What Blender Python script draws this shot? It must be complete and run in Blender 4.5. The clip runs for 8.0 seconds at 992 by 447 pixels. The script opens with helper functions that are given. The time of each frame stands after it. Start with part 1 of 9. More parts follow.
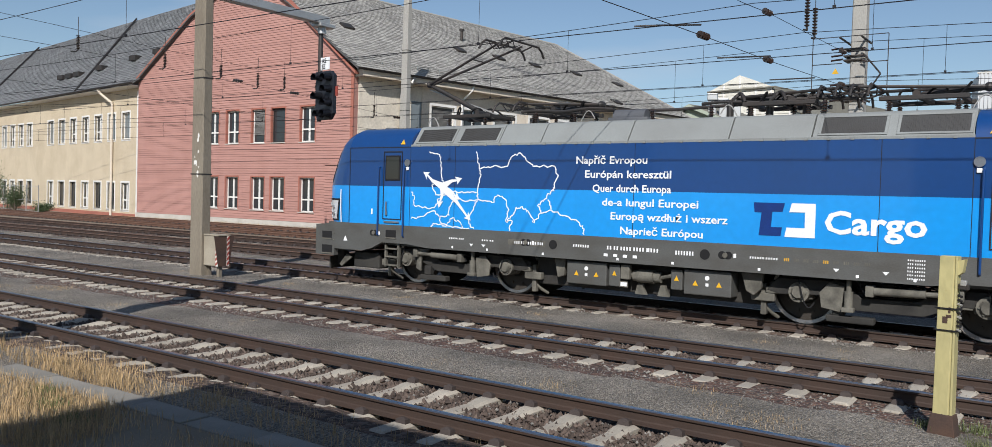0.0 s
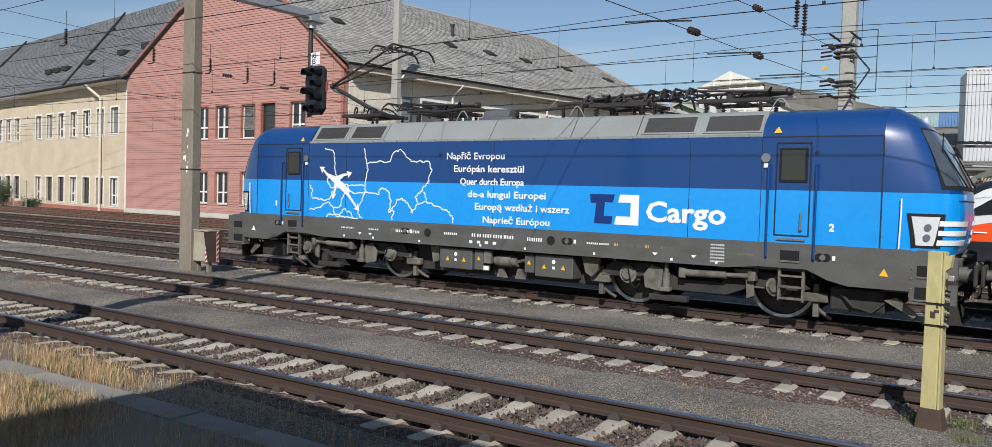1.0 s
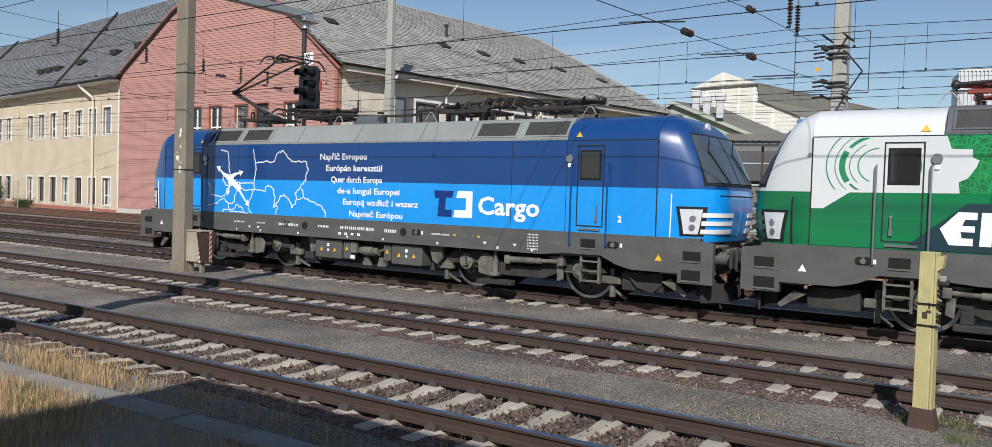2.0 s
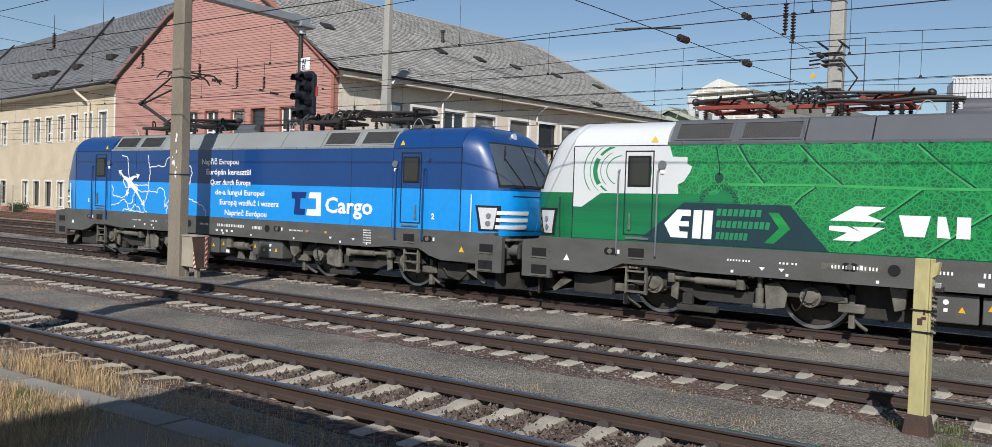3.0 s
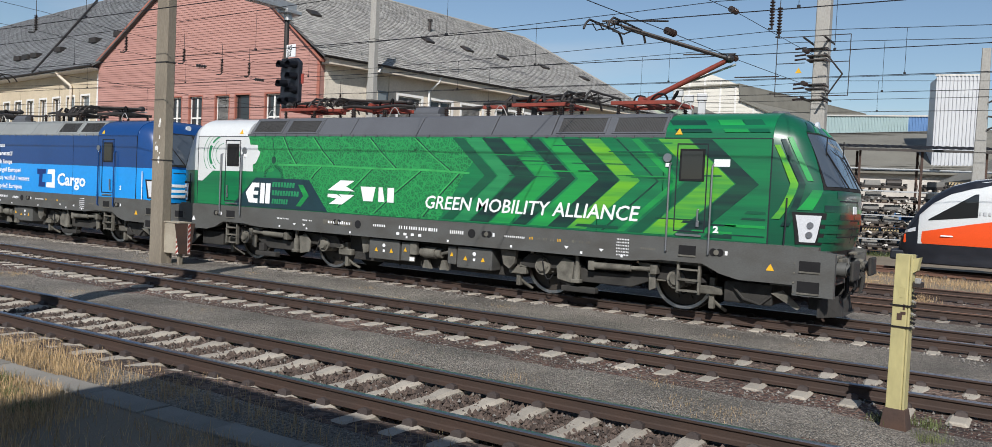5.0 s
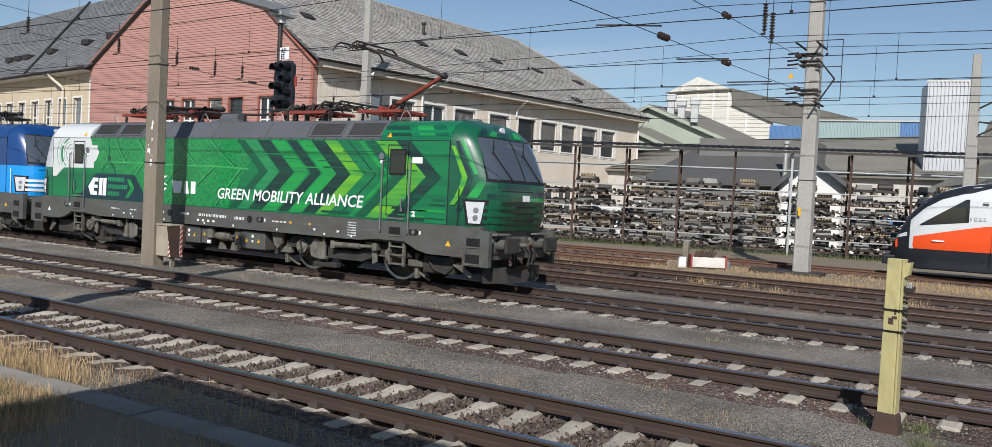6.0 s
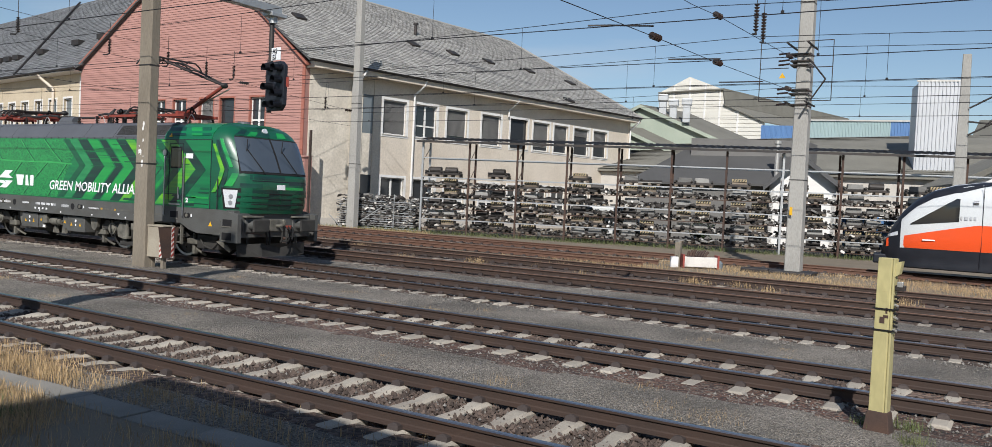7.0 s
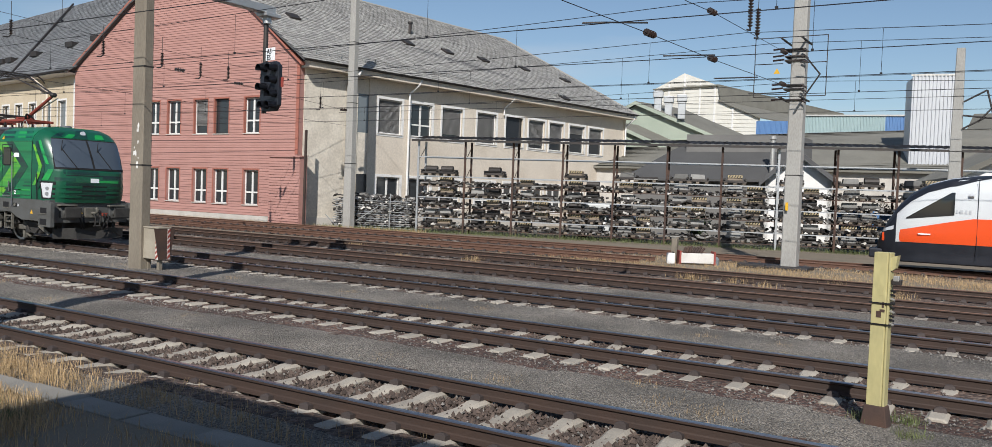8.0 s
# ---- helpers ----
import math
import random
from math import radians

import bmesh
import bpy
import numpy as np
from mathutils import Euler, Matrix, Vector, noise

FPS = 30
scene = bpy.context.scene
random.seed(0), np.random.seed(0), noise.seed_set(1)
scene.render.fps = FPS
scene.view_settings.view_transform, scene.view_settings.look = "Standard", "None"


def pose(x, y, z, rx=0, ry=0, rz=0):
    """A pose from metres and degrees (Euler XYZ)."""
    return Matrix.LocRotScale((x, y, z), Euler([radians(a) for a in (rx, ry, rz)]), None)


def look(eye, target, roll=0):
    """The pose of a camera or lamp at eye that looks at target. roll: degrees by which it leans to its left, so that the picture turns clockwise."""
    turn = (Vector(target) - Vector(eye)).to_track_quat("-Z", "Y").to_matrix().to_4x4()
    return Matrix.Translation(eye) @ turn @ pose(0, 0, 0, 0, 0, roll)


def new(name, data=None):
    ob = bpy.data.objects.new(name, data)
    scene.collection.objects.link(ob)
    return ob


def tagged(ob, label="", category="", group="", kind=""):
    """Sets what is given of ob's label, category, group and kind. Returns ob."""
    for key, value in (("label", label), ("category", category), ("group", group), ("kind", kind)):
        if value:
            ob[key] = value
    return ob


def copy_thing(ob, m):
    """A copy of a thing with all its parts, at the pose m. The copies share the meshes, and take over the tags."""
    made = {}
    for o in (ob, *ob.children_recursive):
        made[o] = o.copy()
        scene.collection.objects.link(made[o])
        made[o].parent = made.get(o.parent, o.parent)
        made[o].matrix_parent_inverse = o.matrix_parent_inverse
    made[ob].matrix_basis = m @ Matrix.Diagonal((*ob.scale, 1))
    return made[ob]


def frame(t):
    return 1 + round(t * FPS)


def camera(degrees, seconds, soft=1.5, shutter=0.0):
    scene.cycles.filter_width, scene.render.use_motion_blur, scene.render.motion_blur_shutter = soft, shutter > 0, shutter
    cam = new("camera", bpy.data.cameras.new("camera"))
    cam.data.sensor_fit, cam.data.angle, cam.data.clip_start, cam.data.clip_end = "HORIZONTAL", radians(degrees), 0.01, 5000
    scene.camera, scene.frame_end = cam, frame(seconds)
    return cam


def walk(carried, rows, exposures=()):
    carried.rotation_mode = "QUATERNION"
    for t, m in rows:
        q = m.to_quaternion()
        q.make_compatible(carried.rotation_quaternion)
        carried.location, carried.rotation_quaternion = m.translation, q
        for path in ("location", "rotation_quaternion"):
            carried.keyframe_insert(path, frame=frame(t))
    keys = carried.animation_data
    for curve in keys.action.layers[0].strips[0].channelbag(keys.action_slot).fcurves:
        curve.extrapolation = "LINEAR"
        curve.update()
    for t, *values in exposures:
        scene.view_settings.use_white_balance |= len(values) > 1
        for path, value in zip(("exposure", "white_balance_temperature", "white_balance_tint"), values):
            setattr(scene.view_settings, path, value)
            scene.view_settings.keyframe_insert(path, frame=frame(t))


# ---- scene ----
# ---- camera ----
cam = camera(61.0, 8.0, soft=0.55)
EYE_Z = 2.165
WALK = [
    (0.0, 88.325, -1.664, 35.573), (0.5, 88.163, -1.738, 35.256), (1.0, 88.039, -1.703, 34.939),
    (1.5, 87.933, -1.720, 34.671), (3.0, 88.479, -1.885, 34.245), (3.5, 88.339, -2.112, 34.003),
    (4.0, 87.947, -2.264, 33.708), (4.5, 87.843, -2.469, 33.448), (6.0, 88.133, -2.845, 32.780),
    (6.5, 88.268, -2.819, 32.492), (7.0, 88.175, -2.729, 32.267), (7.5, 88.176, -2.446, 32.081),
    (8.0, 88.064, -2.167, 32.003)]
walk(cam, [(t, pose(0, 0, EYE_Z, rx, ry, rz)) for t, rx, ry, rz in WALK])

# ---- sky and sun ----
SUN_ELEV, SUN_AZ = radians(37.5), math.atan2(0.44, -0.90)   # azimuth from +Y towards +X
world = bpy.data.worlds.new("sky")
scene.world = world
world.use_nodes = True
wn, wl = world.node_tree.nodes, world.node_tree.links
sky = wn.new("ShaderNodeTexSky")
sky.sky_type, sky.sun_disc = "NISHITA", False
sky.sun_elevation, sky.sun_rotation = SUN_ELEV, SUN_AZ
sky.air_density, sky.dust_density, sky.ozone_density = 1.0, 0.4, 2.6
cloud_at = wn.new("ShaderNodeTexCoord")
cloud_map = wn.new("ShaderNodeMapping")
cloud_map.inputs["Scale"].default_value = (1.2, 1.2, 7.0)
cloud = wn.new("ShaderNodeTexNoise")
cloud.inputs["Scale"].default_value, cloud.inputs["Detail"].default_value = 2.2, 7
cloud_ramp = wn.new("ShaderNodeValToRGB")
cloud_ramp.color_ramp.elements[0].position, cloud_ramp.color_ramp.elements[1].position = 0.52, 0.80
cloud_amount = wn.new("ShaderNodeMath")
cloud_amount.operation = "MULTIPLY"
cloud_amount.inputs[1].default_value = 0.45
cloud_mix = wn.new("ShaderNodeMix")
cloud_mix.data_type = "RGBA"
cloud_mix.inputs[7].default_value = (6.2, 6.8, 7.6, 1)
wl.new(cloud_at.outputs["Generated"], cloud_map.inputs[0])
wl.new(cloud_map.outputs[0], cloud.inputs["Vector"])
wl.new(cloud.outputs["Fac"], cloud_ramp.inputs[0])
wl.new(cloud_ramp.outputs[0], cloud_amount.inputs[0])
wl.new(cloud_amount.outputs[0], cloud_mix.inputs[0])
wl.new(sky.outputs[0], cloud_mix.inputs[6])
wl.new(cloud_mix.outputs[2], wn["Background"].inputs[0])
wn["Background"].inputs[1].default_value = 0.092

SUN_WAY = Vector((math.sin(SUN_AZ) * math.cos(SUN_ELEV), math.cos(SUN_AZ) * math.cos(SUN_ELEV), math.sin(SUN_ELEV)))
sun = new("sun", bpy.data.lights.new("sun", "SUN"))
sun.data.energy, sun.data.angle, sun.data.color = 5.0, radians(0.53), (1.0, 0.965, 0.93)
sun.matrix_world = look(SUN_WAY * 60, (0, 0, 0))
scene.view_settings.exposure = 0.0
# ---- materials ----
def surface(name, colour, rough=0.6, metal=0.0, second=None, scale=3.0, amount=0.5, fine=60.0, fine_amount=0.15,
            bump=0.15, bump_scale=None, per_piece=0.0, coat=0.0, stretch=(1, 1, 1)):
    """A node material: a base colour, broad stains towards a second colour, fine grain, relief, and a shift from piece to piece."""
    mat = bpy.data.materials.new(name)
    mat.use_nodes = True
    n, l = mat.node_tree.nodes, mat.node_tree.links
    b = n["Principled BSDF"]
    second = second or tuple(c * 0.62 for c in colour)
    at = n.new("ShaderNodeTexCoord")
    mp = n.new("ShaderNodeMapping")
    mp.inputs["Scale"].default_value = stretch
    l.new(at.outputs["Object"], mp.inputs[0])
    broad = n.new("ShaderNodeTexNoise")
    broad.inputs["Scale"].default_value, broad.inputs["Detail"].default_value = scale, 5
    grain = n.new("ShaderNodeTexNoise")
    grain.inputs["Scale"].default_value, grain.inputs["Detail"].default_value = fine, 4
    for tex in (broad, grain):
        l.new(mp.outputs[0], tex.inputs["Vector"])
    ramp = n.new("ShaderNodeMapRange")
    ramp.inputs[1].default_value, ramp.inputs[2].default_value = 0.38, 0.68
    ramp.inputs[4].default_value = amount
    l.new(broad.outputs["Fac"], ramp.inputs[0])
    mix = n.new("ShaderNodeMix")
    mix.data_type = "RGBA"
    mix.inputs[6].default_value, mix.inputs[7].default_value = (*colour, 1), (*second, 1)
    l.new(ramp.outputs[0], mix.inputs[0])
    value = n.new("ShaderNodeMapRange")
    value.inputs[1].default_value, value.inputs[2].default_value = 0.25, 0.75
    value.inputs[3].default_value, value.inputs[4].default_value = 1 - fine_amount, 1 + fine_amount
    l.new(grain.outputs["Fac"], value.inputs[0])
    last = value.outputs[0]
    if per_piece:
        info = n.new("ShaderNodeObjectInfo")
        isle = n.new("ShaderNodeNewGeometry")
        add = n.new("ShaderNodeMath")
        add.inputs[1].default_value = 0
        l.new(info.outputs["Random"], add.inputs[0])
        l.new(isle.outputs["Random Per Island"], add.inputs[1])
        frac = n.new("ShaderNodeMath")
        frac.operation = "FRACT"
        l.new(add.outputs[0], frac.inputs[0])
        shift = n.new("ShaderNodeMapRange")
        shift.inputs[3].default_value, shift.inputs[4].default_value = 1 - per_piece, 1 + per_piece
        l.new(frac.outputs[0], shift.inputs[0])
        times = n.new("ShaderNodeMath")
        times.operation = "MULTIPLY"
        l.new(last, times.inputs[0])
        l.new(shift.outputs[0], times.inputs[1])
        last = times.outputs[0]
    hsv = n.new("ShaderNodeHueSaturation")
    l.new(mix.outputs[2], hsv.inputs["Color"])
    l.new(last, hsv.inputs["Value"])
    l.new(hsv.outputs[0], b.inputs["Base Color"])
    wear = n.new("ShaderNodeMapRange")
    wear.inputs[3].default_value, wear.inputs[4].default_value = max(rough - 0.1, 0.02), min(rough + 0.12, 1)
    l.new(broad.outputs["Fac"], wear.inputs[0])
    l.new(wear.outputs[0], b.inputs["Roughness"])
    b.inputs["Metallic"].default_value, b.inputs["Coat Weight"].default_value = metal, coat
    b.inputs["Coat Roughness"].default_value = 0.08
    if bump:
        relief = n.new("ShaderNodeBump")
        relief.inputs["Strength"].default_value, relief.inputs["Distance"].default_value = bump, 0.02
        src = grain
        if bump_scale:
            src = n.new("ShaderNodeTexNoise")
            src.inputs["Scale"].default_value, src.inputs["Detail"].default_value = bump_scale, 6
            l.new(mp.outputs[0], src.inputs["Vector"])
        l.new(src.outputs["Fac"], relief.inputs["Height"])
        l.new(relief.outputs[0], b.inputs["Normal"])
    return mat


def glassy(name, colour, rough=0.05, alpha=1.0):
    mat = bpy.data.materials.new(name)
    mat.use_nodes = True
    b = mat.node_tree.nodes["Principled BSDF"]
    b.inputs["Base Color"].default_value = (*colour, 1)
    b.inputs["Roughness"].default_value = rough
    b.inputs["Specular IOR Level"].default_value = 0.7
    b.inputs["Alpha"].default_value = alpha
    return mat


def glow(name, colour, strength):
    mat = bpy.data.materials.new(name)
    mat.use_nodes = True
    b = mat.node_tree.nodes["Principled BSDF"]
    b.inputs["Base Color"].default_value = (*colour, 1)
    b.inputs["Emission Color"].default_value = (*colour, 1)
    b.inputs["Emission Strength"].default_value = strength
    return mat


def gravel(name, colours, scale, bump=0.7, patch=0.35):
    """Loose stones: cells of several greys and browns, with broad patches of dust."""
    mat = bpy.data.materials.new(name)
    mat.use_nodes = True
    n, l = mat.node_tree.nodes, mat.node_tree.links
    b = n["Principled BSDF"]
    b.inputs["Roughness"].default_value = 0.95
    at = n.new("ShaderNodeTexCoord")
    cells = n.new("ShaderNodeTexVoronoi")
    cells.inputs["Scale"].default_value = scale
    l.new(at.outputs["Object"], cells.inputs["Vector"])
    ramp = n.new("ShaderNodeValToRGB")
    ramp.color_ramp.interpolation = "CONSTANT"
    while len(ramp.color_ramp.elements) < len(colours):
        ramp.color_ramp.elements.new(1.0)
    for i, c in enumerate(colours):
        ramp.color_ramp.elements[i].position = i / len(colours)
        ramp.color_ramp.elements[i].color = (*c, 1)
    sep = n.new("ShaderNodeSeparateColor")
    l.new(cells.outputs["Color"], sep.inputs[0])
    l.new(sep.outputs[0], ramp.inputs[0])
    broad = n.new("ShaderNodeTexNoise")
    broad.inputs["Scale"].default_value, broad.inputs["Detail"].default_value = 0.55, 6
    l.new(at.outputs["Object"], broad.inputs["Vector"])
    span = n.new("ShaderNodeMapRange")
    span.inputs[1].default_value, span.inputs[2].default_value = 0.35, 0.7
    span.inputs[3].default_value, span.inputs[4].default_value = 1 - patch, 1 + patch
    l.new(broad.outputs["Fac"], span.inputs[0])
    hsv = n.new("ShaderNodeHueSaturation")
    l.new(ramp.outputs[0], hsv.inputs["Color"])
    l.new(span.outputs[0], hsv.inputs["Value"])
    l.new(hsv.outputs[0], b.inputs["Base Color"])
    relief = n.new("ShaderNodeBump")
    relief.inputs["Strength"].default_value, relief.inputs["Distance"].default_value = bump, 0.03
    relief.invert = True
    l.new(cells.outputs["Distance"], relief.inputs["Height"])
    l.new(relief.outputs[0], b.inputs["Normal"])
    return mat


GRAVEL = gravel("fine_gravel", [(0.205, 0.182, 0.150), (0.27, 0.243, 0.203), (0.120, 0.105, 0.088), (0.225, 0.198, 0.165), (0.165, 0.146, 0.122), (0.34, 0.305, 0.258)], 52, 1.0, 0.34)
BALLAST = gravel("brown_ballast", [(0.085, 0.055, 0.041), (0.130, 0.086, 0.064), (0.050, 0.036, 0.030), (0.165, 0.122, 0.096)], 18, 1.0)
RED_BALLAST = gravel("rust_stained_ballast", [(0.120, 0.062, 0.045), (0.085, 0.048, 0.038), (0.16, 0.095, 0.070), (0.055, 0.038, 0.032), (0.19, 0.15, 0.12)], 24, 1.0)
STONE = surface("ballast_stone", (0.072, 0.052, 0.042), 0.9, second=(0.115, 0.088, 0.072), per_piece=0.55, bump=0.3)
PALE_STONE = surface("pale_stone", (0.20, 0.188, 0.170), 0.9, second=(0.17, 0.145, 0.125), per_piece=0.35, bump=0.3)
SLEEPER = surface("sleeper_concrete", (0.36, 0.325, 0.27), 0.9, second=(0.25, 0.205, 0.165), scale=2.5, per_piece=0.15, bump=0.3)
RAIL = surface("rusty_rail", (0.056, 0.034, 0.025), 0.75, 0.15, second=(0.030, 0.024, 0.021), scale=1.2, bump=0.12)
RAIL_RUST = surface("bright_rusty_rail", (0.135, 0.070, 0.046), 0.8, 0.1, second=(0.080, 0.046, 0.034), scale=1.2, bump=0.12)
RAIL_TOP = surface("polished_rail_head", (0.42, 0.41, 0.42), 0.30, 1.0, second=(0.30, 0.28, 0.27), scale=1.0, bump=0.02, stretch=(0.2, 6, 1))
RUST_TOP = surface("dull_rail_head", (0.20, 0.115, 0.080), 0.55, 0.4, second=(0.13, 0.075, 0.05), scale=1.0, bump=0.05)
CLIP = surface("rail_clip", (0.07, 0.055, 0.05), 0.7, 0.4)
CONCRETE = surface("mast_concrete", (0.225, 0.195, 0.150), 0.85, second=(0.15, 0.125, 0.095), scale=1.4, amount=0.8, fine=25, bump=0.25, stretch=(1, 1, 0.35))
PALE_CONCRETE = surface("pale_concrete", (0.36, 0.35, 0.32), 0.85, second=(0.25, 0.24, 0.22), scale=1.1, fine=25, bump=0.25, stretch=(1, 1, 0.4))
SLAB = surface("kerb_slab", (0.25, 0.235, 0.205), 0.9, second=(0.15, 0.14, 0.12), scale=1.8, bump=0.3, per_piece=0.1)
RED_BOARD = surface("red_weatherboard", (0.41, 0.22, 0.185), 0.75, second=(0.35, 0.18, 0.15), scale=0.7, amount=0.6, per_piece=0.06, bump=0.1)
RUST_DARK = surface("dark_rusty_pole", (0.055, 0.040, 0.034), 0.8, 0.2, second=(0.09, 0.055, 0.04), scale=2.0)
RED_TRIM = surface("red_trim", (0.36, 0.135, 0.095), 0.7, second=(0.28, 0.10, 0.075), scale=1.0)
CREAM = surface("cream_render", (0.63, 0.56, 0.465), 0.9, second=(0.50, 0.43, 0.34), scale=0.5, amount=0.6, fine=9, fine_amount=0.12, bump=0.35, bump_scale=16)
YELLOW_CREAM = surface("yellowish_render", (0.56, 0.475, 0.345), 0.9, second=(0.44, 0.36, 0.25), scale=0.5, amount=0.6, fine=9, fine_amount=0.12, bump=0.35, bump_scale=16)
CREAM_GREY = surface("greyish_render", (0.64, 0.585, 0.49), 0.9, second=(0.47, 0.42, 0.345), scale=0.8, amount=0.7, fine=7, fine_amount=0.15, bump=0.4, bump_scale=10)
WHITE = surface("white_paint", (0.74, 0.73, 0.70), 0.6, second=(0.60, 0.58, 0.54), scale=1.5, bump=0.05)
PLINTH = surface("plinth", (0.52, 0.49, 0.44), 0.9, second=(0.36, 0.33, 0.29), scale=1.2)
SLATE_DARK = surface("dark_roof_slate", (0.165, 0.170, 0.172), 0.75, second=(0.105, 0.110, 0.115), scale=0.6, per_piece=0.30, bump=0.2)
SLATE = surface("grey_roof_slate", (0.335, 0.325, 0.300), 0.75, second=(0.235, 0.226, 0.212), scale=0.6, per_piece=0.26, bump=0.2)
SLATE_BASE = surface("roof_underlay", (0.09, 0.09, 0.09), 0.85, second=(0.06, 0.06, 0.06), scale=0.8)
DARK_METAL = surface("dark_metal", (0.045, 0.043, 0.042), 0.55, 0.5, second=(0.08, 0.06, 0.05), scale=2.0)
ZINC = surface("zinc_pipe", (0.48, 0.47, 0.44), 0.5, 0.6, second=(0.33, 0.32, 0.30), scale=2.0)
GLASS = glassy("window_glass", (0.028, 0.032, 0.036), 0.06)
PALE_GLASS = glassy("pale_glass", (0.16, 0.18, 0.19), 0.08)
BLIND = surface("grey_blind", (0.30, 0.295, 0.28), 0.7, second=(0.24, 0.23, 0.22), scale=1.0, bump=0.05)
YELLOW_POST = surface("faded_yellow_plastic", (0.47, 0.42, 0.20), 0.6, second=(0.30, 0.27, 0.14), scale=2.2, amount=0.8, fine=20, fine_amount=0.1, stretch=(1, 1, 0.4))
DRY_GRASS = surface("dry_grass", (0.44, 0.31, 0.165), 0.9, second=(0.27, 0.19, 0.095), per_piece=0.35, bump=0)
GREEN_GRASS = surface("green_weeds", (0.10, 0.13, 0.045), 0.8, second=(0.16, 0.16, 0.06), per_piece=0.35, bump=0)
LEAF = surface("shrub_leaf", (0.055, 0.085, 0.03), 0.6, second=(0.03, 0.05, 0.02), per_piece=0.4, bump=0)
EARTH = surface("dry_earth", (0.20, 0.165, 0.12), 0.95, second=(0.13, 0.11, 0.08), scale=0.6)


# ---- mesh helpers ----
def box(bm, x0, x1, y0, y1, z0, z1, bevel=0.0):
    r = bmesh.ops.create_cube(bm, size=1, matrix=Matrix.Translation(((x0 + x1) / 2, (y0 + y1) / 2, (z0 + z1) / 2))
                              @ Matrix.Diagonal((abs(x1 - x0), abs(y1 - y0), abs(z1 - z0), 1)))
    if bevel:
        edges = list({e for v in r["verts"] for e in v.link_edges})
        bmesh.ops.bevel(bm, geom=edges, offset=bevel, segments=2, affect="EDGES", profile=0.5)
    return bm


def rod(bm, a, b, r, r2=None, seg=8, caps=True):
    a, b = Vector(a), Vector(b)
    way = b - a
    if way.length < 1e-6:
        return bm
    m = Matrix.Translation((a + b) / 2) @ way.to_track_quat("Z", "Y").to_matrix().to_4x4()
    bmesh.ops.create_cone(bm, cap_ends=caps, segments=seg, radius1=r, radius2=r if r2 is None else r2, depth=way.length, matrix=m)
    return bm


def pipe(bm, points, r, seg=6):
    for a, b in zip(points, points[1:]):
        rod(bm, a, b, r, seg=seg)
    return bm


def ball(bm, at, r, squash=(1, 1, 1), u=12, v=8):
    bmesh.ops.create_uvsphere(bm, u_segments=u, v_segments=v, radius=r, matrix=Matrix.Translation(at) @ Matrix.Diagonal((*squash, 1)))
    return bm


def poly(bm, points):
    return bm.faces.new([bm.verts.new(p) for p in points])


def slab_of(bm, points, depth):
    """A flat outline in space, thickened by the vector depth."""
    d = Vector(depth)
    a = [bm.verts.new(p) for p in points]
    b = [bm.verts.new(Vector(p) + d) for p in points]
    bm.faces.new(a)
    bm.faces.new(list(reversed(b)))
    for i in range(len(a)):
        j = (i + 1) % len(a)
        bm.faces.new((a[j], a[i], b[i], b[j]))
    bmesh.ops.recalc_face_normals(bm, faces=bm.faces[:])
    return bm


def loft(bm, rings, close=True, caps=True):
    """Skin between rings of equally many points."""
    rows = [[bm.verts.new(p) for p in ring] for ring in rings]
    n = len(rows[0])
    for a, b in zip(rows, rows[1:]):
        for i in range(n if close else n - 1):
            j = (i + 1) % n
            bm.faces.new((a[i], a[j], b[j], b[i]))
    if caps:
        bm.faces.new(list(reversed(rows[0])))
        bm.faces.new(rows[-1])
    bmesh.ops.recalc_face_normals(bm, faces=bm.faces[:])
    return bm


def thing(name, label, category, group="", kind="", at=None):
    """An Empty at a thing's base, tagged, that its parts hang from."""
    ob = new(name)
    ob.empty_display_size = 0.2
    if at is not None:
        ob.matrix_world = at
    return tagged(ob, label, category, group, kind)


def part(name, bm, material, parent=None, label="", smooth=False, bevel=0.0):
    """One mesh object made of a bmesh, under a thing or under a part."""
    me = bpy.data.meshes.new(name)
    bm.to_mesh(me)
    bm.free()
    return part_of(name, me, material, parent, label, smooth, bevel)


def part_of(name, me, material, parent=None, label="", smooth=False, bevel=0.0):
    if material is not None and not me.materials:
        me.materials.append(material)
    if smooth:
        me.shade_smooth()
        me.set_sharp_from_angle(angle=radians(smooth if smooth is not True else 35))
    ob = new(name, me)
    ob.parent = parent
    if bevel:
        mod = ob.modifiers.new("worn_edge", "BEVEL")
        mod.width, mod.segments, mod.limit_method = bevel, 2, "ANGLE"
    if label:
        ob["label"] = label
    return ob


def B():
    return bmesh.new()


def mesh_of(name, verts, faces, material):
    me = bpy.data.meshes.new(name)
    me.from_pydata(verts, [], faces)
    me.materials.append(material)
    return me


def letters(name, text, size, material, parent, m, shear=0.0, bold=0.0, width=1.0, label=""):
    """Raised lettering with the built-in font, as a mesh; m: its pose, text in its x-y plane."""
    cu = bpy.data.curves.new(name, "FONT")
    cu.body, cu.size, cu.shear, cu.extrude, cu.offset, cu.resolution_u = text, size, shear, 0.002, bold, 2
    tmp = bpy.data.objects.new(name, cu)
    me = bpy.data.meshes.new_from_object(tmp)
    bpy.data.objects.remove(tmp)
    if width != 1.0:
        me.transform(Matrix.Diagonal((width, 1, 1, 1)))
    me.materials.clear()
    me.transform(m)
    return part_of(name, me, material, parent, label)
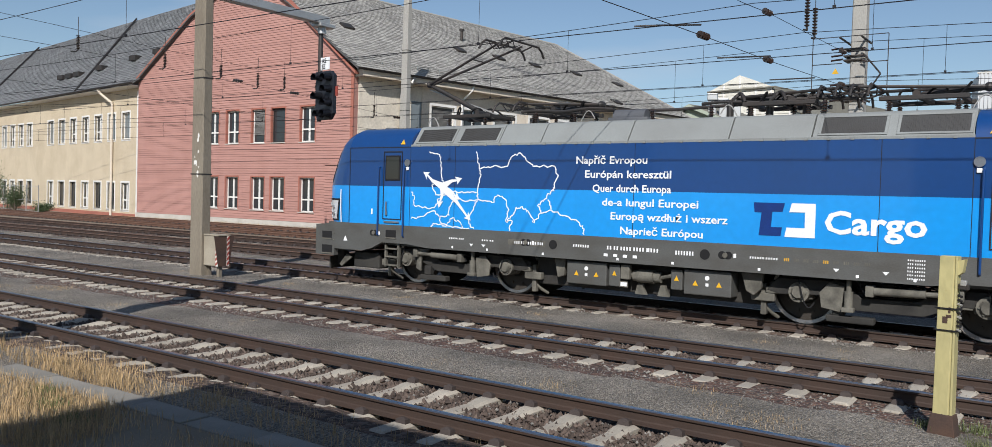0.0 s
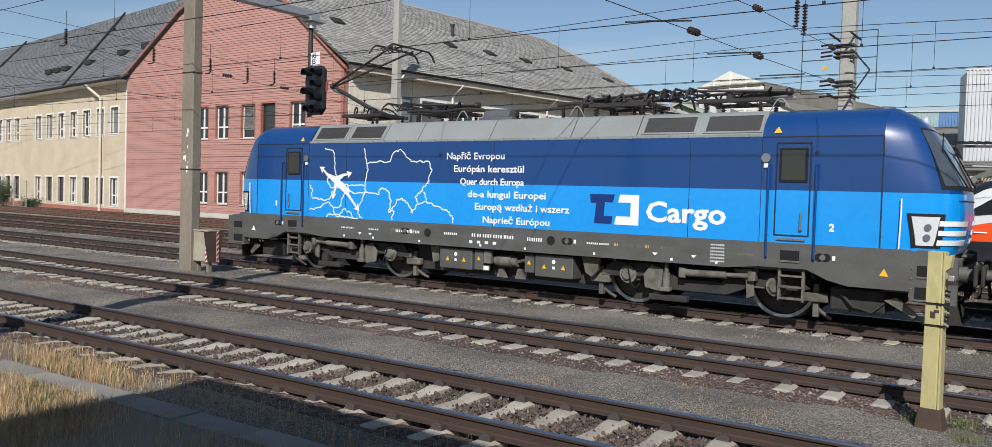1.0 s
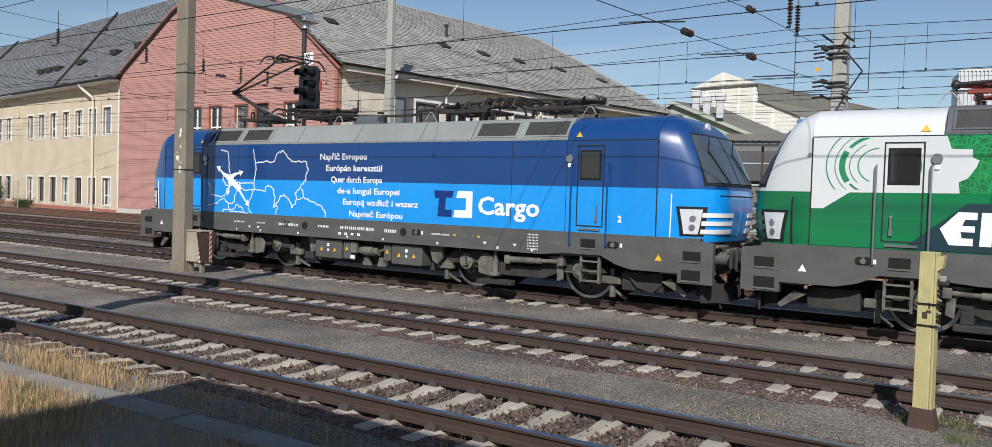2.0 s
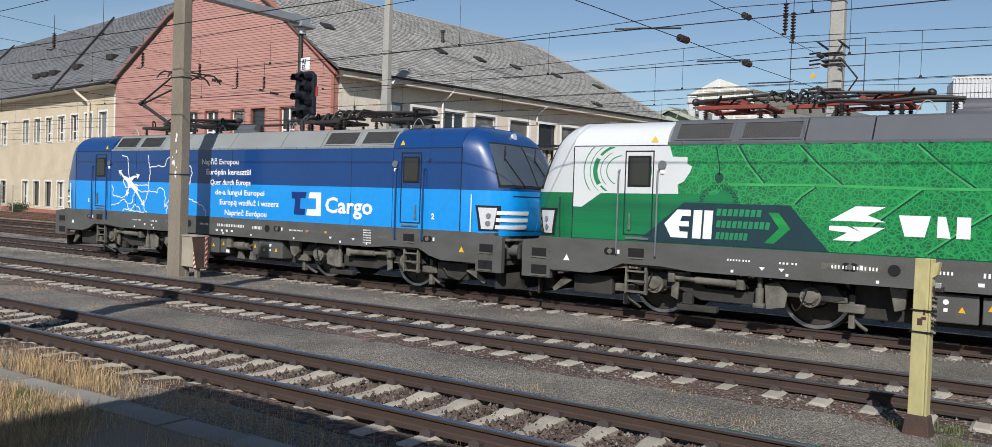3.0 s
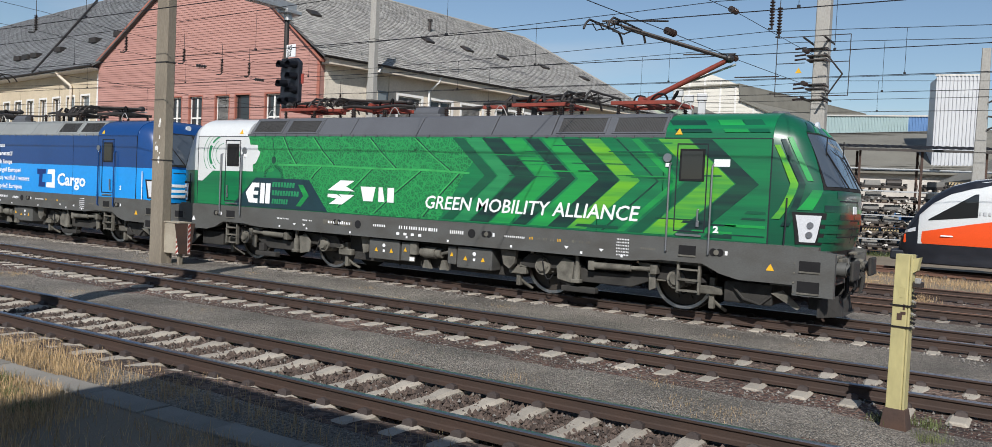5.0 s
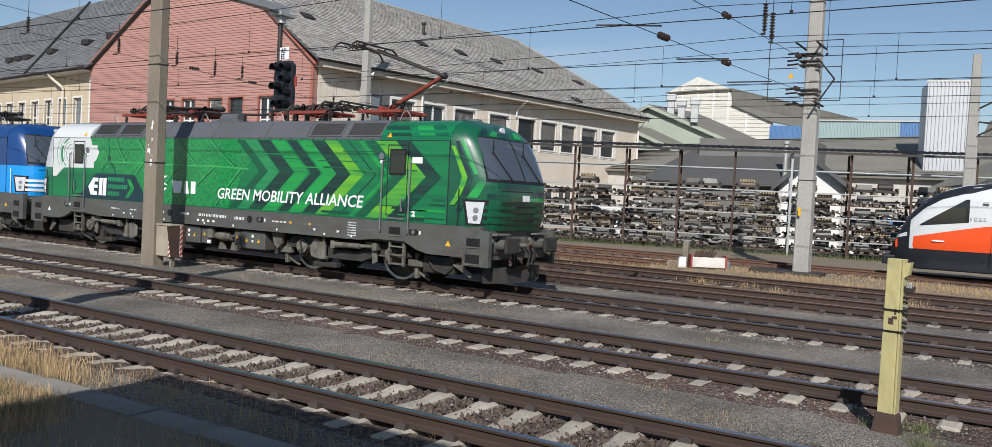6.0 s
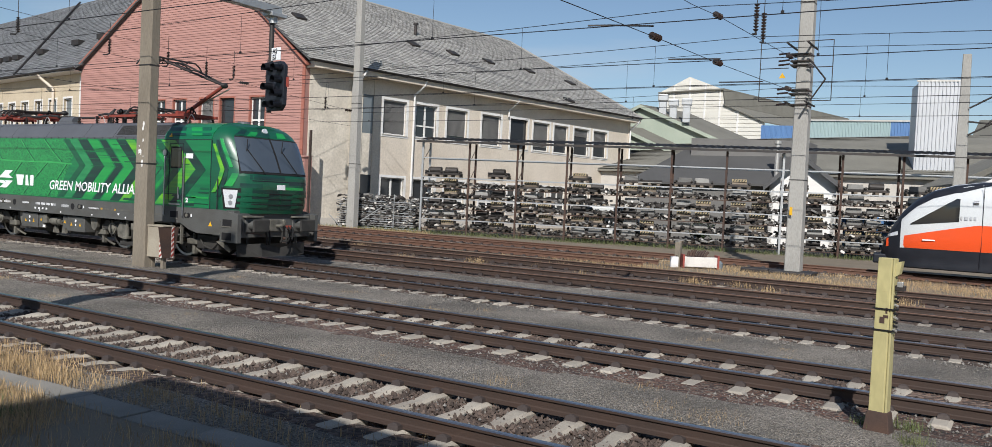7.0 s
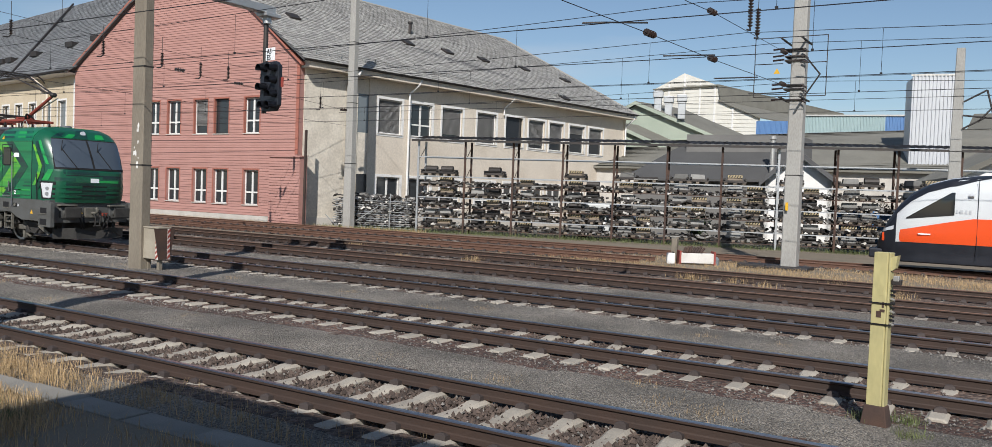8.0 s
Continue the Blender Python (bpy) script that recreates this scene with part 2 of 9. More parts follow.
# ---- ground ----
T1, T2, T3, T4, T5, T6, T7 = 7.344, 11.93, 16.90, 21.75, 26.1, 30.0, 35.3   # centre lines of the tracks
GROUND = -0.20


def build_ground():
    xs = [-3000, -900, -400, -200, -130] + [-95 + 2.5 * i for i in range(24)] + [-34 + 0.18 * i for i in range(240)] + [12, 20, 40, 90, 250, 900, 3000]
    ys = [-2000, -400, -100, -30, -10, 0, 2.5] + [3.6 + 0.16 * i for i in range(108)] + [21.5 + 0.8 * i for i in range(36)] + [55, 70, 100, 160, 300, 800, 3000]
    verts, faces = [], []
    for y in ys:
        for x in xs:
            z = GROUND
            if 3 < y < 50 and -95 < x < 10:
                z += 0.028 * noise.noise((x * 0.45, y * 0.45, 0)) + 0.016 * noise.noise((x * 1.9, y * 1.9, 3))
                z += 0.035 * math.exp(-((y - 14.2) / 1.0) ** 2) + 0.045 * math.exp(-((y - 9.5) / 0.7) ** 2)
                z += 0.030 * math.exp(-((y - T1 + 1.12) / 0.28) ** 4)
                if abs(y - T1) < 0.8:
                    z -= 0.05
            verts.append((x, y, z))
    nx = len(xs)
    for j in range(len(ys) - 1):
        for i in range(nx - 1):
            faces.append((j * nx + i, j * nx + i + 1, (j + 1) * nx + i + 1, (j + 1) * nx + i))
    me = mesh_of("ground", verts, faces, GRAVEL)
    me.materials.append(BALLAST)
    me.materials.append(EARTH)
    me.materials.append(RED_BALLAST)
    for p in me.polygons:
        y, x = p.center.y, p.center.x
        wob = 0.25 * noise.noise((x * 0.8, y * 0.8, 7))
        if abs(y + wob - T1) < 1.35 or abs(y + 1.6 * wob - T2 + 0.2) < 1.6 or abs(y + wob - T3) < 1.2 or abs(y + wob - T4) < 1.3 or 24.3 < y + wob < 28.2 or 33.5 < y < 37.0:
            p.material_index = 1
            if -1.75 < y + 1.4 * wob - T2 < -0.85:
                p.material_index = 3
        elif 28.2 < y + 3 * wob < 33.5 or y > 37.0 or y < 5.0 + wob or x < -100:
            p.material_index = 2
        p.use_smooth = True
    tagged(new("ground", me), "grey gravel and brown ballast ground between the tracks", "ground", kind="structure")


build_ground()

# ---- tracks ----
RAIL_PROFILE = [(-0.070, -0.165), (0.070, -0.165), (0.070, -0.152), (0.016, -0.135), (0.010, -0.120), (0.010, -0.048), (0.034, -0.036),
                (0.036, -0.012), (0.026, -0.001), (-0.026, -0.001), (-0.036, -0.012), (-0.034, -0.036), (-0.010, -0.048), (-0.010, -0.120), (-0.016, -0.135), (-0.070, -0.152)]


def rail_mesh(x0, x1, top, web):
    bm = B()
    loft(bm, [[(x, y, z) for y, z in RAIL_PROFILE] for x in (x0, x1)])
    me = bpy.data.meshes.new("rail")
    bm.to_mesh(me)
    bm.free()
    me.materials.append(web)
    me.materials.append(top)
    for p in me.polygons:
        if p.center.z > -0.008:
            p.material_index = 1
    return me


def sleeper_mesh(length=2.5):
    """A prestressed sleeper, waisted and lower in the middle, with canted rail seats."""
    bm = B()
    h = length / 2
    rings = []
    for y, w, z in ((-h, 0.11, -0.185), (-h + 0.03, 0.12, -0.168), (-0.52, 0.115, -0.166), (-0.30, 0.095, -0.19), (0.30, 0.095, -0.19), (0.52, 0.115, -0.166), (h - 0.03, 0.12, -0.168), (h, 0.11, -0.185)):
        rings.append([(-w, y, -0.36), (w, y, -0.36), (w, y, z - 0.03), (w - 0.04, y, z), (-w + 0.04, y, z), (-w, y, z - 0.03)])
    loft(bm, rings)
    me = bpy.data.meshes.new("sleeper")
    bm.to_mesh(me)
    bm.free()
    me.materials.append(SLEEPER)
    return me


RAIL_Y = 0.7535
SLEEPER_STEP = 0.591


def build_track(y, x0, x1, top, label, turn=0.0, x_sleeper=0.0, singles=True, sink=0.0, web=RAIL):
    root = thing("railway_track", label, "railway track", kind="structure", at=pose(0, y, 0, 0, 0, turn))
    rail = rail_mesh(x0, x1, top, web)
    for side in (-RAIL_Y, RAIL_Y):
        ob = part_of("rail", rail, None, root)
        ob.location = (0, side, 0)
    n0, n1 = math.ceil((x0 - x_sleeper) / SLEEPER_STEP), math.floor((x1 - x_sleeper) / SLEEPER_STEP)
    rng = random.Random(int(y * 100))
    me = sleeper_mesh()
    clip_v, clip_f = [], []
    rest = B()
    for i in range(n0, n1 + 1):
        x = x_sleeper + i * SLEEPER_STEP
        if singles and -48 < x < 6:
            ob = part_of("sleeper", me, None, root)
            ob.location = (x + rng.uniform(-0.015, 0.015), rng.uniform(-0.02, 0.02), -sink + rng.uniform(-0.008, 0.004))
            ob.rotation_euler = (0, 0, rng.uniform(-0.012, 0.012))
        else:
            box(rest, x - 0.13, x + 0.13, -1.25, 1.25, -0.36, -0.175 - sink)
        for side in (-RAIL_Y, RAIL_Y):
            for off in (-0.10, 0.10):
                cx, cy = x, side + off
                k = len(clip_v)
                for dz, w, d in ((-0.19, 0.075, 0.055), (-0.125, 0.06, 0.035), (-0.105, 0.02, 0.012)):
                    clip_v += [(cx - w, cy - d, dz), (cx + w, cy - d, dz), (cx + w, cy + d, dz), (cx - w, cy + d, dz)]
                for a in (0, 4):
                    for j in range(4):
                        q = (j + 1) % 4
                        clip_f.append((k + a + j, k + a + q, k + a + 4 + q, k + a + 4 + j))
                clip_f.append((k + 8, k + 9, k + 10, k + 11))
    if rest.verts:
        tagged(part("far_sleepers", rest, SLEEPER, root), kind="stuff")
    else:
        rest.free()
    tagged(part_of("clip_set", mesh_of("clip_set", clip_v, clip_f, CLIP), None, root), kind="stuff")
    return root


build_track(T1, -110, 10, RAIL_TOP, "railway track with polished rails on concrete sleepers", x_sleeper=-13.42)
build_track(T2, -130, 14, RAIL_TOP, "railway track with brown rails, sleepers sunk in gravel", x_sleeper=-13.1)
build_track(T3, -160, 20, RAIL_TOP, "railway track with the locomotives on it", x_sleeper=-13.3, sink=0.01)
build_track(T4, -170, 24, RUST_TOP, "rusty railway track in dark ballast", singles=False, sink=0.03)
build_track(T5, -170, 30, RUST_TOP, "rusty railway track in dark ballast", singles=False, sink=0.03)
build_track(T6, -170, -12, RUST_TOP, "rusty siding in dark ballast beside dry grass", turn=-1.2, singles=False, sink=0.03, web=RAIL_RUST)
build_track(T7, -170, 60, RUST_TOP, "rusty railway track along the storage rack", singles=False, sink=0.03, web=RAIL_RUST)


def build_stones():
    """Loose ballast in the two near tracks."""
    rng = np.random.default_rng(5)
    base = np.array([(1, 0, 0), (-1, 0, 0), (0, 1, 0), (0, -1, 0), (0, 0, 1), (0, 0, -1)], float)
    faces = np.array([(0, 2, 4), (2, 1, 4), (1, 3, 4), (3, 0, 4), (2, 0, 5), (1, 2, 5), (3, 1, 5), (0, 3, 5)])

    def scatter(name, count, spots, size, material, label):
        c = spots(count)
        s = rng.uniform(*size, (count, 1, 1)) * rng.uniform(0.6, 1.3, (count, 1, 3))
        a = rng.uniform(0, 6.28, count)
        v = base[None] * s + rng.normal(0, 0.12, (count, 6, 3)) * s
        x = v[..., 0] * np.cos(a)[:, None] - v[..., 1] * np.sin(a)[:, None]
        y = v[..., 0] * np.sin(a)[:, None] + v[..., 1] * np.cos(a)[:, None]
        v = np.stack([x, y, v[..., 2]], -1) + c[:, None]
        f = faces[None] + 6 * np.arange(count)[:, None, None]
        me = mesh_of(name, v.reshape(-1, 3).tolist(), f.reshape(-1, 3).tolist(), material)
        tagged(new(name, me), label, "ballast", kind="stuff")

    def bed(y, half, z):
        def spots(n):
            return np.stack([rng.uniform(-26, 1.5, n), y + rng.uniform(-half, half, n), z + rng.uniform(-0.03, 0.015, n)], 1)
        return spots

    def shoulder(n):
        side = rng.choice([T1 + 1.15, T2 - 1.25, T2 + 1.2, T3 - 1.3], n)
        return np.stack([rng.uniform(-30, 2, n), side + rng.normal(0, 0.22, n), np.full(n, GROUND + 0.01)], 1)

    def gravel_bands(n):
        y = np.where(rng.random(n) < 0.6, rng.uniform(8.6, 10.4, n), rng.uniform(12.9, 15.6, n))
        return np.stack([-26 + 28 * rng.random(n) ** 0.8, y, np.full(n, GROUND + 0.03)], 1)

    scatter("gravel_stones", 12000, gravel_bands, (0.004, 0.012), PALE_STONE, "small loose stones on the gravel")
    scatter("bed_pale_stones", 1600, bed(T1, 0.72, -0.21), (0.012, 0.03), PALE_STONE, "pale stones among the brown ballast")
    scatter("track_ballast", 20000, bed(T1, 0.72, -0.224), (0.018, 0.044), STONE, "brown crushed stones between the sleepers")
    scatter("sunken_ballast", 9000, bed(T2, 0.72, -0.208), (0.015, 0.035), STONE, "dark brown stones between sunken sleepers")
    scatter("shoulder_stones", 7000, shoulder, (0.008, 0.028), PALE_STONE, "loose pale stones beside the tracks")


build_stones()

# ---- kerb of the old platform ----
def build_kerb():
    root = thing("platform_kerb", "row of worn concrete slabs in dry grass", "kerb", kind="structure", at=pose(-10.4, 5.16, GROUND, 0, 0, 0.8))
    rng = random.Random(3)
    for i in range(9):
        bm = B()
        box(bm, 0.008, 0.992, -0.185, 0.185, -0.12, 0.035, 0.012)
        ob = part("slab", bm, SLAB, root)
        ob.location = (i * 1.0 - 1.0, rng.uniform(-0.012, 0.012), rng.uniform(-0.012, 0.008))
        ob.rotation_euler = (rng.uniform(-0.01, 0.01), rng.uniform(-0.01, 0.01), rng.uniform(-0.008, 0.008))


build_kerb()

# ---- the long workshop building ----
CORNER, EAVE, BASE = Vector((-37.5, 37.1, 0)), 9.75, -0.35
RED_WAY, RED_LEN = Vector((-1, 0.02, 0)).normalized(), 24.2
SIDE_WAY, SIDE_LEN = Vector((0.187, 0.982, 0)).normalized(), 34.9
LEFT_AT = CORNER + RED_WAY * RED_LEN
LEFT_WAY, LEFT_LEN, LEFT_EAVE = Vector((-0.99, 0.14, 0)).normalized(), 75.0, 10.45
UP = Vector((0, 0, 1))


def wall_frame(at, way, flip):
    """A pose whose x runs along the wall, y into the building and z up."""
    inward = UP.cross(way) * flip
    m = Matrix((way, inward, UP)).transposed().to_4x4()
    m.translation = at
    return m


M_RED = wall_frame(CORNER, RED_WAY, -1)      # x runs towards -X, y inward
M_SIDE = wall_frame(CORNER, SIDE_WAY, 1)
M_LEFT = wall_frame(LEFT_AT, LEFT_WAY, -1)


def wall_with_holes(bm, m, x0, x1, z0, z1, holes, thick, y0=0.0):
    """A wall of that thickness with rectangular openings (x0, x1, z0, z1) right through it."""
    xs = sorted({x0, x1, *[h[0] for h in holes], *[h[1] for h in holes]})
    for a, b in zip(xs, xs[1:]):
        mid = (a + b) / 2
        cuts = sorted((h[2], h[3]) for h in holes if h[0] < mid < h[1])
        z = z0
        for lo, hi in cuts + [(z1, z1)]:
            if lo - z > 1e-4:
                box(bm, a, b, y0, y0 + thick, z, lo)
            z = max(z, hi)
    bmesh.ops.remove_doubles(bm, verts=bm.verts[:], dist=1e-4)
    bm.transform(m)
    return bm


def window(m, x0, x1, z0, z1, style, parent, deep=0.16, border=None):
    """A window with frame, panes, sill and, where there is one, a blind."""
    root = new("window")
    root.parent = parent
    w = 0.075
    bm = B()
    for a in ((x0, x0 + w, z0, z1), (x1 - w, x1, z0, z1), (x0 + w, x1 - w, z0, z0 + w), (x0 + w, x1 - w, z1 - w, z1)):
        box(bm, a[0], a[1], deep, deep + 0.08, a[2], a[3])
    mid = (x0 + x1) / 2
    if style in ("white", "cross"):
        box(bm, mid - 0.07, mid + 0.07, deep - 0.01, deep + 0.07, z0 + w, z1 - w)
        zt = z0 + (z1 - z0) * 0.36
        box(bm, x0 + w, mid - 0.07, deep, deep + 0.06, zt - 0.05, zt + 0.05)
        box(bm, mid + 0.07, x1 - w, deep, deep + 0.06, zt - 0.05, zt + 0.05)
    bm.transform(m)
    part("window_frame", bm, DARK_METAL if style == "dark" else WHITE, root)
    bm = B()
    box(bm, x0 + w, x1 - w, deep + 0.04, deep + 0.05, z0 + w, z1 - w)
    bm.transform(m)
    part("pane", bm, PALE_GLASS if style == "pale" else GLASS, root)
    bm = B()
    box(bm, x0 - 0.08, x1 + 0.08, -0.07, deep + 0.0, z0 - 0.06, z0 - 0.004)
    bm.transform(m)
    part("window_sill", bm, border or PLINTH, root)
    if style.startswith("blind"):
        drop = float(style[5:] or 1.0)
        bm = B()
        n, rows = int((z1 - z0 - 2 * w) * drop / 0.075), []
        for i in range(n):
            z = z1 - w - 0.075 * (i + 1)
            rows += [(deep - 0.005, z), (deep + 0.025, z + 0.004)] if i else [(deep + 0.025, z + 0.075), (deep - 0.005, z), (deep + 0.025, z + 0.004)]
        rows = [[bm.verts.new((x, y, z)) for x in (x0 + w, x1 - w)] for y, z in rows]
        for a, b in zip(rows, rows[1:]):
            bm.faces.new((a[0], a[1], b[1], b[0]))
        bmesh.ops.solidify(bm, geom=bm.faces[:], thickness=0.004)
        bm.transform(m)
        part("blind", bm, BLIND, root)
    return root


def surround(m, x0, x1, z0, z1, wide, material, parent):
    bm = B()
    for a in ((x0 - wide, x0, z0 - wide, z1 + wide), (x1, x1 + wide, z0 - wide, z1 + wide), (x0, x1, z1, z1 + wide), (x0, x1, z0 - wide, z0)):
        box(bm, a[0], a[1], -0.03, 0.12, a[2], a[3])
    bm.transform(m)
    part("surround", bm, material, parent)


def slates(bm, a, b, c, d, wide=0.33, high=0.28):
    """Overlapping roof slates over the four-sided slope a-b (eave) to d-c (ridge)."""
    a, b, c, d = map(Vector, (a, b, c, d))
    rows = int(((d - a).length + (c - b).length) / 2 / high)
    normal = (b - a).cross(d - a).normalized()
    if normal.z < 0:
        normal = -normal
    rng = random.Random(int(a.x * 10 + c.y * 7))
    for r in range(rows):
        t0, t1 = r / rows, (r + 1.22) / rows
        l0, r0, l1, r1 = a.lerp(d, t0), b.lerp(c, t0), a.lerp(d, min(t1, 1)), b.lerp(c, min(t1, 1))
        n = max(int((r0 - l0).length / wide), 1)
        for i in range(n):
            s0, s1 = (i + 0.5 * (r % 2) + 0.02) / n, (i + 0.5 * (r % 2) + 0.98) / n
            if s1 > 1.0:
                s1 = 1.0
            if s0 >= s1:
                continue
            k = 0.030 + rng.uniform(0, 0.022)
            lo0, lo1 = l0.lerp(r0, s0) + normal * k, l0.lerp(r0, s1) + normal * (k + rng.uniform(-0.008, 0.008))
            hi0, hi1 = l1.lerp(r1, s0) + normal * 0.006, l1.lerp(r1, s1) + normal * 0.006
            drop = -normal * 0.022
            v = [bm.verts.new(p) for p in (lo0, lo1, hi1, hi0, lo0 + drop, lo1 + drop)]
            bm.faces.new((v[0], v[1], v[2], v[3]))
            bm.faces.new((v[1], v[0], v[4], v[5]))


def build_workshop():
    root = thing("workshop_building", "two-storey workshop with red gable, cream walls and slate roof", "building")
    # red gable wall, laid with boards
    holes = []
    up_x = [13.66, 11.36, 8.51, 6.42, 3.48]
    for x in up_x:
        holes.append((x, x + 1.42, 5.5, 7.78))
        holes.append((x - 0.02, x + 1.38, 0.95, 3.18))
    bm = B()
    wall_with_holes(bm, M_RED, 0, RED_LEN, BASE, EAVE, holes, 0.35)
    part("gable_wall", bm, RED_BOARD, root, "red weatherboarded gable wall")
    bm = B()
    apex, knee = (10.7, 17.4), (6.0, 14.6)
    slab_of(bm, [M_RED @ Vector((x, 0.0, z)) for x, z in ((0, EAVE), knee, apex, (17.1, 14.85), (RED_LEN, EAVE + 0.85), (RED_LEN, EAVE))], M_RED.to_3x3() @ Vector((0, 0.35, 0)))
    part("gable_top", bm, RED_BOARD, root, "red weatherboarded gable")

    def span(z):
        if z < EAVE:
            return 0.0, RED_LEN
        lo = knee[0] * (z - EAVE) / (knee[1] - EAVE) if z < knee[1] else knee[0] + (apex[0] - knee[0]) * (z - knee[1]) / (apex[1] - knee[1])
        hi = RED_LEN - (RED_LEN - 17.1) * max(z - EAVE - 0.85, 0) / (14.85 - EAVE - 0.85) if z < 14.85 else 17.1 - (17.1 - apex[0]) * (z - 14.85) / (apex[1] - 14.85)
        return lo, hi
    z, step = 0.30, 0.165
    upper = B()
    while z < 16.8:
        lo, hi = span(z + step)
        cuts = sorted((h[0] - 0.10, h[1] + 0.10) for h in holes if h[2] - 0.10 < z + step * 0.5 < h[3] + 0.10)
        x = lo + 0.02
        for c0, c1 in cuts + [(hi - 0.02, hi)]:
            if c0 - x > 0.1:
                bm = B() if z < 8.4 else upper
                slab_of(bm, [(x, -0.036, z), (c0, -0.036, z), (c0, -0.010, z + step - 0.004), (x, -0.010, z + step - 0.004)], (0, 0.010, 0))
                if z < 8.4:
                    bm.transform(M_RED)
                    part("board", bm, RED_BOARD, root)
            x = max(x, c1)
        z += step
    upper.transform(M_RED)
    tagged(part("upper_cladding", upper, RED_BOARD, root), kind="stuff")
    styles = ["white", "white", "blind0.8", "dark", "white"]
    for i, x in enumerate(up_x):
        window(M_RED, x, x + 1.42, 5.5, 7.78, styles[i], root)
        window(M_RED, x - 0.02, x + 1.38, 0.95, 3.18, "white", root)
        for lo, hi, a in ((5.5, 7.78, x), (0.95, 3.18, x - 0.02)):
            surround(M_RED, a, a + 1.41, lo, hi, 0.10, RED_TRIM, root)
    bm = B()
    box(bm, -0.02, RED_LEN, -0.10, 0.0, BASE - 0.3, 0.28)
    bm.transform(M_RED)
    part("plinth", bm, PLINTH, root, "pale concrete plinth")
    # verge boards on the gable
    for p, q in (((-0.35, EAVE - 0.2), knee), (knee, apex), (apex, (17.1, 14.85)), ((17.1, 14.85), (RED_LEN + 0.5, EAVE + 0.55))):
        bm = B()
        slab_of(bm, [(p[0], -0.30, p[1]), (q[0], -0.30, q[1]), (q[0], -0.30, q[1] + 0.15), (p[0], -0.30, p[1] + 0.15)], (0, 0.34, 0))
        bm.transform(M_RED)
        part("verge_board", bm, RED_TRIM, root)
    bm = B()
    box(bm, -0.9, 1.75, -0.65, -0.06, BASE, 4.0)
    bm.transform(M_RED)
    porch = part("porch", bm, RED_BOARD, root, "red boarded box porch")
    z = 0.1
    while z < 3.8:
        bm = B()
        slab_of(bm, [(-0.88, -0.690, z), (1.73, -0.690, z), (1.73, -0.655, z + 0.161), (-0.88, -0.655, z + 0.161)], (0, 0.010, 0))
        bm.transform(M_RED)
        part("board", bm, RED_BOARD, porch)
        z += 0.165
    bm = B()
    box(bm, -1.30, -1.18, -0.62, -0.50, BASE, 5.6)
    bm.transform(M_RED)
    part("pole", bm, RUST_DARK, root, "dark rusty pole beside the porch")
    bm = B()
    slab_of(bm, [(-0.95, -0.74, 3.96), (1.8, -0.74, 3.96), (1.8, 0.0, 4.06), (-0.95, 0.0, 4.06)], (0, 0, 0.05))
    bm.transform(M_RED)
    part("porch_roof", bm, RED_BOARD, root)
    bm = B()
    box(bm, -0.02, 0.22, -0.06, 0.0, 4.2, EAVE)
    bm.transform(M_RED)
    part("corner_board", bm, RED_TRIM, root)
    # side wall with two rows of windows
    side = [(6.15, 8.17, "blind1.0"), (9.0, 10.97, "cross"), (11.95, 13.99, "blind0.85"), (15.53, 17.6, "blind0.95"), (18.69, 20.7, "dark"), (21.4, 23.4, "blind0.9"), (24.0, 25.85, "blind0.6"), (26.65, 28.75, "blind0.3"), (29.4, 31.4, "blind0.5")]
    holes = [(a, b, 5.98, 8.25) for a, b, _ in side] + [(a, b, 0.95, 3.1) for a, b, _ in side]
    bm = B()
    wall_with_holes(bm, M_SIDE, 5.35, SIDE_LEN, BASE, EAVE, holes, 0.35)
    part("side_wall", bm, CREAM, root, "cream rendered side wall")
    bm = B()
    box(bm, 0.36, 4.45, 0.0, 0.35, BASE, EAVE)
    bm.transform(M_SIDE)
    part("stair_wall", bm, CREAM_GREY, root, "rough greyish wall bay")
    for z0, z1, mat in ((BASE, 0.9, PLINTH), (0.9, 3.2, GLASS), (3.2, 5.9, CREAM_GREY), (5.9, 8.4, PALE_GLASS), (8.4, EAVE, CREAM_GREY)):
        bm = B()
        box(bm, 4.45, 5.35, 0.06, 0.3, z0, z1)
        bm.transform(M_SIDE)
        part("stair_panel", bm, mat, root)
    for a, b, style in side:
        window(M_SIDE, a, b, 5.98, 8.25, style, root)
        window(M_SIDE, a, b, 0.95, 3.1, "cross", root)
        surround(M_SIDE, a, b, 5.98, 8.25, 0.17, WHITE, root)
        surround(M_SIDE, a, b, 0.95, 3.1, 0.17, WHITE, root)
    bm = B()
    box(bm, 0.36, SIDE_LEN, -0.08, 0.0, BASE - 0.3, 0.35)
    bm.transform(M_SIDE)
    part("plinth", bm, PLINTH, root)
    bm = B()
    slab_of(bm, [(0.1, -0.80, EAVE - 0.30), (SIDE_LEN + 0.5, -0.80, EAVE - 0.30), (SIDE_LEN + 0.5, -0.80, EAVE + 0.10), (0.1, -0.80, EAVE + 0.10)], (0, 0.82, 0))
    bm.transform(M_SIDE)
    part("cornice", bm, CREAM, root, "cream rendered boxed cornice")
    # end and back walls close the house
    far = CORNER + SIDE_WAY * SIDE_LEN
    back = far + RED_WAY * 21.5
    bm = B()
    for p, q in ((far, back), (back, LEFT_AT + Vector((3, 18, 0)))):
        way = (q - p).normalized()
        slab_of(bm, [p + UP * BASE, q + UP * BASE, q + UP * EAVE, p + UP * EAVE], UP.cross(way) * 0.3)
    part("back_wall", bm, CREAM, root)
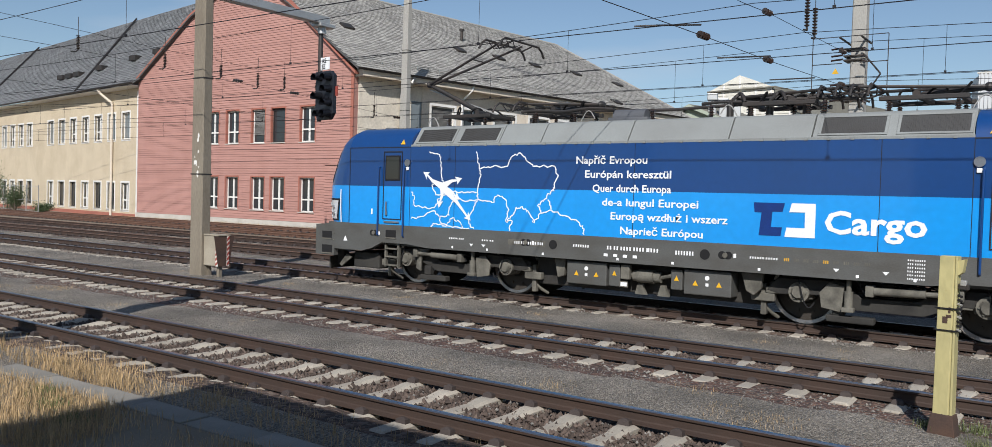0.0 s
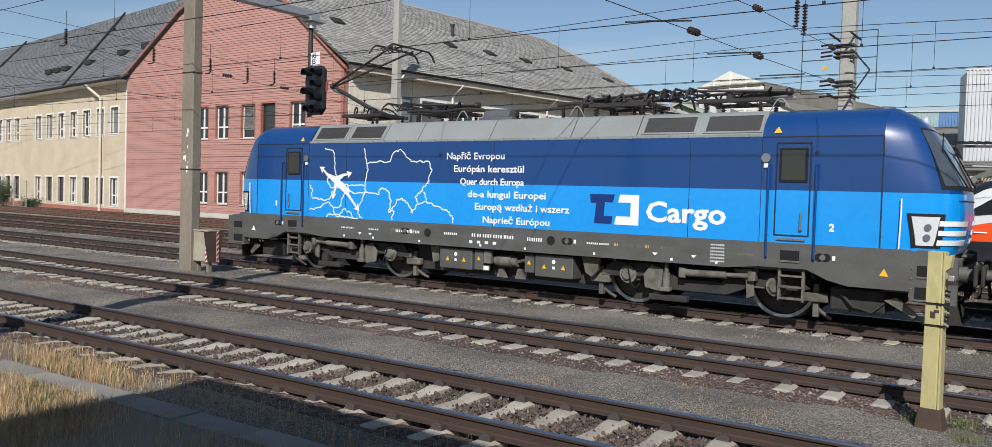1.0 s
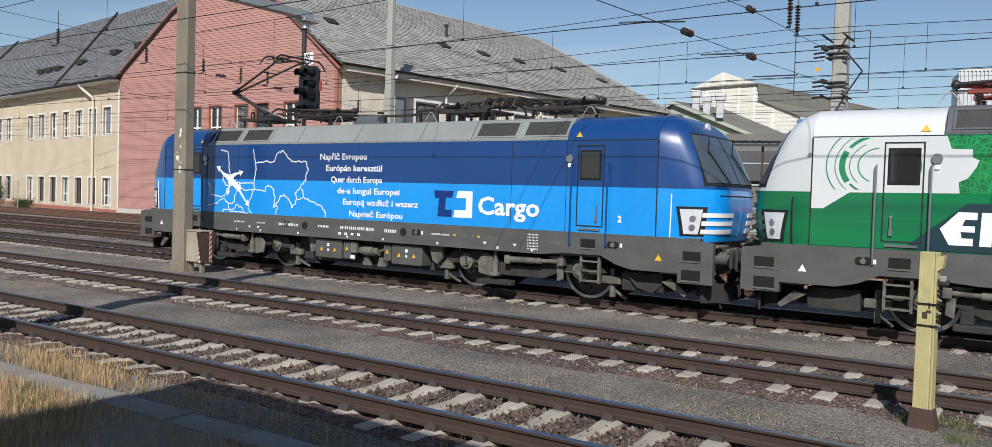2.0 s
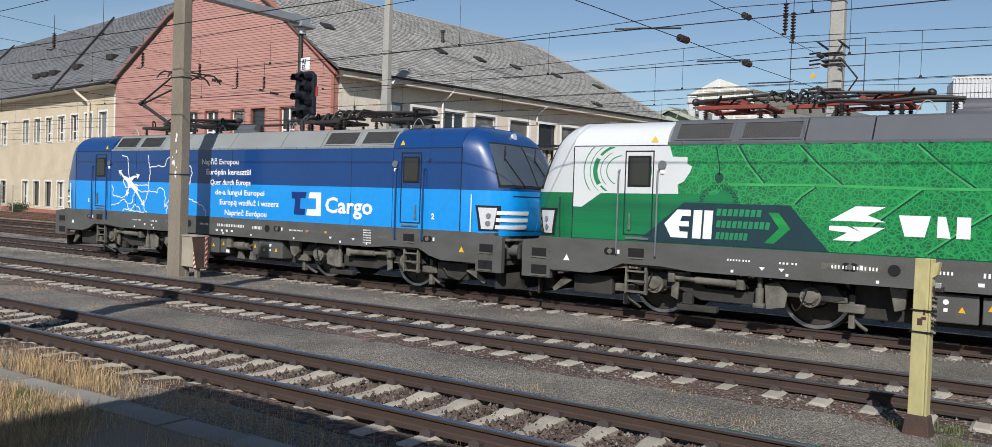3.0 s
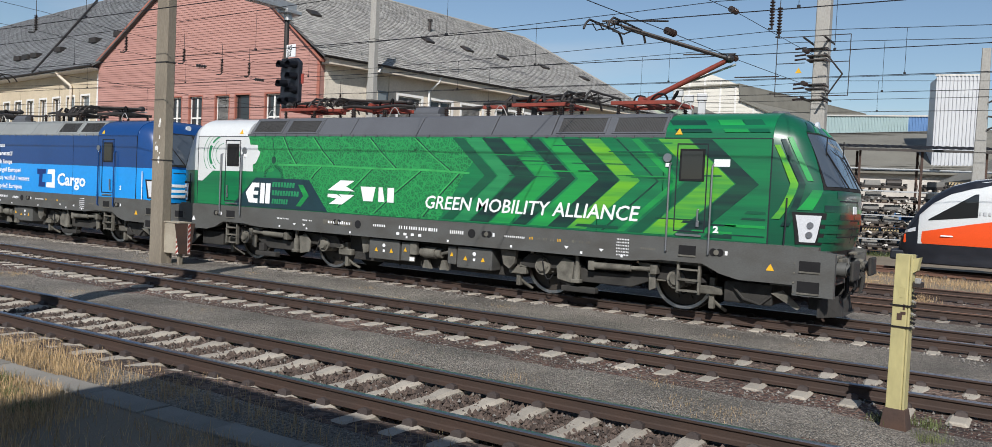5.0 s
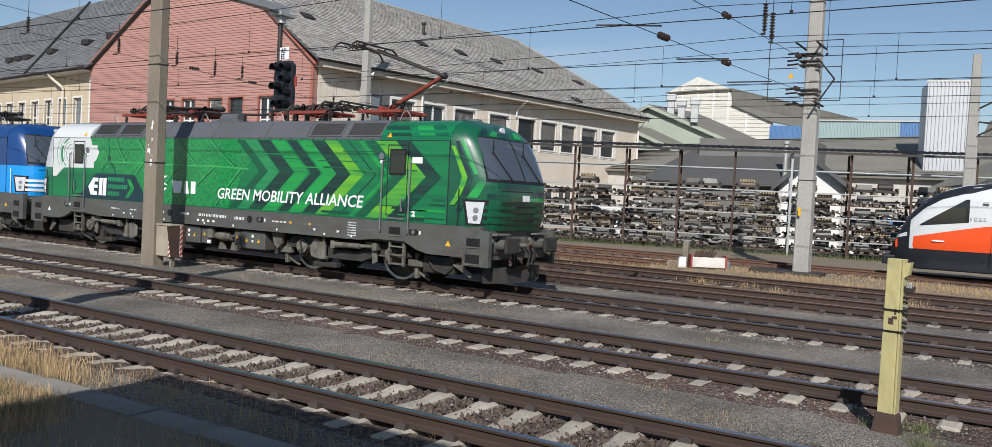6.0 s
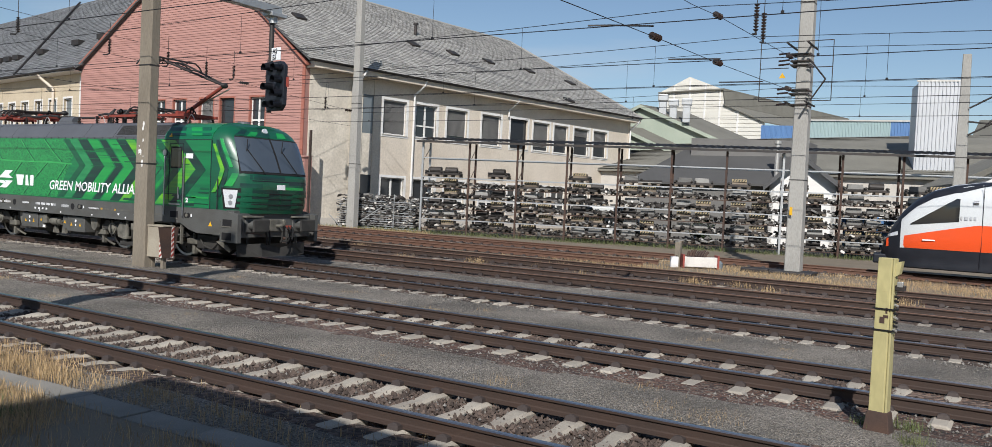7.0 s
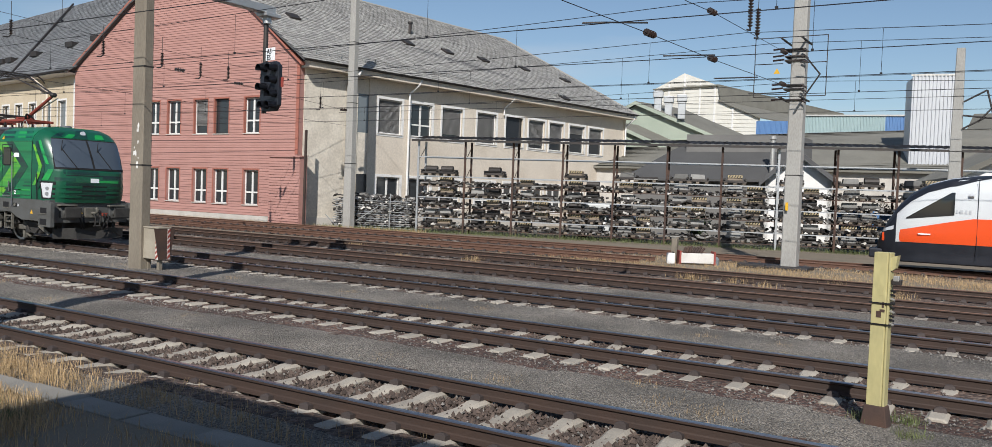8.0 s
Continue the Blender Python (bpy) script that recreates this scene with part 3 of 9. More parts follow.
    # roof of the gabled wing
    ridge_a = M_RED @ Vector((10.7, -0.3, 17.4))
    ridge_b = CORNER + RED_WAY * 10.7 + SIDE_WAY * 31.5 + UP * 16.85
    knee_a = M_RED @ Vector((6.0, -0.3, 14.6))
    eave_a = M_SIDE @ Vector((-0.35, -0.85, EAVE + 0.15))
    eave_b = M_SIDE @ Vector((SIDE_LEN + 0.6, -0.85, EAVE + 0.15))
    knee_b = eave_b.lerp(ridge_b, 0.62)
    hip_c = far + RED_WAY * 21.5 + SIDE_WAY * 0.6 + UP * (EAVE + 0.15)
    west_a = M_RED @ Vector((17.1, -0.3, 14.85))
    west_b = hip_c.lerp(ridge_b, 0.55)
    west_e = M_RED @ Vector((RED_LEN + 0.4, -0.3, EAVE + 0.6))
    bm = B()
    for face in ((eave_a, eave_b, knee_b, knee_a), (knee_a, knee_b, ridge_b, ridge_a), (eave_b, hip_c, ridge_b), (ridge_a, ridge_b, west_b, west_a), (west_a, west_b, hip_c, west_e)):
        slab_of(bm, face, (0, 0, -0.12))
    part("roof", bm, SLATE_BASE, root, "grey slate roof with a hipped end")
    bm = B()
    slates(bm, eave_a, eave_b, knee_b, knee_a)
    slates(bm, knee_a, knee_b, ridge_b, ridge_a)
    slates(bm, eave_b, hip_c, ridge_b, ridge_b)
    tagged(part("slate_covering", bm, SLATE, root), kind="stuff")
    bm = B()
    rod(bm, ridge_a, ridge_b, 0.13, seg=8)
    rod(bm, ridge_b, eave_b, 0.11, seg=8)
    part("ridge_cap", bm, SLATE, root)
    # gutter and snow guard along the eave
    bm = B()
    loft(bm, [[p + SIDE_WAY.cross(UP) * (0.12 + 0.09 * math.cos(a)) + UP * (0.09 * math.sin(a)) for a in [math.pi * k / 6 for k in range(6, 13)]] for p in (eave_a, eave_b)], close=False, caps=False)
    bmesh.ops.solidify(bm, geom=bm.faces[:], thickness=0.012)
    part("gutter", bm, DARK_METAL, root, "dark metal gutter")
    guard = B()
    n = 38
    for i in range(n):
        p = (eave_a.lerp(eave_b, (i + 0.5) / n)).lerp(knee_a.lerp(knee_b, (i + 0.5) / n), 0.10)
        box(guard, p.x - 0.03, p.x + 0.03, p.y - 0.03, p.y + 0.03, p.z, p.z + 0.32)
    for k in (0.16, 0.28):
        rod(guard, eave_a.lerp(knee_a, 0.10) + UP * k, eave_b.lerp(knee_b, 0.10) + UP * k, 0.018, seg=5)
    part("snow_guard", guard, ZINC, root, "thin metal snow guard rail")
    # roof hatches and vents
    for s, t in ((0.09, 0.72), (0.38, 0.70), (0.50, 0.70), (0.62, 0.70), (0.77, 0.70), (0.91, 0.62), (0.73, 0.10)):
        p = (eave_a.lerp(eave_b, s)).lerp(knee_a.lerp(knee_b, s), t)
        bm = B()
        slope = ((knee_a.lerp(knee_b, s)) - (eave_a.lerp(eave_b, s))).normalized()
        nrm = SIDE_WAY.cross(slope).normalized()
        nrm = nrm if nrm.z > 0 else -nrm
        slab_of(bm, [p - SIDE_WAY * 0.4 - slope * 0.3, p + SIDE_WAY * 0.4 - slope * 0.3, p + SIDE_WAY * 0.4 + slope * 0.35, p - SIDE_WAY * 0.4 + slope * 0.35], nrm * 0.16)
        part("roof_hatch", bm, DARK_METAL, root, "small dark roof hatch")
    for s, t in ((0.45, 0.97),):
        p = (eave_a.lerp(eave_b, s)).lerp(knee_a.lerp(knee_b, s), t)
        bm = B()
        rod(bm, p, p + UP * 0.8, 0.12)
        rod(bm, p + UP * 0.8, p + UP * 0.95, 0.2)
        part("vent_pipe", bm, DARK_METAL, root)
    # downpipes
    for s, kind in ((3.55, 0.13), (8.7, 0.075), (18.3, 0.06), (SIDE_LEN - 0.2, 0.075)):
        bm = B()
        low = 0.0 if kind != 0.06 else 8.3
        pipe(bm, [M_SIDE @ Vector(p) for p in ((s + 0.5, -0.8, EAVE + 0.05), (s + 0.3, -0.75, EAVE - 0.35), (s, -0.16, EAVE - 0.95), (s, -0.14, low))], kind, 8)
        part("downpipe", bm, ZINC if kind > 0.1 else WHITE, root, "round downpipe from the gutter", smooth=True)
    # left wing
    bm = B()
    wins = []
    for s in LEFT_WINDOWS:
        wins.append((s - 0.72, s + 0.72))
    holes = [(a, b, 6.15, 8.3) for a, b in wins] + [(a, b, 0.4, 2.6) for a, b in wins]
    wall_with_holes(bm, M_LEFT, 0.0, LEFT_LEN, BASE - 0.3, LEFT_EAVE, holes, 0.35, 0.25)
    part("left_wall", bm, YELLOW_CREAM, root, "yellowish cream rendered wall")
    for i, (a, b) in enumerate(wins):
        window(M_LEFT @ pose(0, 0.25, 0), a, b, 6.15, 8.3, "pale" if i % 5 in (0, 1) else "white", root)
        window(M_LEFT @ pose(0, 0.25, 0), a, b, 0.4, 2.6, "dark" if i % 3 else "white", root)
        surround(M_LEFT @ pose(0, 0.25, 0), a, b, 6.15, 8.3, 0.15, WHITE, root)
        surround(M_LEFT @ pose(0, 0.25, 0), a, b, 0.4, 2.6, 0.15, WHITE, root)
    bm = B()
    box(bm, 0.0, 0.55, 0.12, 0.25, BASE, LEFT_EAVE - 0.6)
    bm.transform(M_LEFT)
    part("white_corner", bm, WHITE, root, "white painted corner strip")
    bm = B()
    box(bm, 0.55, LEFT_LEN, 0.17, 0.25, BASE - 0.3, 0.1)
    bm.transform(M_LEFT)
    part("plinth", bm, RED_TRIM, root, "brownish red plinth")
    e0, e1 = M_LEFT @ Vector((-0.2, -0.6, LEFT_EAVE)), M_LEFT @ Vector((LEFT_LEN, -0.6, LEFT_EAVE))
    r0, r1 = M_LEFT @ Vector((-9.5, 10.6, 20.3)), M_LEFT @ Vector((LEFT_LEN, 10.6, 20.3))
    b0, b1 = M_LEFT @ Vector((-0.2, 21.0, LEFT_EAVE)), M_LEFT @ Vector((LEFT_LEN, 21.0, LEFT_EAVE))
    bm = B()
    slab_of(bm, (e0, e1, r1, r0), (0, 0, -0.12))
    slab_of(bm, (r0, r1, b1, b0), (0, 0, -0.12))
    part("left_roof", bm, SLATE_BASE, root, "dark grey slate roof")
    bm = B()
    slates(bm, e0, e1, r1, r0, 0.50, 0.36)
    tagged(part("left_slate_covering", bm, SLATE_DARK, root), kind="stuff")
    bm = B()
    slab_of(bm, [M_LEFT @ Vector(p) for p in ((0, -0.6, LEFT_EAVE - 0.22), (LEFT_LEN, -0.6, LEFT_EAVE - 0.22), (LEFT_LEN, 0.3, LEFT_EAVE - 0.3), (0, 0.3, LEFT_EAVE - 0.3))], (0, 0, 0.06))
    part("left_soffit", bm, WHITE, root)
    bm = B()
    rod(bm, e0 - UP * 0.05 - M_LEFT.to_3x3() @ Vector((0, 0.1, 0)), e1 - UP * 0.05 - M_LEFT.to_3x3() @ Vector((0, 0.1, 0)), 0.09, seg=8)
    part("left_gutter", bm, DARK_METAL, root, "dark metal gutter")
    # seams of lead up the left roof
    for s, t in ((11.7, 34.0), (41.0, 64.0)):
        bm = B()
        pipe(bm, [e0.lerp(e1, s / LEFT_LEN) + UP * 0.1, M_LEFT @ Vector((t - 9.0, 10.4, 20.4))], 0.10, 6)
        part("roof_seam", bm, DARK_METAL, root, "dark flashed roof valley")
    for s, t in ((5.2, 0.30), (9.0, 0.28), (14.5, 0.24), (19.0, 0.22), (21.0, 0.22), (23.0, 0.22)):
        p = e0.lerp(e1, s / LEFT_LEN).lerp(r0.lerp(r1, s / LEFT_LEN), t)
        bm = B()
        box(bm, p.x - 0.5, p.x + 0.5, p.y - 0.4, p.y + 0.4, p.z - 0.1, p.z + 0.35, 0.03)
        part("roof_hatch", bm, DARK_METAL, root)
    p = e0.lerp(e1, 0.03).lerp(r0.lerp(r1, 0.03), 0.34)
    bm = B()
    rod(bm, p, p + UP * 1.5, 0.16)
    rod(bm, p + UP * 1.5, p + UP * 1.7, 0.3, 0.1)
    part("vent_pipe", bm, RED_TRIM, root, "rusty roof vent")
    for s in (5.3, 47.0):
        bm = B()
        pipe(bm, [M_LEFT @ Vector(p) for p in ((s + 1.3, -0.6, LEFT_EAVE - 0.1), (s + 0.9, -0.5, LEFT_EAVE - 0.5), (s, 0.1, LEFT_EAVE - 1.3), (s, 0.1, BASE))], 0.11, 8)
        part("downpipe", bm, CREAM, root, "cream painted downpipe")


LEFT_WINDOWS = [2.85 + 2.83 * i for i in range(7)] + [25.7 + 2.6 * i for i in range(14)]
build_workshop()
# ---- locomotives ----
LIGHT_BLUE = surface("light_blue_paint", (0.006, 0.275, 0.72), 0.32, second=(0.006, 0.235, 0.64), scale=0.6, amount=0.5, fine=8, fine_amount=0.05, bump=0.015, coat=0.4)
DARK_BLUE = surface("dark_blue_paint", (0.004, 0.046, 0.180), 0.34, second=(0.004, 0.040, 0.150), scale=0.6, amount=0.5, fine=8, fine_amount=0.05, bump=0.015, coat=0.4)
LOGO_BLUE = surface("logo_blue", (0.004, 0.030, 0.17), 0.4, bump=0)
DECAL = surface("white_decal", (0.80, 0.81, 0.82), 0.45, second=(0.72, 0.73, 0.74), bump=0)
FRAME_GREY = surface("frame_grey_paint", (0.088, 0.09, 0.086), 0.6, second=(0.062, 0.058, 0.05), scale=1.4, amount=0.7, fine=30, bump=0.05, stretch=(1, 1, 2))
ROOF_GREY = surface("roof_grey_paint", (0.235, 0.25, 0.245), 0.55, second=(0.18, 0.185, 0.18), scale=0.9, amount=0.6, bump=0.03)
ROOF_DARK = surface("roof_dark_grey_paint", (0.095, 0.10, 0.11), 0.5, second=(0.07, 0.072, 0.08), scale=0.9, amount=0.6, bump=0.03)
GRILLE = surface("grille_grey", (0.05, 0.05, 0.05), 0.6, second=(0.035, 0.033, 0.03), scale=2)
BOGIE = surface("dusty_bogie", (0.036, 0.034, 0.030), 0.85, second=(0.018, 0.017, 0.016), scale=3.0, amount=0.8, fine=30, bump=0.15)
BOGIE_PALE = surface("dusty_casting", (0.15, 0.142, 0.118), 0.85, second=(0.055, 0.052, 0.044), scale=4.0, amount=0.8, fine=30, bump=0.15)
WHEEL = surface("wheel_steel", (0.045, 0.042, 0.038), 0.6, 0.4, second=(0.075, 0.06, 0.048), scale=3.0)
TREAD = surface("bright_tread", (0.30, 0.28, 0.26), 0.35, 0.9, second=(0.18, 0.15, 0.13), scale=5)
# rubber and black parts; also the painted dark of uncut recesses
BLACK = surface("black_rubber_and_recess", (0.007, 0.007, 0.008), 0.88, bump=0.05)
SEAM = surface("dark_seam", (0.012, 0.014, 0.022), 0.7, bump=0)
CAB_GLASS = glassy("cab_glass", (0.020, 0.021, 0.022), 0.05)
# blue-grey base colour carries part of the sky's reflection
SCREEN_GLASS = glassy("windscreen_glass", (0.060, 0.076, 0.096), 0.03)
YELLOW = surface("warning_yellow", (0.75, 0.42, 0.02), 0.5, bump=0)
CHROME = surface("steel_handrail", (0.42, 0.43, 0.45), 0.35, 0.9, bump=0)
LAMP = surface("lamp_lens", (0.62, 0.64, 0.66), 0.15, second=(0.5, 0.52, 0.55), bump=0.1, coat=1.0)
RED_PAINT = surface("red_oxide_paint", (0.24, 0.042, 0.026), 0.65, second=(0.12, 0.030, 0.022), scale=3)
PORCELAIN = surface("brown_insulator", (0.035, 0.022, 0.018), 0.25, bump=0, coat=0.6)
STREAKS = dict(fine=8, fine_amount=0.06, bump=0.01, coat=0.3, stretch=(0.35, 1, 7))
G_MID = surface("mid_green_paint", (0.004, 0.175, 0.058), 0.34, second=(0.004, 0.105, 0.046), scale=0.9, amount=0.9, **STREAKS)
G_DEEP = surface("deep_green_paint", (0.004, 0.088, 0.042), 0.34, second=(0.004, 0.058, 0.032), scale=0.8, **STREAKS)
G_DARK = surface("dark_green_paint", (0.006, 0.026, 0.026), 0.34, second=(0.005, 0.080, 0.040), scale=0.9, amount=0.75, **STREAKS)
G_LIME = surface("lime_paint", (0.13, 0.40, 0.022), 0.34, second=(0.010, 0.22, 0.055), scale=0.9, amount=0.9, **STREAKS)
G_FRESH = surface("fresh_green_paint", (0.012, 0.29, 0.058), 0.34, second=(0.006, 0.155, 0.050), scale=0.9, amount=0.85, **STREAKS)
NAVY = surface("navy_panel", (0.012, 0.040, 0.052), 0.4, bump=0)
WHITE_CAB = surface("white_cab_paint", (0.62, 0.64, 0.64), 0.32, second=(0.55, 0.57, 0.57), scale=0.7, amount=0.4, bump=0.01, coat=0.4)
VEIN = surface("leaf_vein_green", (0.045, 0.38, 0.10), 0.4, second=(0.02, 0.16, 0.05), scale=2, bump=0)
G_PALE = surface("pale_mid_green_paint", (0.020, 0.23, 0.080), 0.34, second=(0.006, 0.150, 0.055), scale=0.9, amount=0.9, **STREAKS)
THIN_GREEN = surface("thin_print_green", (0.02, 0.24, 0.10), 0.4, bump=0)


def leaf_skin():
    """The printed leaf: a net of fine veins over mottled green."""
    mat = surface("leaf_print", (0.004, 0.150, 0.044), 0.36, second=(0.004, 0.080, 0.032), scale=1.1, amount=0.8, fine=8, fine_amount=0.1, bump=0.0, coat=0.4)
    n, l = mat.node_tree.nodes, mat.node_tree.links
    at = n.new("ShaderNodeTexCoord")
    big, small = n.new("ShaderNodeTexVoronoi"), n.new("ShaderNodeTexVoronoi")
    warp = n.new("ShaderNodeTexNoise")
    warp.inputs["Scale"].default_value = 5
    add = n.new("ShaderNodeMix")
    add.data_type, add.blend_type = "RGBA", "ADD"
    add.inputs[0].default_value = 0.07
    l.new(at.outputs["Object"], warp.inputs["Vector"])
    l.new(at.outputs["Object"], add.inputs[6])
    l.new(warp.outputs["Color"], add.inputs[7])
    total = None
    for tex, s, w, k in ((big, 5.5, 0.075, 0.95), (small, 15.0, 0.16, 0.75)):
        tex.feature = "DISTANCE_TO_EDGE"
        tex.inputs["Scale"].default_value = s
        l.new(add.outputs[2], tex.inputs["Vector"])
        r = n.new("ShaderNodeMapRange")
        r.inputs[2].default_value, r.inputs[3].default_value, r.inputs[4].default_value = w, k, 0.0
        l.new(tex.outputs["Distance"], r.inputs[0])
        if total is None:
            total = r.outputs[0]
        else:
            m = n.new("ShaderNodeMath")
            m.operation = "MAXIMUM"
            l.new(total, m.inputs[0])
            l.new(r.outputs[0], m.inputs[1])
            total = m.outputs[0]
    mix = n.new("ShaderNodeMix")
    mix.data_type = "RGBA"
    mix.inputs[7].default_value = (0.022, 0.33, 0.085, 1)
    b = n["Principled BSDF"]
    was = b.inputs["Base Color"].links[0].from_socket
    l.new(total, mix.inputs[0])
    l.new(was, mix.inputs[6])
    l.new(mix.outputs[2], b.inputs["Base Color"])
    return mat


LEAF_SKIN = leaf_skin()

SIDE, FLOOR_Z, SPLIT_Z, TOP_Z = 1.48, 1.45, 2.40, 3.37
CAB_X, SEAM_X = 5.98, 8.03
NOSE = [(1.38, 9.10, 1.46), (1.60, 9.17, 1.475), (2.00, 9.22, 1.48), (2.40, 9.20, 1.48), (2.52, 9.17, 1.48), (2.75, 9.06, 1.48), (3.00, 8.94, 1.48), (3.25, 8.80, 1.47),
        (3.40, 8.71, 1.45), (3.55, 8.60, 1.40), (3.70, 8.45, 1.28), (3.80, 8.30, 1.12), (3.87, 8.15, 0.92)]


def nose_at(z, v):
    """A point of the cab's nose at height z; v runs -1 to 1 across it."""
    z = min(max(z, NOSE[0][0]), NOSE[-1][0])
    for (za, xa, wa), (zb, xb, wb) in zip(NOSE, NOSE[1:]):
        if z <= zb:
            t = (z - za) / (zb - za)
            xc, w = xa + (xb - xa) * t, wa + (wb - wa) * t
            break
    y = v * w
    return Vector((SEAM_X + (xc - SEAM_X) * max(1 - abs(v) ** 5.6, 0.0) ** 0.62, y, z))


def nose_patch(bm, z0, z1, v0, v1, lift, nz=6, nv=10, thick=0.012, skew=0.0):
    """A curved panel that follows the nose; v0 and v1 may be pairs for the lower and upper edge."""
    v0 = v0 if isinstance(v0, tuple) else (v0, v0)
    v1 = v1 if isinstance(v1, tuple) else (v1, v1)
    rows = []
    for i in range(nz + 1):
        t = i / nz
        z = z0 + (z1 - z0) * t
        a, b = v0[0] + (v0[1] - v0[0]) * t, v1[0] + (v1[1] - v1[0]) * t
        row = []
        for j in range(nv + 1):
            v = a + (b - a) * j / nv
            zz = z + skew * (abs(v) - abs(a))
            p = nose_at(zz, v)
            dz = nose_at(zz + 0.02, v) - nose_at(zz - 0.02, v)
            dv = nose_at(zz, min(v + 0.01, 0.999)) - nose_at(zz, max(v - 0.01, -0.999))
            nrm = dv.cross(dz).normalized()
            nrm = nrm if nrm.x > 0 else -nrm
            row.append((p + nrm * lift, p + nrm * (lift - thick)))
        rows.append(row)
    front = [[bm.verts.new(q[0]) for q in r] for r in rows]
    back = [[bm.verts.new(q[1]) for q in r] for r in rows]
    for i in range(nz):
        for j in range(nv):
            bm.faces.new((front[i][j], front[i][j + 1], front[i + 1][j + 1], front[i + 1][j]))
    rim = [(0, j) for j in range(nv)] + [(i, nv) for i in range(nz)] + [(nz, j) for j in range(nv, 0, -1)] + [(i, 0) for i in range(nz, 0, -1)]
    for (i, j), (p, q) in zip(rim, rim[1:] + rim[:1]):
        bm.faces.new((front[i][j], back[i][j], back[p][q], front[p][q]))
    bmesh.ops.recalc_face_normals(bm, faces=bm.faces[:])
    return bm


def nose_shell(z0, z1, steps, nv=28):
    bm = B()
    zs = [z0 + (z1 - z0) * i / steps for i in range(steps + 1)]
    rings = []
    for z in zs:
        ring = [nose_at(z, -1 + 2 * j / nv) for j in range(nv + 1)]
        rings.append([bm.verts.new(p) for p in ring])
    for a, b in zip(rings, rings[1:]):
        for j in range(nv):
            bm.faces.new((a[j], a[j + 1], b[j + 1], b[j]))
    if z1 > 3.8:
        bm.faces.new(rings[-1])
    return bm


def side_patch(bm, outline, lift, thick=0.003, far=False):
    """A flat piece on the body's side, from (x, z) corners."""
    y = -(SIDE + lift)
    slab_of(bm, [(x, y, z) for x, z in outline], (0, thick, 0))
    if far:
        bmesh.ops.scale(bm, vec=(-1, -1, 1), verts=bm.verts[:])
    return bm


def strip(points, wide, lift, jag=0.0, seed=0, cut=6):
    """A drawn line on the side: a thin raised band along points, roughened if jag is given."""
    rng = random.Random(seed)
    pts = []
    for (xa, za), (xb, zb) in zip(points, points[1:]):
        n = cut if jag else 1
        for i in range(n):
            t = i / n
            k = jag if i else 0
            pts.append(Vector((xa + (xb - xa) * t + rng.uniform(-k, k), 0, za + (zb - za) * t + rng.uniform(-k, k))))
    pts.append(Vector((points[-1][0], 0, points[-1][1])))
    bm = B()
    y = -(SIDE + lift)
    lo, hi = [], []
    for i, p in enumerate(pts):
        d = (pts[min(i + 1, len(pts) - 1)] - pts[max(i - 1, 0)])
        s = Vector((-d.z, 0, d.x)).normalized() * wide / 2 if d.length > 1e-6 else Vector((0, 0, wide / 2))
        lo.append(bm.verts.new((p.x - s.x, y, p.z - s.z)))
        hi.append(bm.verts.new((p.x + s.x, y, p.z + s.z)))
    for i in range(len(pts) - 1):
        bm.faces.new((lo[i], lo[i + 1], hi[i + 1], hi[i]))
    r = bmesh.ops.extrude_face_region(bm, geom=bm.faces[:])
    bmesh.ops.translate(bm, vec=(0, 0.003, 0), verts=[v for v in r["geom"] if isinstance(v, bmesh.types.BMVert)])
    bmesh.ops.recalc_face_normals(bm, faces=bm.faces[:])
    return bm


def side_words(name, text, x0, x1, z, parent, material, height, shear=0.0, bold=0.006, lift=0.008):
    """Lettering on the near side between x0 and x1 with its baseline at z."""
    cu = bpy.data.curves.new(name, "FONT")
    cu.body, cu.size, cu.shear, cu.extrude, cu.offset, cu.resolution_u = text, 1.0, shear, 0.0015, bold / height, 2
    tmp = bpy.data.objects.new(name, cu)
    me = bpy.data.meshes.new_from_object(tmp)
    bpy.data.objects.remove(tmp)
    me.materials.clear()
    lo, hi = min(v.co.x for v in me.vertices), max(v.co.x for v in me.vertices)
    k = (x1 - x0) / (hi - lo)
    me.transform(Matrix(((k, 0, 0, x0 - lo * k), (0, 0, -1, -(SIDE + lift)), (0, height / 0.72, 0, z), (0, 0, 0, 1))))
    return part_of(name, me, material, parent)


def bar_words(parent, x0, x1, z0, z1, words, material, lift=0.006, shear=0.0, whole=False):
    """Writing too small to read: plain bars."""
    total = sum(words) + 0.35 * (len(words) - 1)
    x = x0
    for w in words:
        wide = (x1 - x0) * w / total
        s = shear * (z1 - z0)
        n = 1 if whole else max(int(w), 1)
        bm = B()
        for k in range(n):
            a = x + wide * k / n
            b = a + wide / n * (1.0 if n == 1 else 0.5)
            side_patch(bm, [(a, z0), (b, z0), (b + s, z1), (a + s, z1)], lift)
        part("marking", bm, material, parent)
        x += wide + (x1 - x0) * 0.35 / total


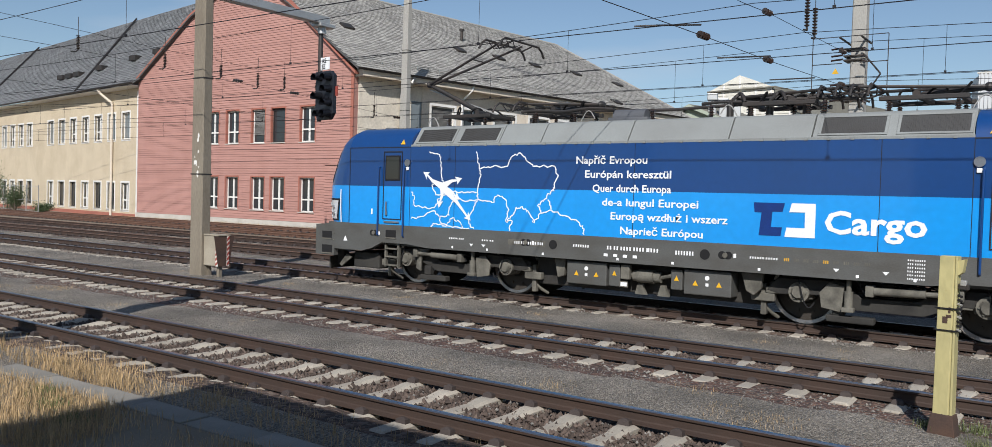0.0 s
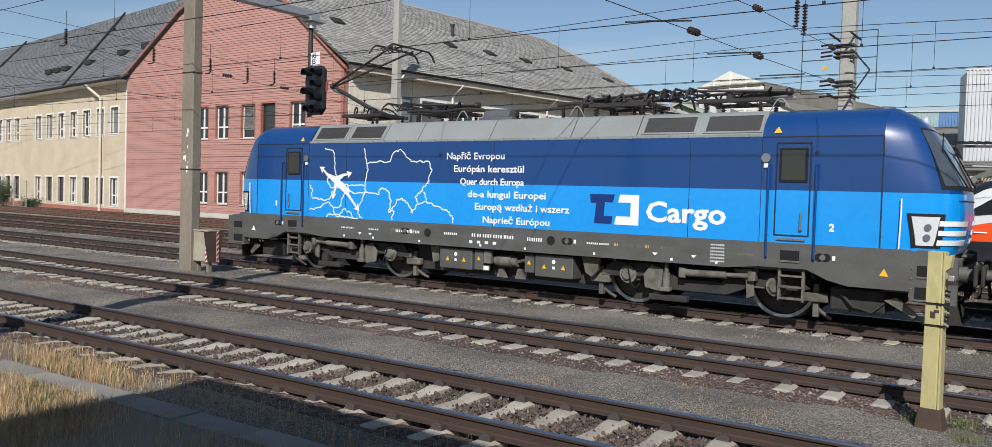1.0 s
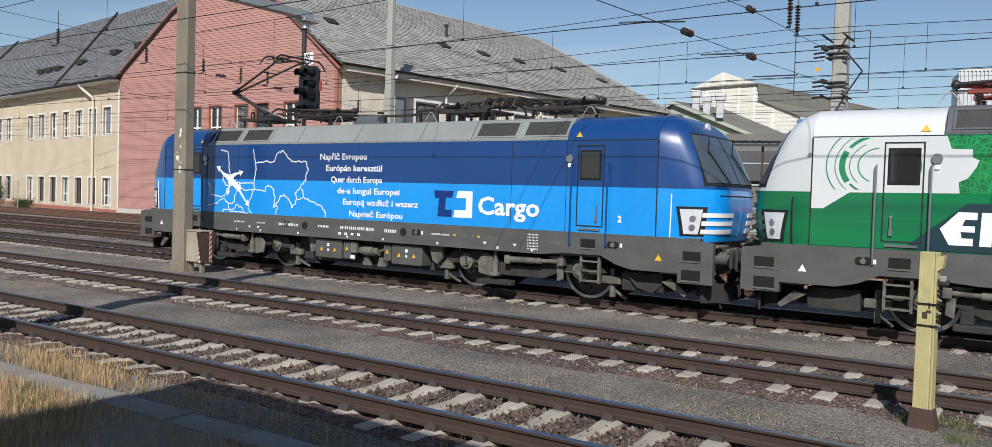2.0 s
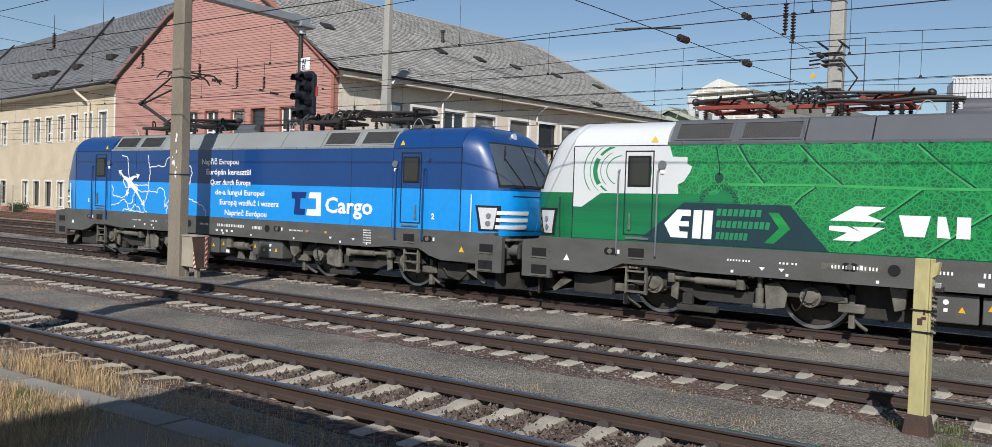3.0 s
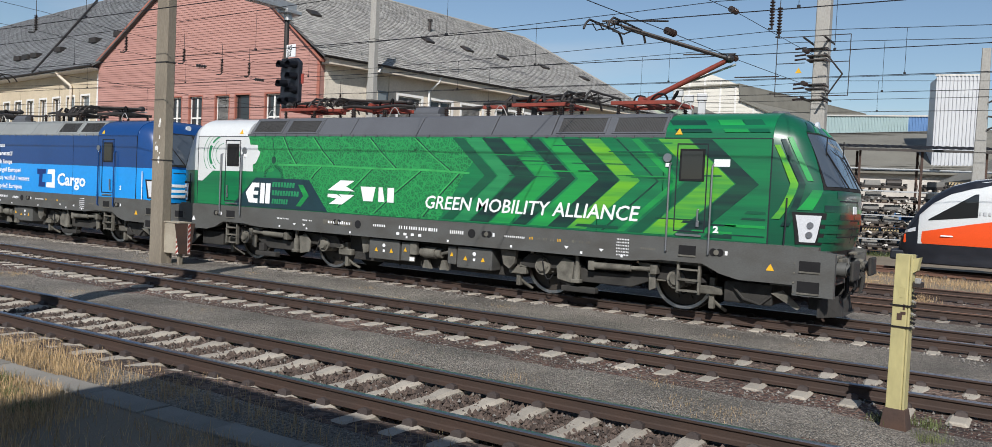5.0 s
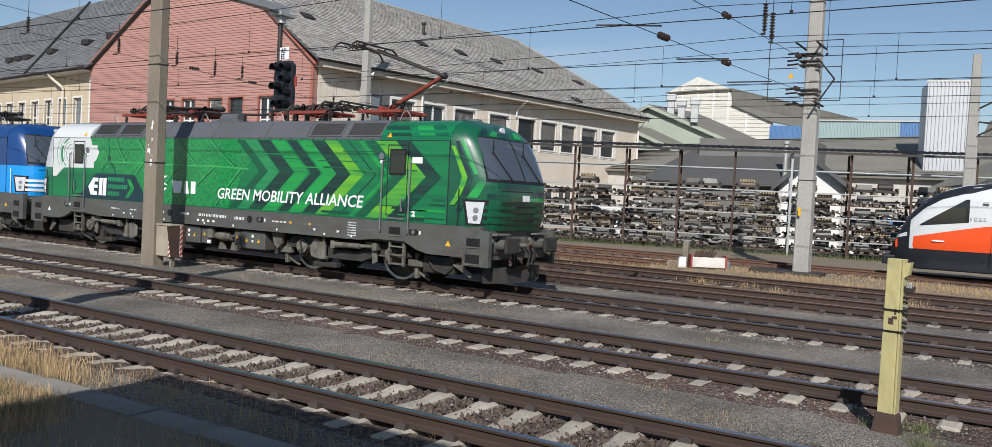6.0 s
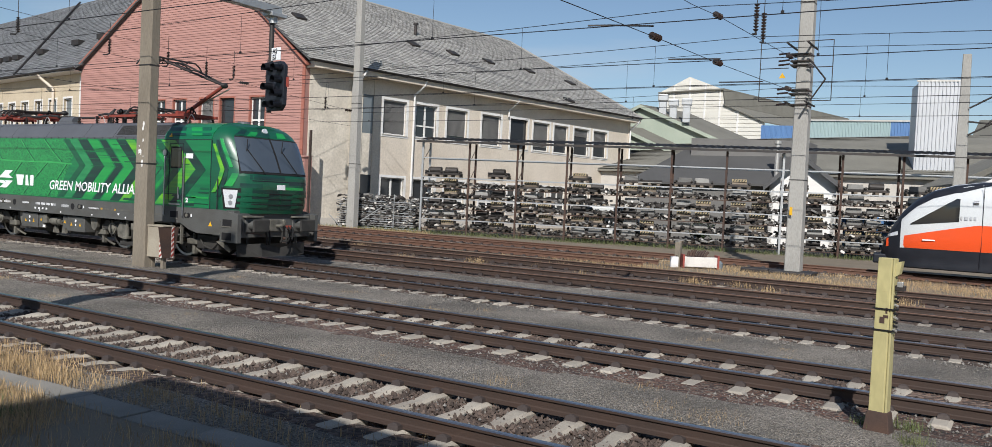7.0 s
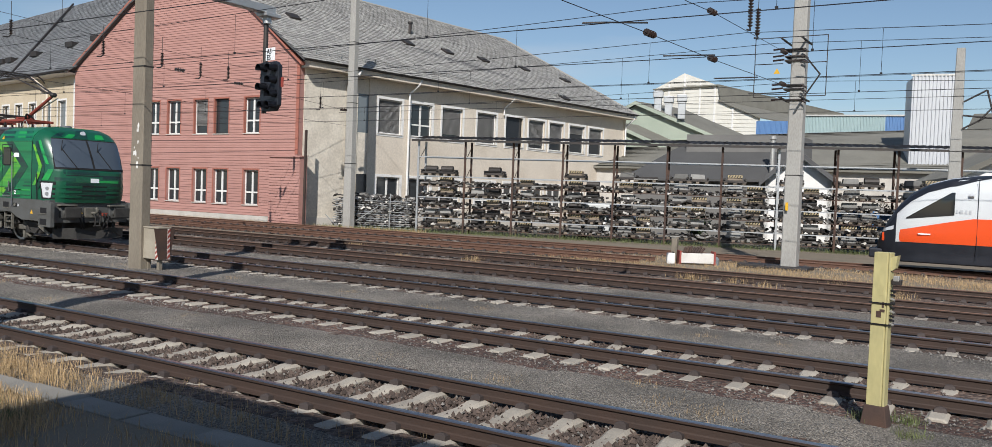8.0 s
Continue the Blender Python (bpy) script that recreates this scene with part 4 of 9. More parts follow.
def wheelset(x, parent):
    """Two flanged wheels on an axle, with bolts on the discs."""
    bm = B()
    for s in (-1, 1):
        prof = [(0.0, 0.66), (0.10, 0.66), (0.10, 0.70), (0.22, 0.71), (0.24, 0.735), (0.53, 0.72), (0.55, 0.79), (0.615, 0.80), (0.625, 0.72), (0.632, 0.69), (0.655, 0.675), (0.655, 0.655), (0.60, 0.65), (0.0, 0.65)]
        rings = [[(r * math.sin(a), s * y, r * math.cos(a)) for r, y in prof] for a in [2 * math.pi * k / 40 for k in range(40)]]
        rows = [[bm.verts.new(p) for p in ring] for ring in rings]
        for i in range(40):
            a, b = rows[i], rows[(i + 1) % 40]
            for j in range(len(prof) - 1):
                bm.faces.new((a[j], a[j + 1], b[j + 1], b[j]))
        for k in range(9):
            a = 2 * math.pi * k / 9
            rod(bm, (0.40 * math.sin(a), s * 0.71, 0.40 * math.cos(a)), (0.40 * math.sin(a), s * 0.755, 0.40 * math.cos(a)), 0.035, seg=6)
    rod(bm, (0, -0.7, 0), (0, 0.7, 0), 0.09, seg=12)
    bmesh.ops.recalc_face_normals(bm, faces=bm.faces[:])
    me = bpy.data.meshes.new("wheelset")
    bm.to_mesh(me)
    bm.free()
    me.materials.append(WHEEL)
    me.materials.append(TREAD)
    for p in me.polygons:
        c = p.center
        if 0.56 < math.hypot(c.x, c.z) < 0.63 and abs(c.y) > 0.74:
            p.material_index = 1
    me.shade_smooth()
    me.set_sharp_from_angle(angle=radians(35))
    ob = part_of("wheelset", me, None, parent, "dark steel wheelset with bright treads")
    ob.location = (x, 0, 0.625)
    return ob


def bogie(x, s, parent):
    """A bogie frame with axle boxes, springs, dampers and rods; s mirrors it lengthwise."""
    fr = B()
    for side in (-1, 1):
        y = side * 1.10
        outline = [(-2.1, 0.62), (-1.9, 0.86), (-0.75, 0.88), (-0.45, 0.62), (0.45, 0.62), (0.75, 0.88), (1.9, 0.86), (2.1, 0.62), (1.85, 0.56), (1.1, 0.60), (0.55, 0.38), (-0.55, 0.38), (-1.1, 0.60), (-1.85, 0.56)]
        slab_of(fr, [(x + s * a, y - 0.09, b) for a, b in outline], (0, 0.18, 0))
    box(fr, x - 0.35, x + 0.35, -1.0, 1.0, 0.40, 0.70)
    for a in (-2.0, 2.0):
        box(fr, x + a - 0.08, x + a + 0.08, -1.1, 1.1, 0.55, 0.78)
    body = part("bogie_frame", fr, BOGIE, parent, "dusty grey bogie frame", bevel=0.015)
    for side in (-1, 1):
        for a in (-1.5, 1.5):
            bm = B()
            cx, y = x + s * a, side * 1.12
            rod(bm, (cx, side * 0.82, 0.625), (cx, side * 1.24, 0.625), 0.185, seg=16)
            rod(bm, (cx, side * 1.24, 0.625), (cx, side * 1.30, 0.625), 0.14, 0.10, seg=16)
            box(bm, cx - 0.22, cx + 0.22, side * 1.02 - 0.08, side * 1.02 + 0.08, 0.50, 0.80, 0.02)
            box(bm, cx - s * 0.22, cx - s * 0.62, y - 0.06, y + 0.06, 0.56, 0.68, 0.02)
            for k in range(6):
                t = k * math.pi / 3
                rod(bm, (cx + 0.13 * math.cos(t), side * 1.24, 0.625 + 0.13 * math.sin(t)), (cx + 0.13 * math.cos(t), side * 1.27, 0.625 + 0.13 * math.sin(t)), 0.018, seg=6)
            part("axle_box", bm, BOGIE_PALE, parent, "dusty round axle box", smooth=True)
            bm = B()
            pipe(bm, [(cx + s * 0.30 * u, side * (1.30 + 0.05 * math.sin(3 * u)), 0.92 - 0.55 * math.sin(u * 2.2)) for u in [i / 9 for i in range(10)]], 0.014, 6)
            part("cable", bm, BLACK, parent)
        for a in (-0.42, 0.0, 0.42):
            bm = B()
            cx = x + a
            n = 60
            pts = [(cx + 0.105 * math.cos(i * 0.62), side * 1.02 + 0.105 * math.sin(i * 0.62), 0.52 + 0.42 * i / n) for i in range(n + 1)]
            pipe(bm, pts, 0.022, 4)
            rod(bm, (cx, side * 1.02, 0.48), (cx, side * 1.02, 0.52), 0.15, seg=12)
            rod(bm, (cx, side * 1.02, 0.90), (cx, side * 1.02, 0.96), 0.15, seg=12)
            part("coil_spring", bm, BOGIE, parent)
        bm = B()
        rod(bm, (x + s * 0.55, side * 1.34, 0.78), (x + s * 1.05, side * 1.34, 0.79), 0.045, seg=10)
        rod(bm, (x - s * 0.20, side * 1.34, 0.76), (x + s * 0.60, side * 1.34, 0.78), 0.075, seg=12)
        box(bm, x + s * 1.02, x + s * 1.16, side * 1.20, side * 1.40, 0.70, 0.88, 0.015)
        box(bm, x - s * 0.34, x - s * 0.20, side * 1.20, side * 1.40, 0.66, 0.86, 0.015)
        part("yaw_damper", bm, BOGIE_PALE, parent, "dusty cylindrical damper", smooth=True)
        bm = B()
        rod(bm, (x - s * 0.62, side * 1.32, 0.42), (x - s * 0.62, side * 1.32, 0.72), 0.075, seg=12)
        rod(bm, (x - s * 0.62, side * 1.32, 0.72), (x - s * 0.62, side * 1.32, 0.98), 0.045, seg=10)
        box(bm, x - s * 0.72, x - s * 0.52, side * 1.24, side * 1.40, 0.36, 0.44, 0.01)
        part("vertical_damper", bm, BOGIE_PALE, parent, smooth=True)
        bm = B()
        slab_of(bm, [(x - s * 1.08, side * 1.27, 0.40), (x - s * 0.74, side * 1.27, 0.34), (x - s * 0.70, side * 1.27, 0.80), (x - s * 0.95, side * 1.27, 0.86), (x - s * 1.12, side * 1.27, 0.66)], (0, side * 0.05, 0))
        part("brake_cover", bm, BOGIE_PALE, parent, bevel=0.01)
        bm = B()
        slab_of(bm, [(x + s * 0.70, side * 1.25, 0.90), (x + s * 1.20, side * 1.25, 0.90), (x + s * 1.10, side * 1.25, 0.72), (x + s * 1.12, side * 1.25, 0.42), (x + s * 0.98, side * 1.25, 0.36), (x + s * 0.96, side * 1.25, 0.70)], (0, side * 0.06, 0))
        part("bracket", bm, BOGIE_PALE, parent, bevel=0.01)
        for a, lo in ((-2.18, 0.14), (2.18, 0.12)):
            bm = B()
            box(bm, x + a - 0.05, x + a + 0.05, side * 0.98, side * 1.10, lo, 0.72, 0.01)
            pipe(bm, [(x + a, side * 1.05, 0.30), (x + a + 0.12, side * 0.92, 0.16), (x + a + 0.20, side * 0.80, 0.08)], 0.035, 8)
            box(bm, x + a - 0.22, x + a + 0.22, side * 1.02, side * 1.16, 0.40, 0.56, 0.02)
            part("sand_pipe", bm, BOGIE_PALE, parent, "grey sanding pipe and box")
        bm = B()
        box(bm, x - 1.0, x - 0.2, side * 1.12, side * 1.30, 0.16, 0.28, 0.02)
        box(bm, x - 0.9, x - 0.7, side * 1.12, side * 1.26, 0.28, 0.5, 0.02)
        part("brake_beam", bm, BOGIE, parent)
        bm = B()
        pipe(bm, [(x - 0.5 + 0.06 * i, side * 1.28, 0.90 - 0.25 * math.sin(i * 0.5) ** 2) for i in range(16)], 0.016, 5)
        part("cable", bm, BLACK, parent)
    return body


def insulator(bm, at, h=0.26, r=0.06):
    x, y, z = at
    rod(bm, (x, y, z), (x, y, z + h), r * 0.5, seg=8)
    for k in range(5):
        zz = z + h * (0.12 + 0.18 * k)
        rod(bm, (x, y, zz), (x, y, zz + h * 0.08), r, r * 0.6, seg=10)


def pantograph(x, s, parent, raised, red):
    """A current collector on the roof; s: the way its elbow points."""
    z = 4.16
    for dx in (-0.55, 0.55):
        for dy in (-0.5, 0.5):
            bm = B()
            insulator(bm, (x + dx, dy, 3.88), 0.24, 0.065)
            part("roof_insulator", bm, PORCELAIN, parent)
    bm = B()
    for dy in (-0.5, 0.5):
        box(bm, x - 0.72, x + 0.72, dy - 0.05, dy + 0.05, z - 0.03, z + 0.05, 0.01)
    for dx in (-0.6, 0.0, 0.6):
        box(bm, x + dx - 0.05, x + dx + 0.05, -0.5, 0.5, z - 0.02, z + 0.06, 0.01)
    base = part("pantograph_base", bm, RED_PAINT if red else DARK_METAL, parent, "red oxide pantograph base frame" if red else "dark pantograph base frame")
    pivot = Vector((x - s * 0.15, 0, z + 0.10))
    knee = Vector((x + s * 1.62, 0, 5.08)) if raised else Vector((x + s * 0.95, 0, z + 0.20))
    head = Vector((x - s * 0.95, 0, 5.94)) if raised else Vector((x - s * 1.10, 0, z + 0.26))
    bm = B()
    rod(bm, pivot, knee, 0.062, 0.05, seg=10)
    rod(bm, pivot + Vector((0, -0.30, 0)), pivot + Vector((0, 0.30, 0)), 0.07, seg=10)
    part("lower_arm", bm, RED_PAINT if red else DARK_METAL, base)
    bm = B()
    pipe(bm, [pivot + Vector((-s * 0.35, 0.12, -0.02)), knee + Vector((s * 0.10, 0.10, -0.10))], 0.022, 6)
    part("coupling_rod", bm, ZINC, base)
    bm = B()
    for dy in (-0.42, 0.42):
        rod(bm, knee + Vector((0, dy * 0.12, 0)), head + Vector((0, dy, 0)), 0.036, 0.026, seg=8)
    rod(bm, knee.lerp(head, 0.6) + Vector((0, -0.27, 0)), knee.lerp(head, 0.6) + Vector((0, 0.27, 0)), 0.018, seg=6)
    ball(bm, knee, 0.085, (1, 1.5, 1))
    part("upper_arm", bm, DARK_METAL, base)
    for dx in (-0.28, 0.28):
        bm = B()
        pts = [(head.x + dx, y, head.z + dz) for y, dz in ((-0.98, -0.24), (-0.88, -0.10), (-0.72, 0.0), (0.72, 0.0), (0.88, -0.10), (0.98, -0.24))]
        pipe(bm, pts, 0.026, 6)
        part("contact_strip", bm, DARK_METAL, base, "curved contact strip with horns")
    bm = B()
    for dy in (-0.42, 0.42):
        pipe(bm, [head + Vector((-0.28, dy, -0.03)), head + Vector((0, dy, -0.12)), head + Vector((0.28, dy, -0.03))], 0.02, 6)
    for k in range(5):
        pipe(bm, [head + Vector((-0.34 + 0.17 * k, -0.5, -0.02)), head + Vector((-0.30 + 0.15 * k, -0.35, -0.16)), head + Vector((-0.25 + 0.13 * k, -0.1, -0.08))], 0.012, 5)
    part("head_spring", bm, DARK_METAL, base)
    bm = B()
    for k in range(3):
        pts = [(x + s * (0.5 - 0.4 * k) + 0.45 * math.sin(u * 3.0 + k) * 0.5, -0.35 + 0.3 * k + 0.1 * math.cos(5 * u), z + 0.02 + 0.22 * math.sin(u * math.pi)) for u in [i / 10 for i in range(11)]]
        pipe(bm, pts, 0.022, 6)
    part("flexible_lead", bm, BLACK, base)
    bm = B()
    pipe(bm, [(x + s * (0.78 + 0.35 * u), -0.62, 3.92 + 0.24 * math.sin(u * math.pi * 0.92)) for u in [i / 10 for i in range(11)]], 0.012, 6)
    part("air_hose", bm, ZINC, base, "pale looped air hose")


def roof_bus(parent, red):
    """Busbars, breakers and insulators along the middle of the roof."""
    for i, x in enumerate((-3.0, -2.2, -1.2, 1.2, 1.9, 2.7, 3.4, -0.2)):
        bm = B()
        insulator(bm, (x, -0.55 + 0.25 * (i % 3), 3.88), 0.30, 0.075)
        part("bus_insulator", bm, PORCELAIN, parent)
    for y, z, a, b in ((-0.55, 4.20, -3.4, -1.0), (-0.30, 4.24, 0.9, 3.9), (-0.05, 4.20, -2.4, 2.9)):
        bm = B()
        pipe(bm, [(a + (b - a) * k / 8, y, z + 0.025 * math.sin(k * 1.3)) for k in range(9)], 0.035, 8)
        part("busbar", bm, DARK_METAL, parent, smooth=True)
    bm = B()
    rod(bm, (-1.05, -0.35, 4.02), (-0.30, -0.35, 4.02), 0.16, seg=16)
    box(bm, -1.15, -0.2, -0.55, -0.15, 3.88, 4.0, 0.02)
    part("circuit_breaker", bm, ROOF_DARK, parent, "grey drum-shaped circuit breaker", smooth=True)
    for x in (1.5, 2.3, 3.0):
        bm = B()
        pipe(bm, [(x + 0.35 * u, -0.35 + 0.12 * math.sin(4 * u), 4.22 + 0.20 * math.sin(u * math.pi)) for u in [i / 8 for i in range(9)]], 0.035, 6)
        rod(bm, (x, -0.3, 3.95), (x, -0.3, 4.25), 0.07, seg=10)
        part("isolator_switch", bm, DARK_METAL, parent)
    if red:
        bm = B()
        box(bm, -4.0, -3.3, -0.5, -0.4, 4.10, 4.18, 0.01)
        box(bm, 1.0, 1.6, -0.5, -0.4, 4.10, 4.18, 0.01)
        part("switch_base", bm, RED_PAINT, parent)


def equipment(parent):
    """Boxes, tanks and valves hung under the frame between the bogies."""
    bm = B()
    box(bm, -2.55, 2.55, -1.0, 1.0, 0.30, 0.92, 0.03)
    part("transformer_tank", bm, BOGIE, parent, "dark transformer tank under the floor")
    for side in (-1, 1):
        for x0, x1 in ((-1.55, -0.60), (1.10, 2.05)):
            bm = B()
            box(bm, x0, x1, side * 1.02, side * 1.40, 0.42, 0.90, 0.02)
            b = part("battery_box", bm, FRAME_GREY, parent, "grey equipment box with yellow warning signs")
            y = side * 1.40
            for k in (0.25, 0.75):
                cx = x0 + (x1 - x0) * k
                bm = B()
                slab_of(bm, [(cx - 0.055, y + side * 0.006, 0.60), (cx + 0.055, y + side * 0.006, 0.60), (cx, y + side * 0.006, 0.70)], (0, -side * 0.004, 0))
                part("warning_sign", bm, YELLOW, b)
            bm = B()
            rod(bm, ((x0 + x1) / 2, y, 0.76), ((x0 + x1) / 2, y + side * 0.008, 0.76), 0.045, seg=14)
            part("gauge", bm, DECAL, b)
            bm = B()
            box(bm, (x0 + x1) / 2 - 0.03, (x0 + x1) / 2 + 0.03, y, y + side * 0.006, 0.60, 0.66)
            part("sticker", bm, DECAL, b)
        for x0, x1, z0 in ((-0.55, -0.30, 0.44), (0.82, 1.06, 0.48)):
            bm = B()
            box(bm, x0, x1, side * 1.05, side * 1.38, z0, 0.88, 0.015)
            b = part("valve_box", bm, FRAME_GREY, parent)
            cx = (x0 + x1) / 2
            bm = B()
            slab_of(bm, [(cx - 0.05, side * 1.387, 0.66), (cx + 0.05, side * 1.387, 0.66), (cx, side * 1.387, 0.76)], (0, -side * 0.004, 0))
            part("warning_sign", bm, YELLOW, b)
        bm = B()
        rod(bm, (-0.05, side * 1.22, 0.68), (0.55, side * 1.22, 0.68), 0.11, seg=14)
        rod(bm, (0.05, side * 1.22, 0.68), (0.40, side * 1.22, 0.68), 0.135, seg=14)
        rod(bm, (0.55, side * 1.22, 0.68), (0.80, side * 1.30, 0.74), 0.04, seg=8)
        rod(bm, (-0.25, side * 1.22, 0.72), (-0.05, side * 1.22, 0.68), 0.05, seg=8)
        part("air_drier", bm, BOGIE_PALE, parent, "dusty cylindrical air drier", smooth=True)
        bm = B()
        box(bm, -0.28, -0.08, side * 1.28, side * 1.40, 0.60, 0.90, 0.02)
        box(bm, -0.28, -0.10, side * 1.405, side * 1.412, 0.44, 0.56)
        part("socket_box", bm, BOGIE_PALE, parent)
        bm = B()
        box(bm, -0.26, -0.12, side * 1.412, side * 1.416, 0.46, 0.54)
        part("sticker", bm, DECAL, parent)
        bm = B()
        slab_of(bm, [(2.20, side * 1.2, 0.92), (2.62, side * 1.2, 0.92), (2.58, side * 1.2, 0.62), (2.45, side * 1.2, 0.50), (2.30, side * 1.2, 0.58)], (0, side * 0.12, 0))
        part("sand_hopper", bm, BOGIE_PALE, parent, bevel=0.02)
        bm = B()
        slab_of(bm, [(-1.95, side * 1.15, 0.92), (-1.66, side * 1.15, 0.92), (-1.70, side * 1.15, 0.55), (-1.86, side * 1.15, 0.50)], (0, side * 0.12, 0))
        part("sand_hopper", bm, BOGIE_PALE, parent, bevel=0.02)
        for x in (0.1, 0.6):
            bm = B()
            slab_of(bm, [(x - 0.14, side * 1.12, 0.30), (x + 0.12, side * 1.12, 0.30), (x + 0.05, side * 1.12, 0.42), (x + 0.02, side * 1.12, 0.52), (x - 0.08, side * 1.12, 0.52)], (0, side * 0.08, 0))
            part("lifting_bracket", bm, BOGIE_PALE, parent)


FRAME_HALF = [(8.40, 1.45), (9.22, 1.36), (9.22, 0.58), (8.52, 0.58), (8.52, 0.76), (7.55, 0.76), (7.20, 0.84), (6.85, 1.0), (6.0, 1.0), (5.4, 0.94)]


def side_frame(parent):
    for side in (-1, 1):
        outline = FRAME_HALF + [(-x, z) for x, z in reversed(FRAME_HALF)]
        bm = B()
        slab_of(bm, [(x, side * (SIDE - 0.10), z) for x, z in outline], (0, side * 0.125, 0))
        sill = part("sole_bar", bm, FRAME_GREY, parent, "grey side sill of the frame")
        y = side * (SIDE + 0.025)
        for s in (-1, 1):
            for x0, x1, z0, z1 in ((8.60, 8.98, 0.64, 0.84), (8.62, 8.98, 1.02, 1.20), (6.38, 6.72, 1.14, 1.32)):
                # no hole is cut: a black plate paints the shade inside each recess
                bm = B()
                box(bm, s * x0, s * x1, y - side * 0.02, y + side * 0.004, z0, z1)
                hole = part("step_recess", bm, BLACK, sill, "black plate standing for the shade in a foot recess")
                bm = B()
                box(bm, s * x0, s * x1, y - side * 0.01, y + side * 0.02, z0 - 0.03, z0)
                part("step_edge", bm, BOGIE_PALE, hole)
            # ladder below the door
            bm = B()
            for x in (6.36, 6.78):
                box(bm, s * x - 0.022, s * x + 0.022, side * 1.36, side * 1.44, 0.40, 1.02)
            for z in (0.43, 0.64, 0.84):
                box(bm, s * 6.36, s * 6.78, side * 1.30, side * 1.46, z, z + 0.03)
            part("ladder", bm, BOGIE_PALE, parent, "grey steel cab ladder")
            # tail lamp and jack socket
            for x, dark in ((7.12, True), (1.95 if s > 0 else 2.55, False)):
                bm = B()
                rod(bm, (s * x - 0.06, y, 1.23), (s * x - 0.06, y + side * 0.006, 1.23), 0.075, seg=18)
                rod(bm, (s * x + 0.06, y, 1.23), (s * x + 0.06, y + side * 0.006, 1.23), 0.075, seg=18)
                sock = part("jacking_socket", bm, BLACK, sill)
                bm = B()
                rod(bm, (s * x, y, 1.23), (s * x, y + side * 0.03, 1.23), 0.05, seg=12)
                part("plug", bm, BOGIE_PALE, sock)
                bm = B()
                box(bm, s * x + 0.16, s * x + 0.21, y, y + side * 0.005, 1.19, 1.27)
                part("sticker", bm, DECAL, sill)
            # black disc standing for the dark inside of a round opening
            bm = B()
            rod(bm, (s * 1.55 - 0.3 * (s < 0), y, 1.22), (s * 1.55 - 0.3 * (s < 0), y + side * 0.006, 1.22), 0.10, seg=20)
            part("round_opening", bm, BLACK, sill)
            for k in range(4):
                bm = B()
                rod(bm, (s * 8.54, y, 0.64 + 0.17 * k), (s * 8.54, y + side * 0.015, 0.64 + 0.17 * k), 0.016, seg=6)
                part("bolt", bm, BOGIE_PALE, sill)
            bm = B()
            cx = s * 8.12
            slab_of(bm, [(cx - 0.075, y + side * 0.006, 0.98), (cx + 0.075, y + side * 0.006, 0.98), (cx, y + side * 0.006, 1.11)], (0, -side * 0.004, 0))
            part("warning_sign", bm, YELLOW if s > 0 else DECAL, sill)
        if side < 0:
            bm = B()
            for x in (-4.6, -3.6, -0.3, 2.6, 4.3, 5.2, -2.1, 0.9):
                box(bm, x - 0.025, x + 0.025, y - 0.005, y, 0.985, 1.035)
            part("lifting_mark", bm, DECAL, sill)["kind"] = "stuff"
            for x in (-4.05, -3.7, 3.95, 4.75):
                bm = B()
                slab_of(bm, [(x - 0.055, y - 0.005, 1.12), (x + 0.055, y - 0.005, 1.12), (x, y - 0.005, 1.06)], (0, 0.004, 0))
                part("triangle_mark", bm, DECAL, sill)
            k = SIDE + 0.025 - SIDE
            bar_words(sill, -1.35, -0.95, 1.205, 1.26, (7,), DECAL, k + 0.004)
            bar_words(sill, -0.55, 0.62, 1.195, 1.27, (2, 2, 4, 4, 1, 3), DECAL, k + 0.004)
            bar_words(sill, 0.95, 1.35, 1.18, 1.26, (7,), DECAL, k + 0.004)
            bar_words(sill, 2.42, 2.95, 1.20, 1.24, (6, 5), DECAL, k + 0.004)
            for i in range(9):
                bar_words(sill, 3.05 + 0.17 * i, 3.15 + 0.17 * i, 1.195, 1.25, (3,), YELLOW if i in (0, 4) else BOGIE_PALE, k + 0.004)
            for i in range(6):
                bar_words(sill, 5.08, 5.36, 1.33 - 0.062 * i, 1.358 - 0.062 * i, (3, 5), DECAL, k + 0.004)
            bar_words(sill, 5.60, 5.92, 1.18, 1.22, (7,), BOGIE_PALE, k + 0.004)
            for i in range(4):
                bar_words(sill, -0.62 + 0.22 * i, -0.53 + 0.22 * i, 1.05, 1.11, (1,), DECAL, k + 0.004)
            bar_words(sill, -3.02, -2.05, 1.16, 1.28, (1,), BOGIE_PALE, k + 0.003)
            bar_words(sill, -2.85, -2.08, 1.19, 1.25, (3, 2, 3, 2, 3), DECAL, k + 0.007)
            bar_words(sill, -4.70, -4.25, 1.20, 1.235, (5, 3), DECAL, k + 0.004)
            bar_words(sill, -3.75, -3.40, 1.20, 1.235, (3, 2), DECAL, k + 0.004)


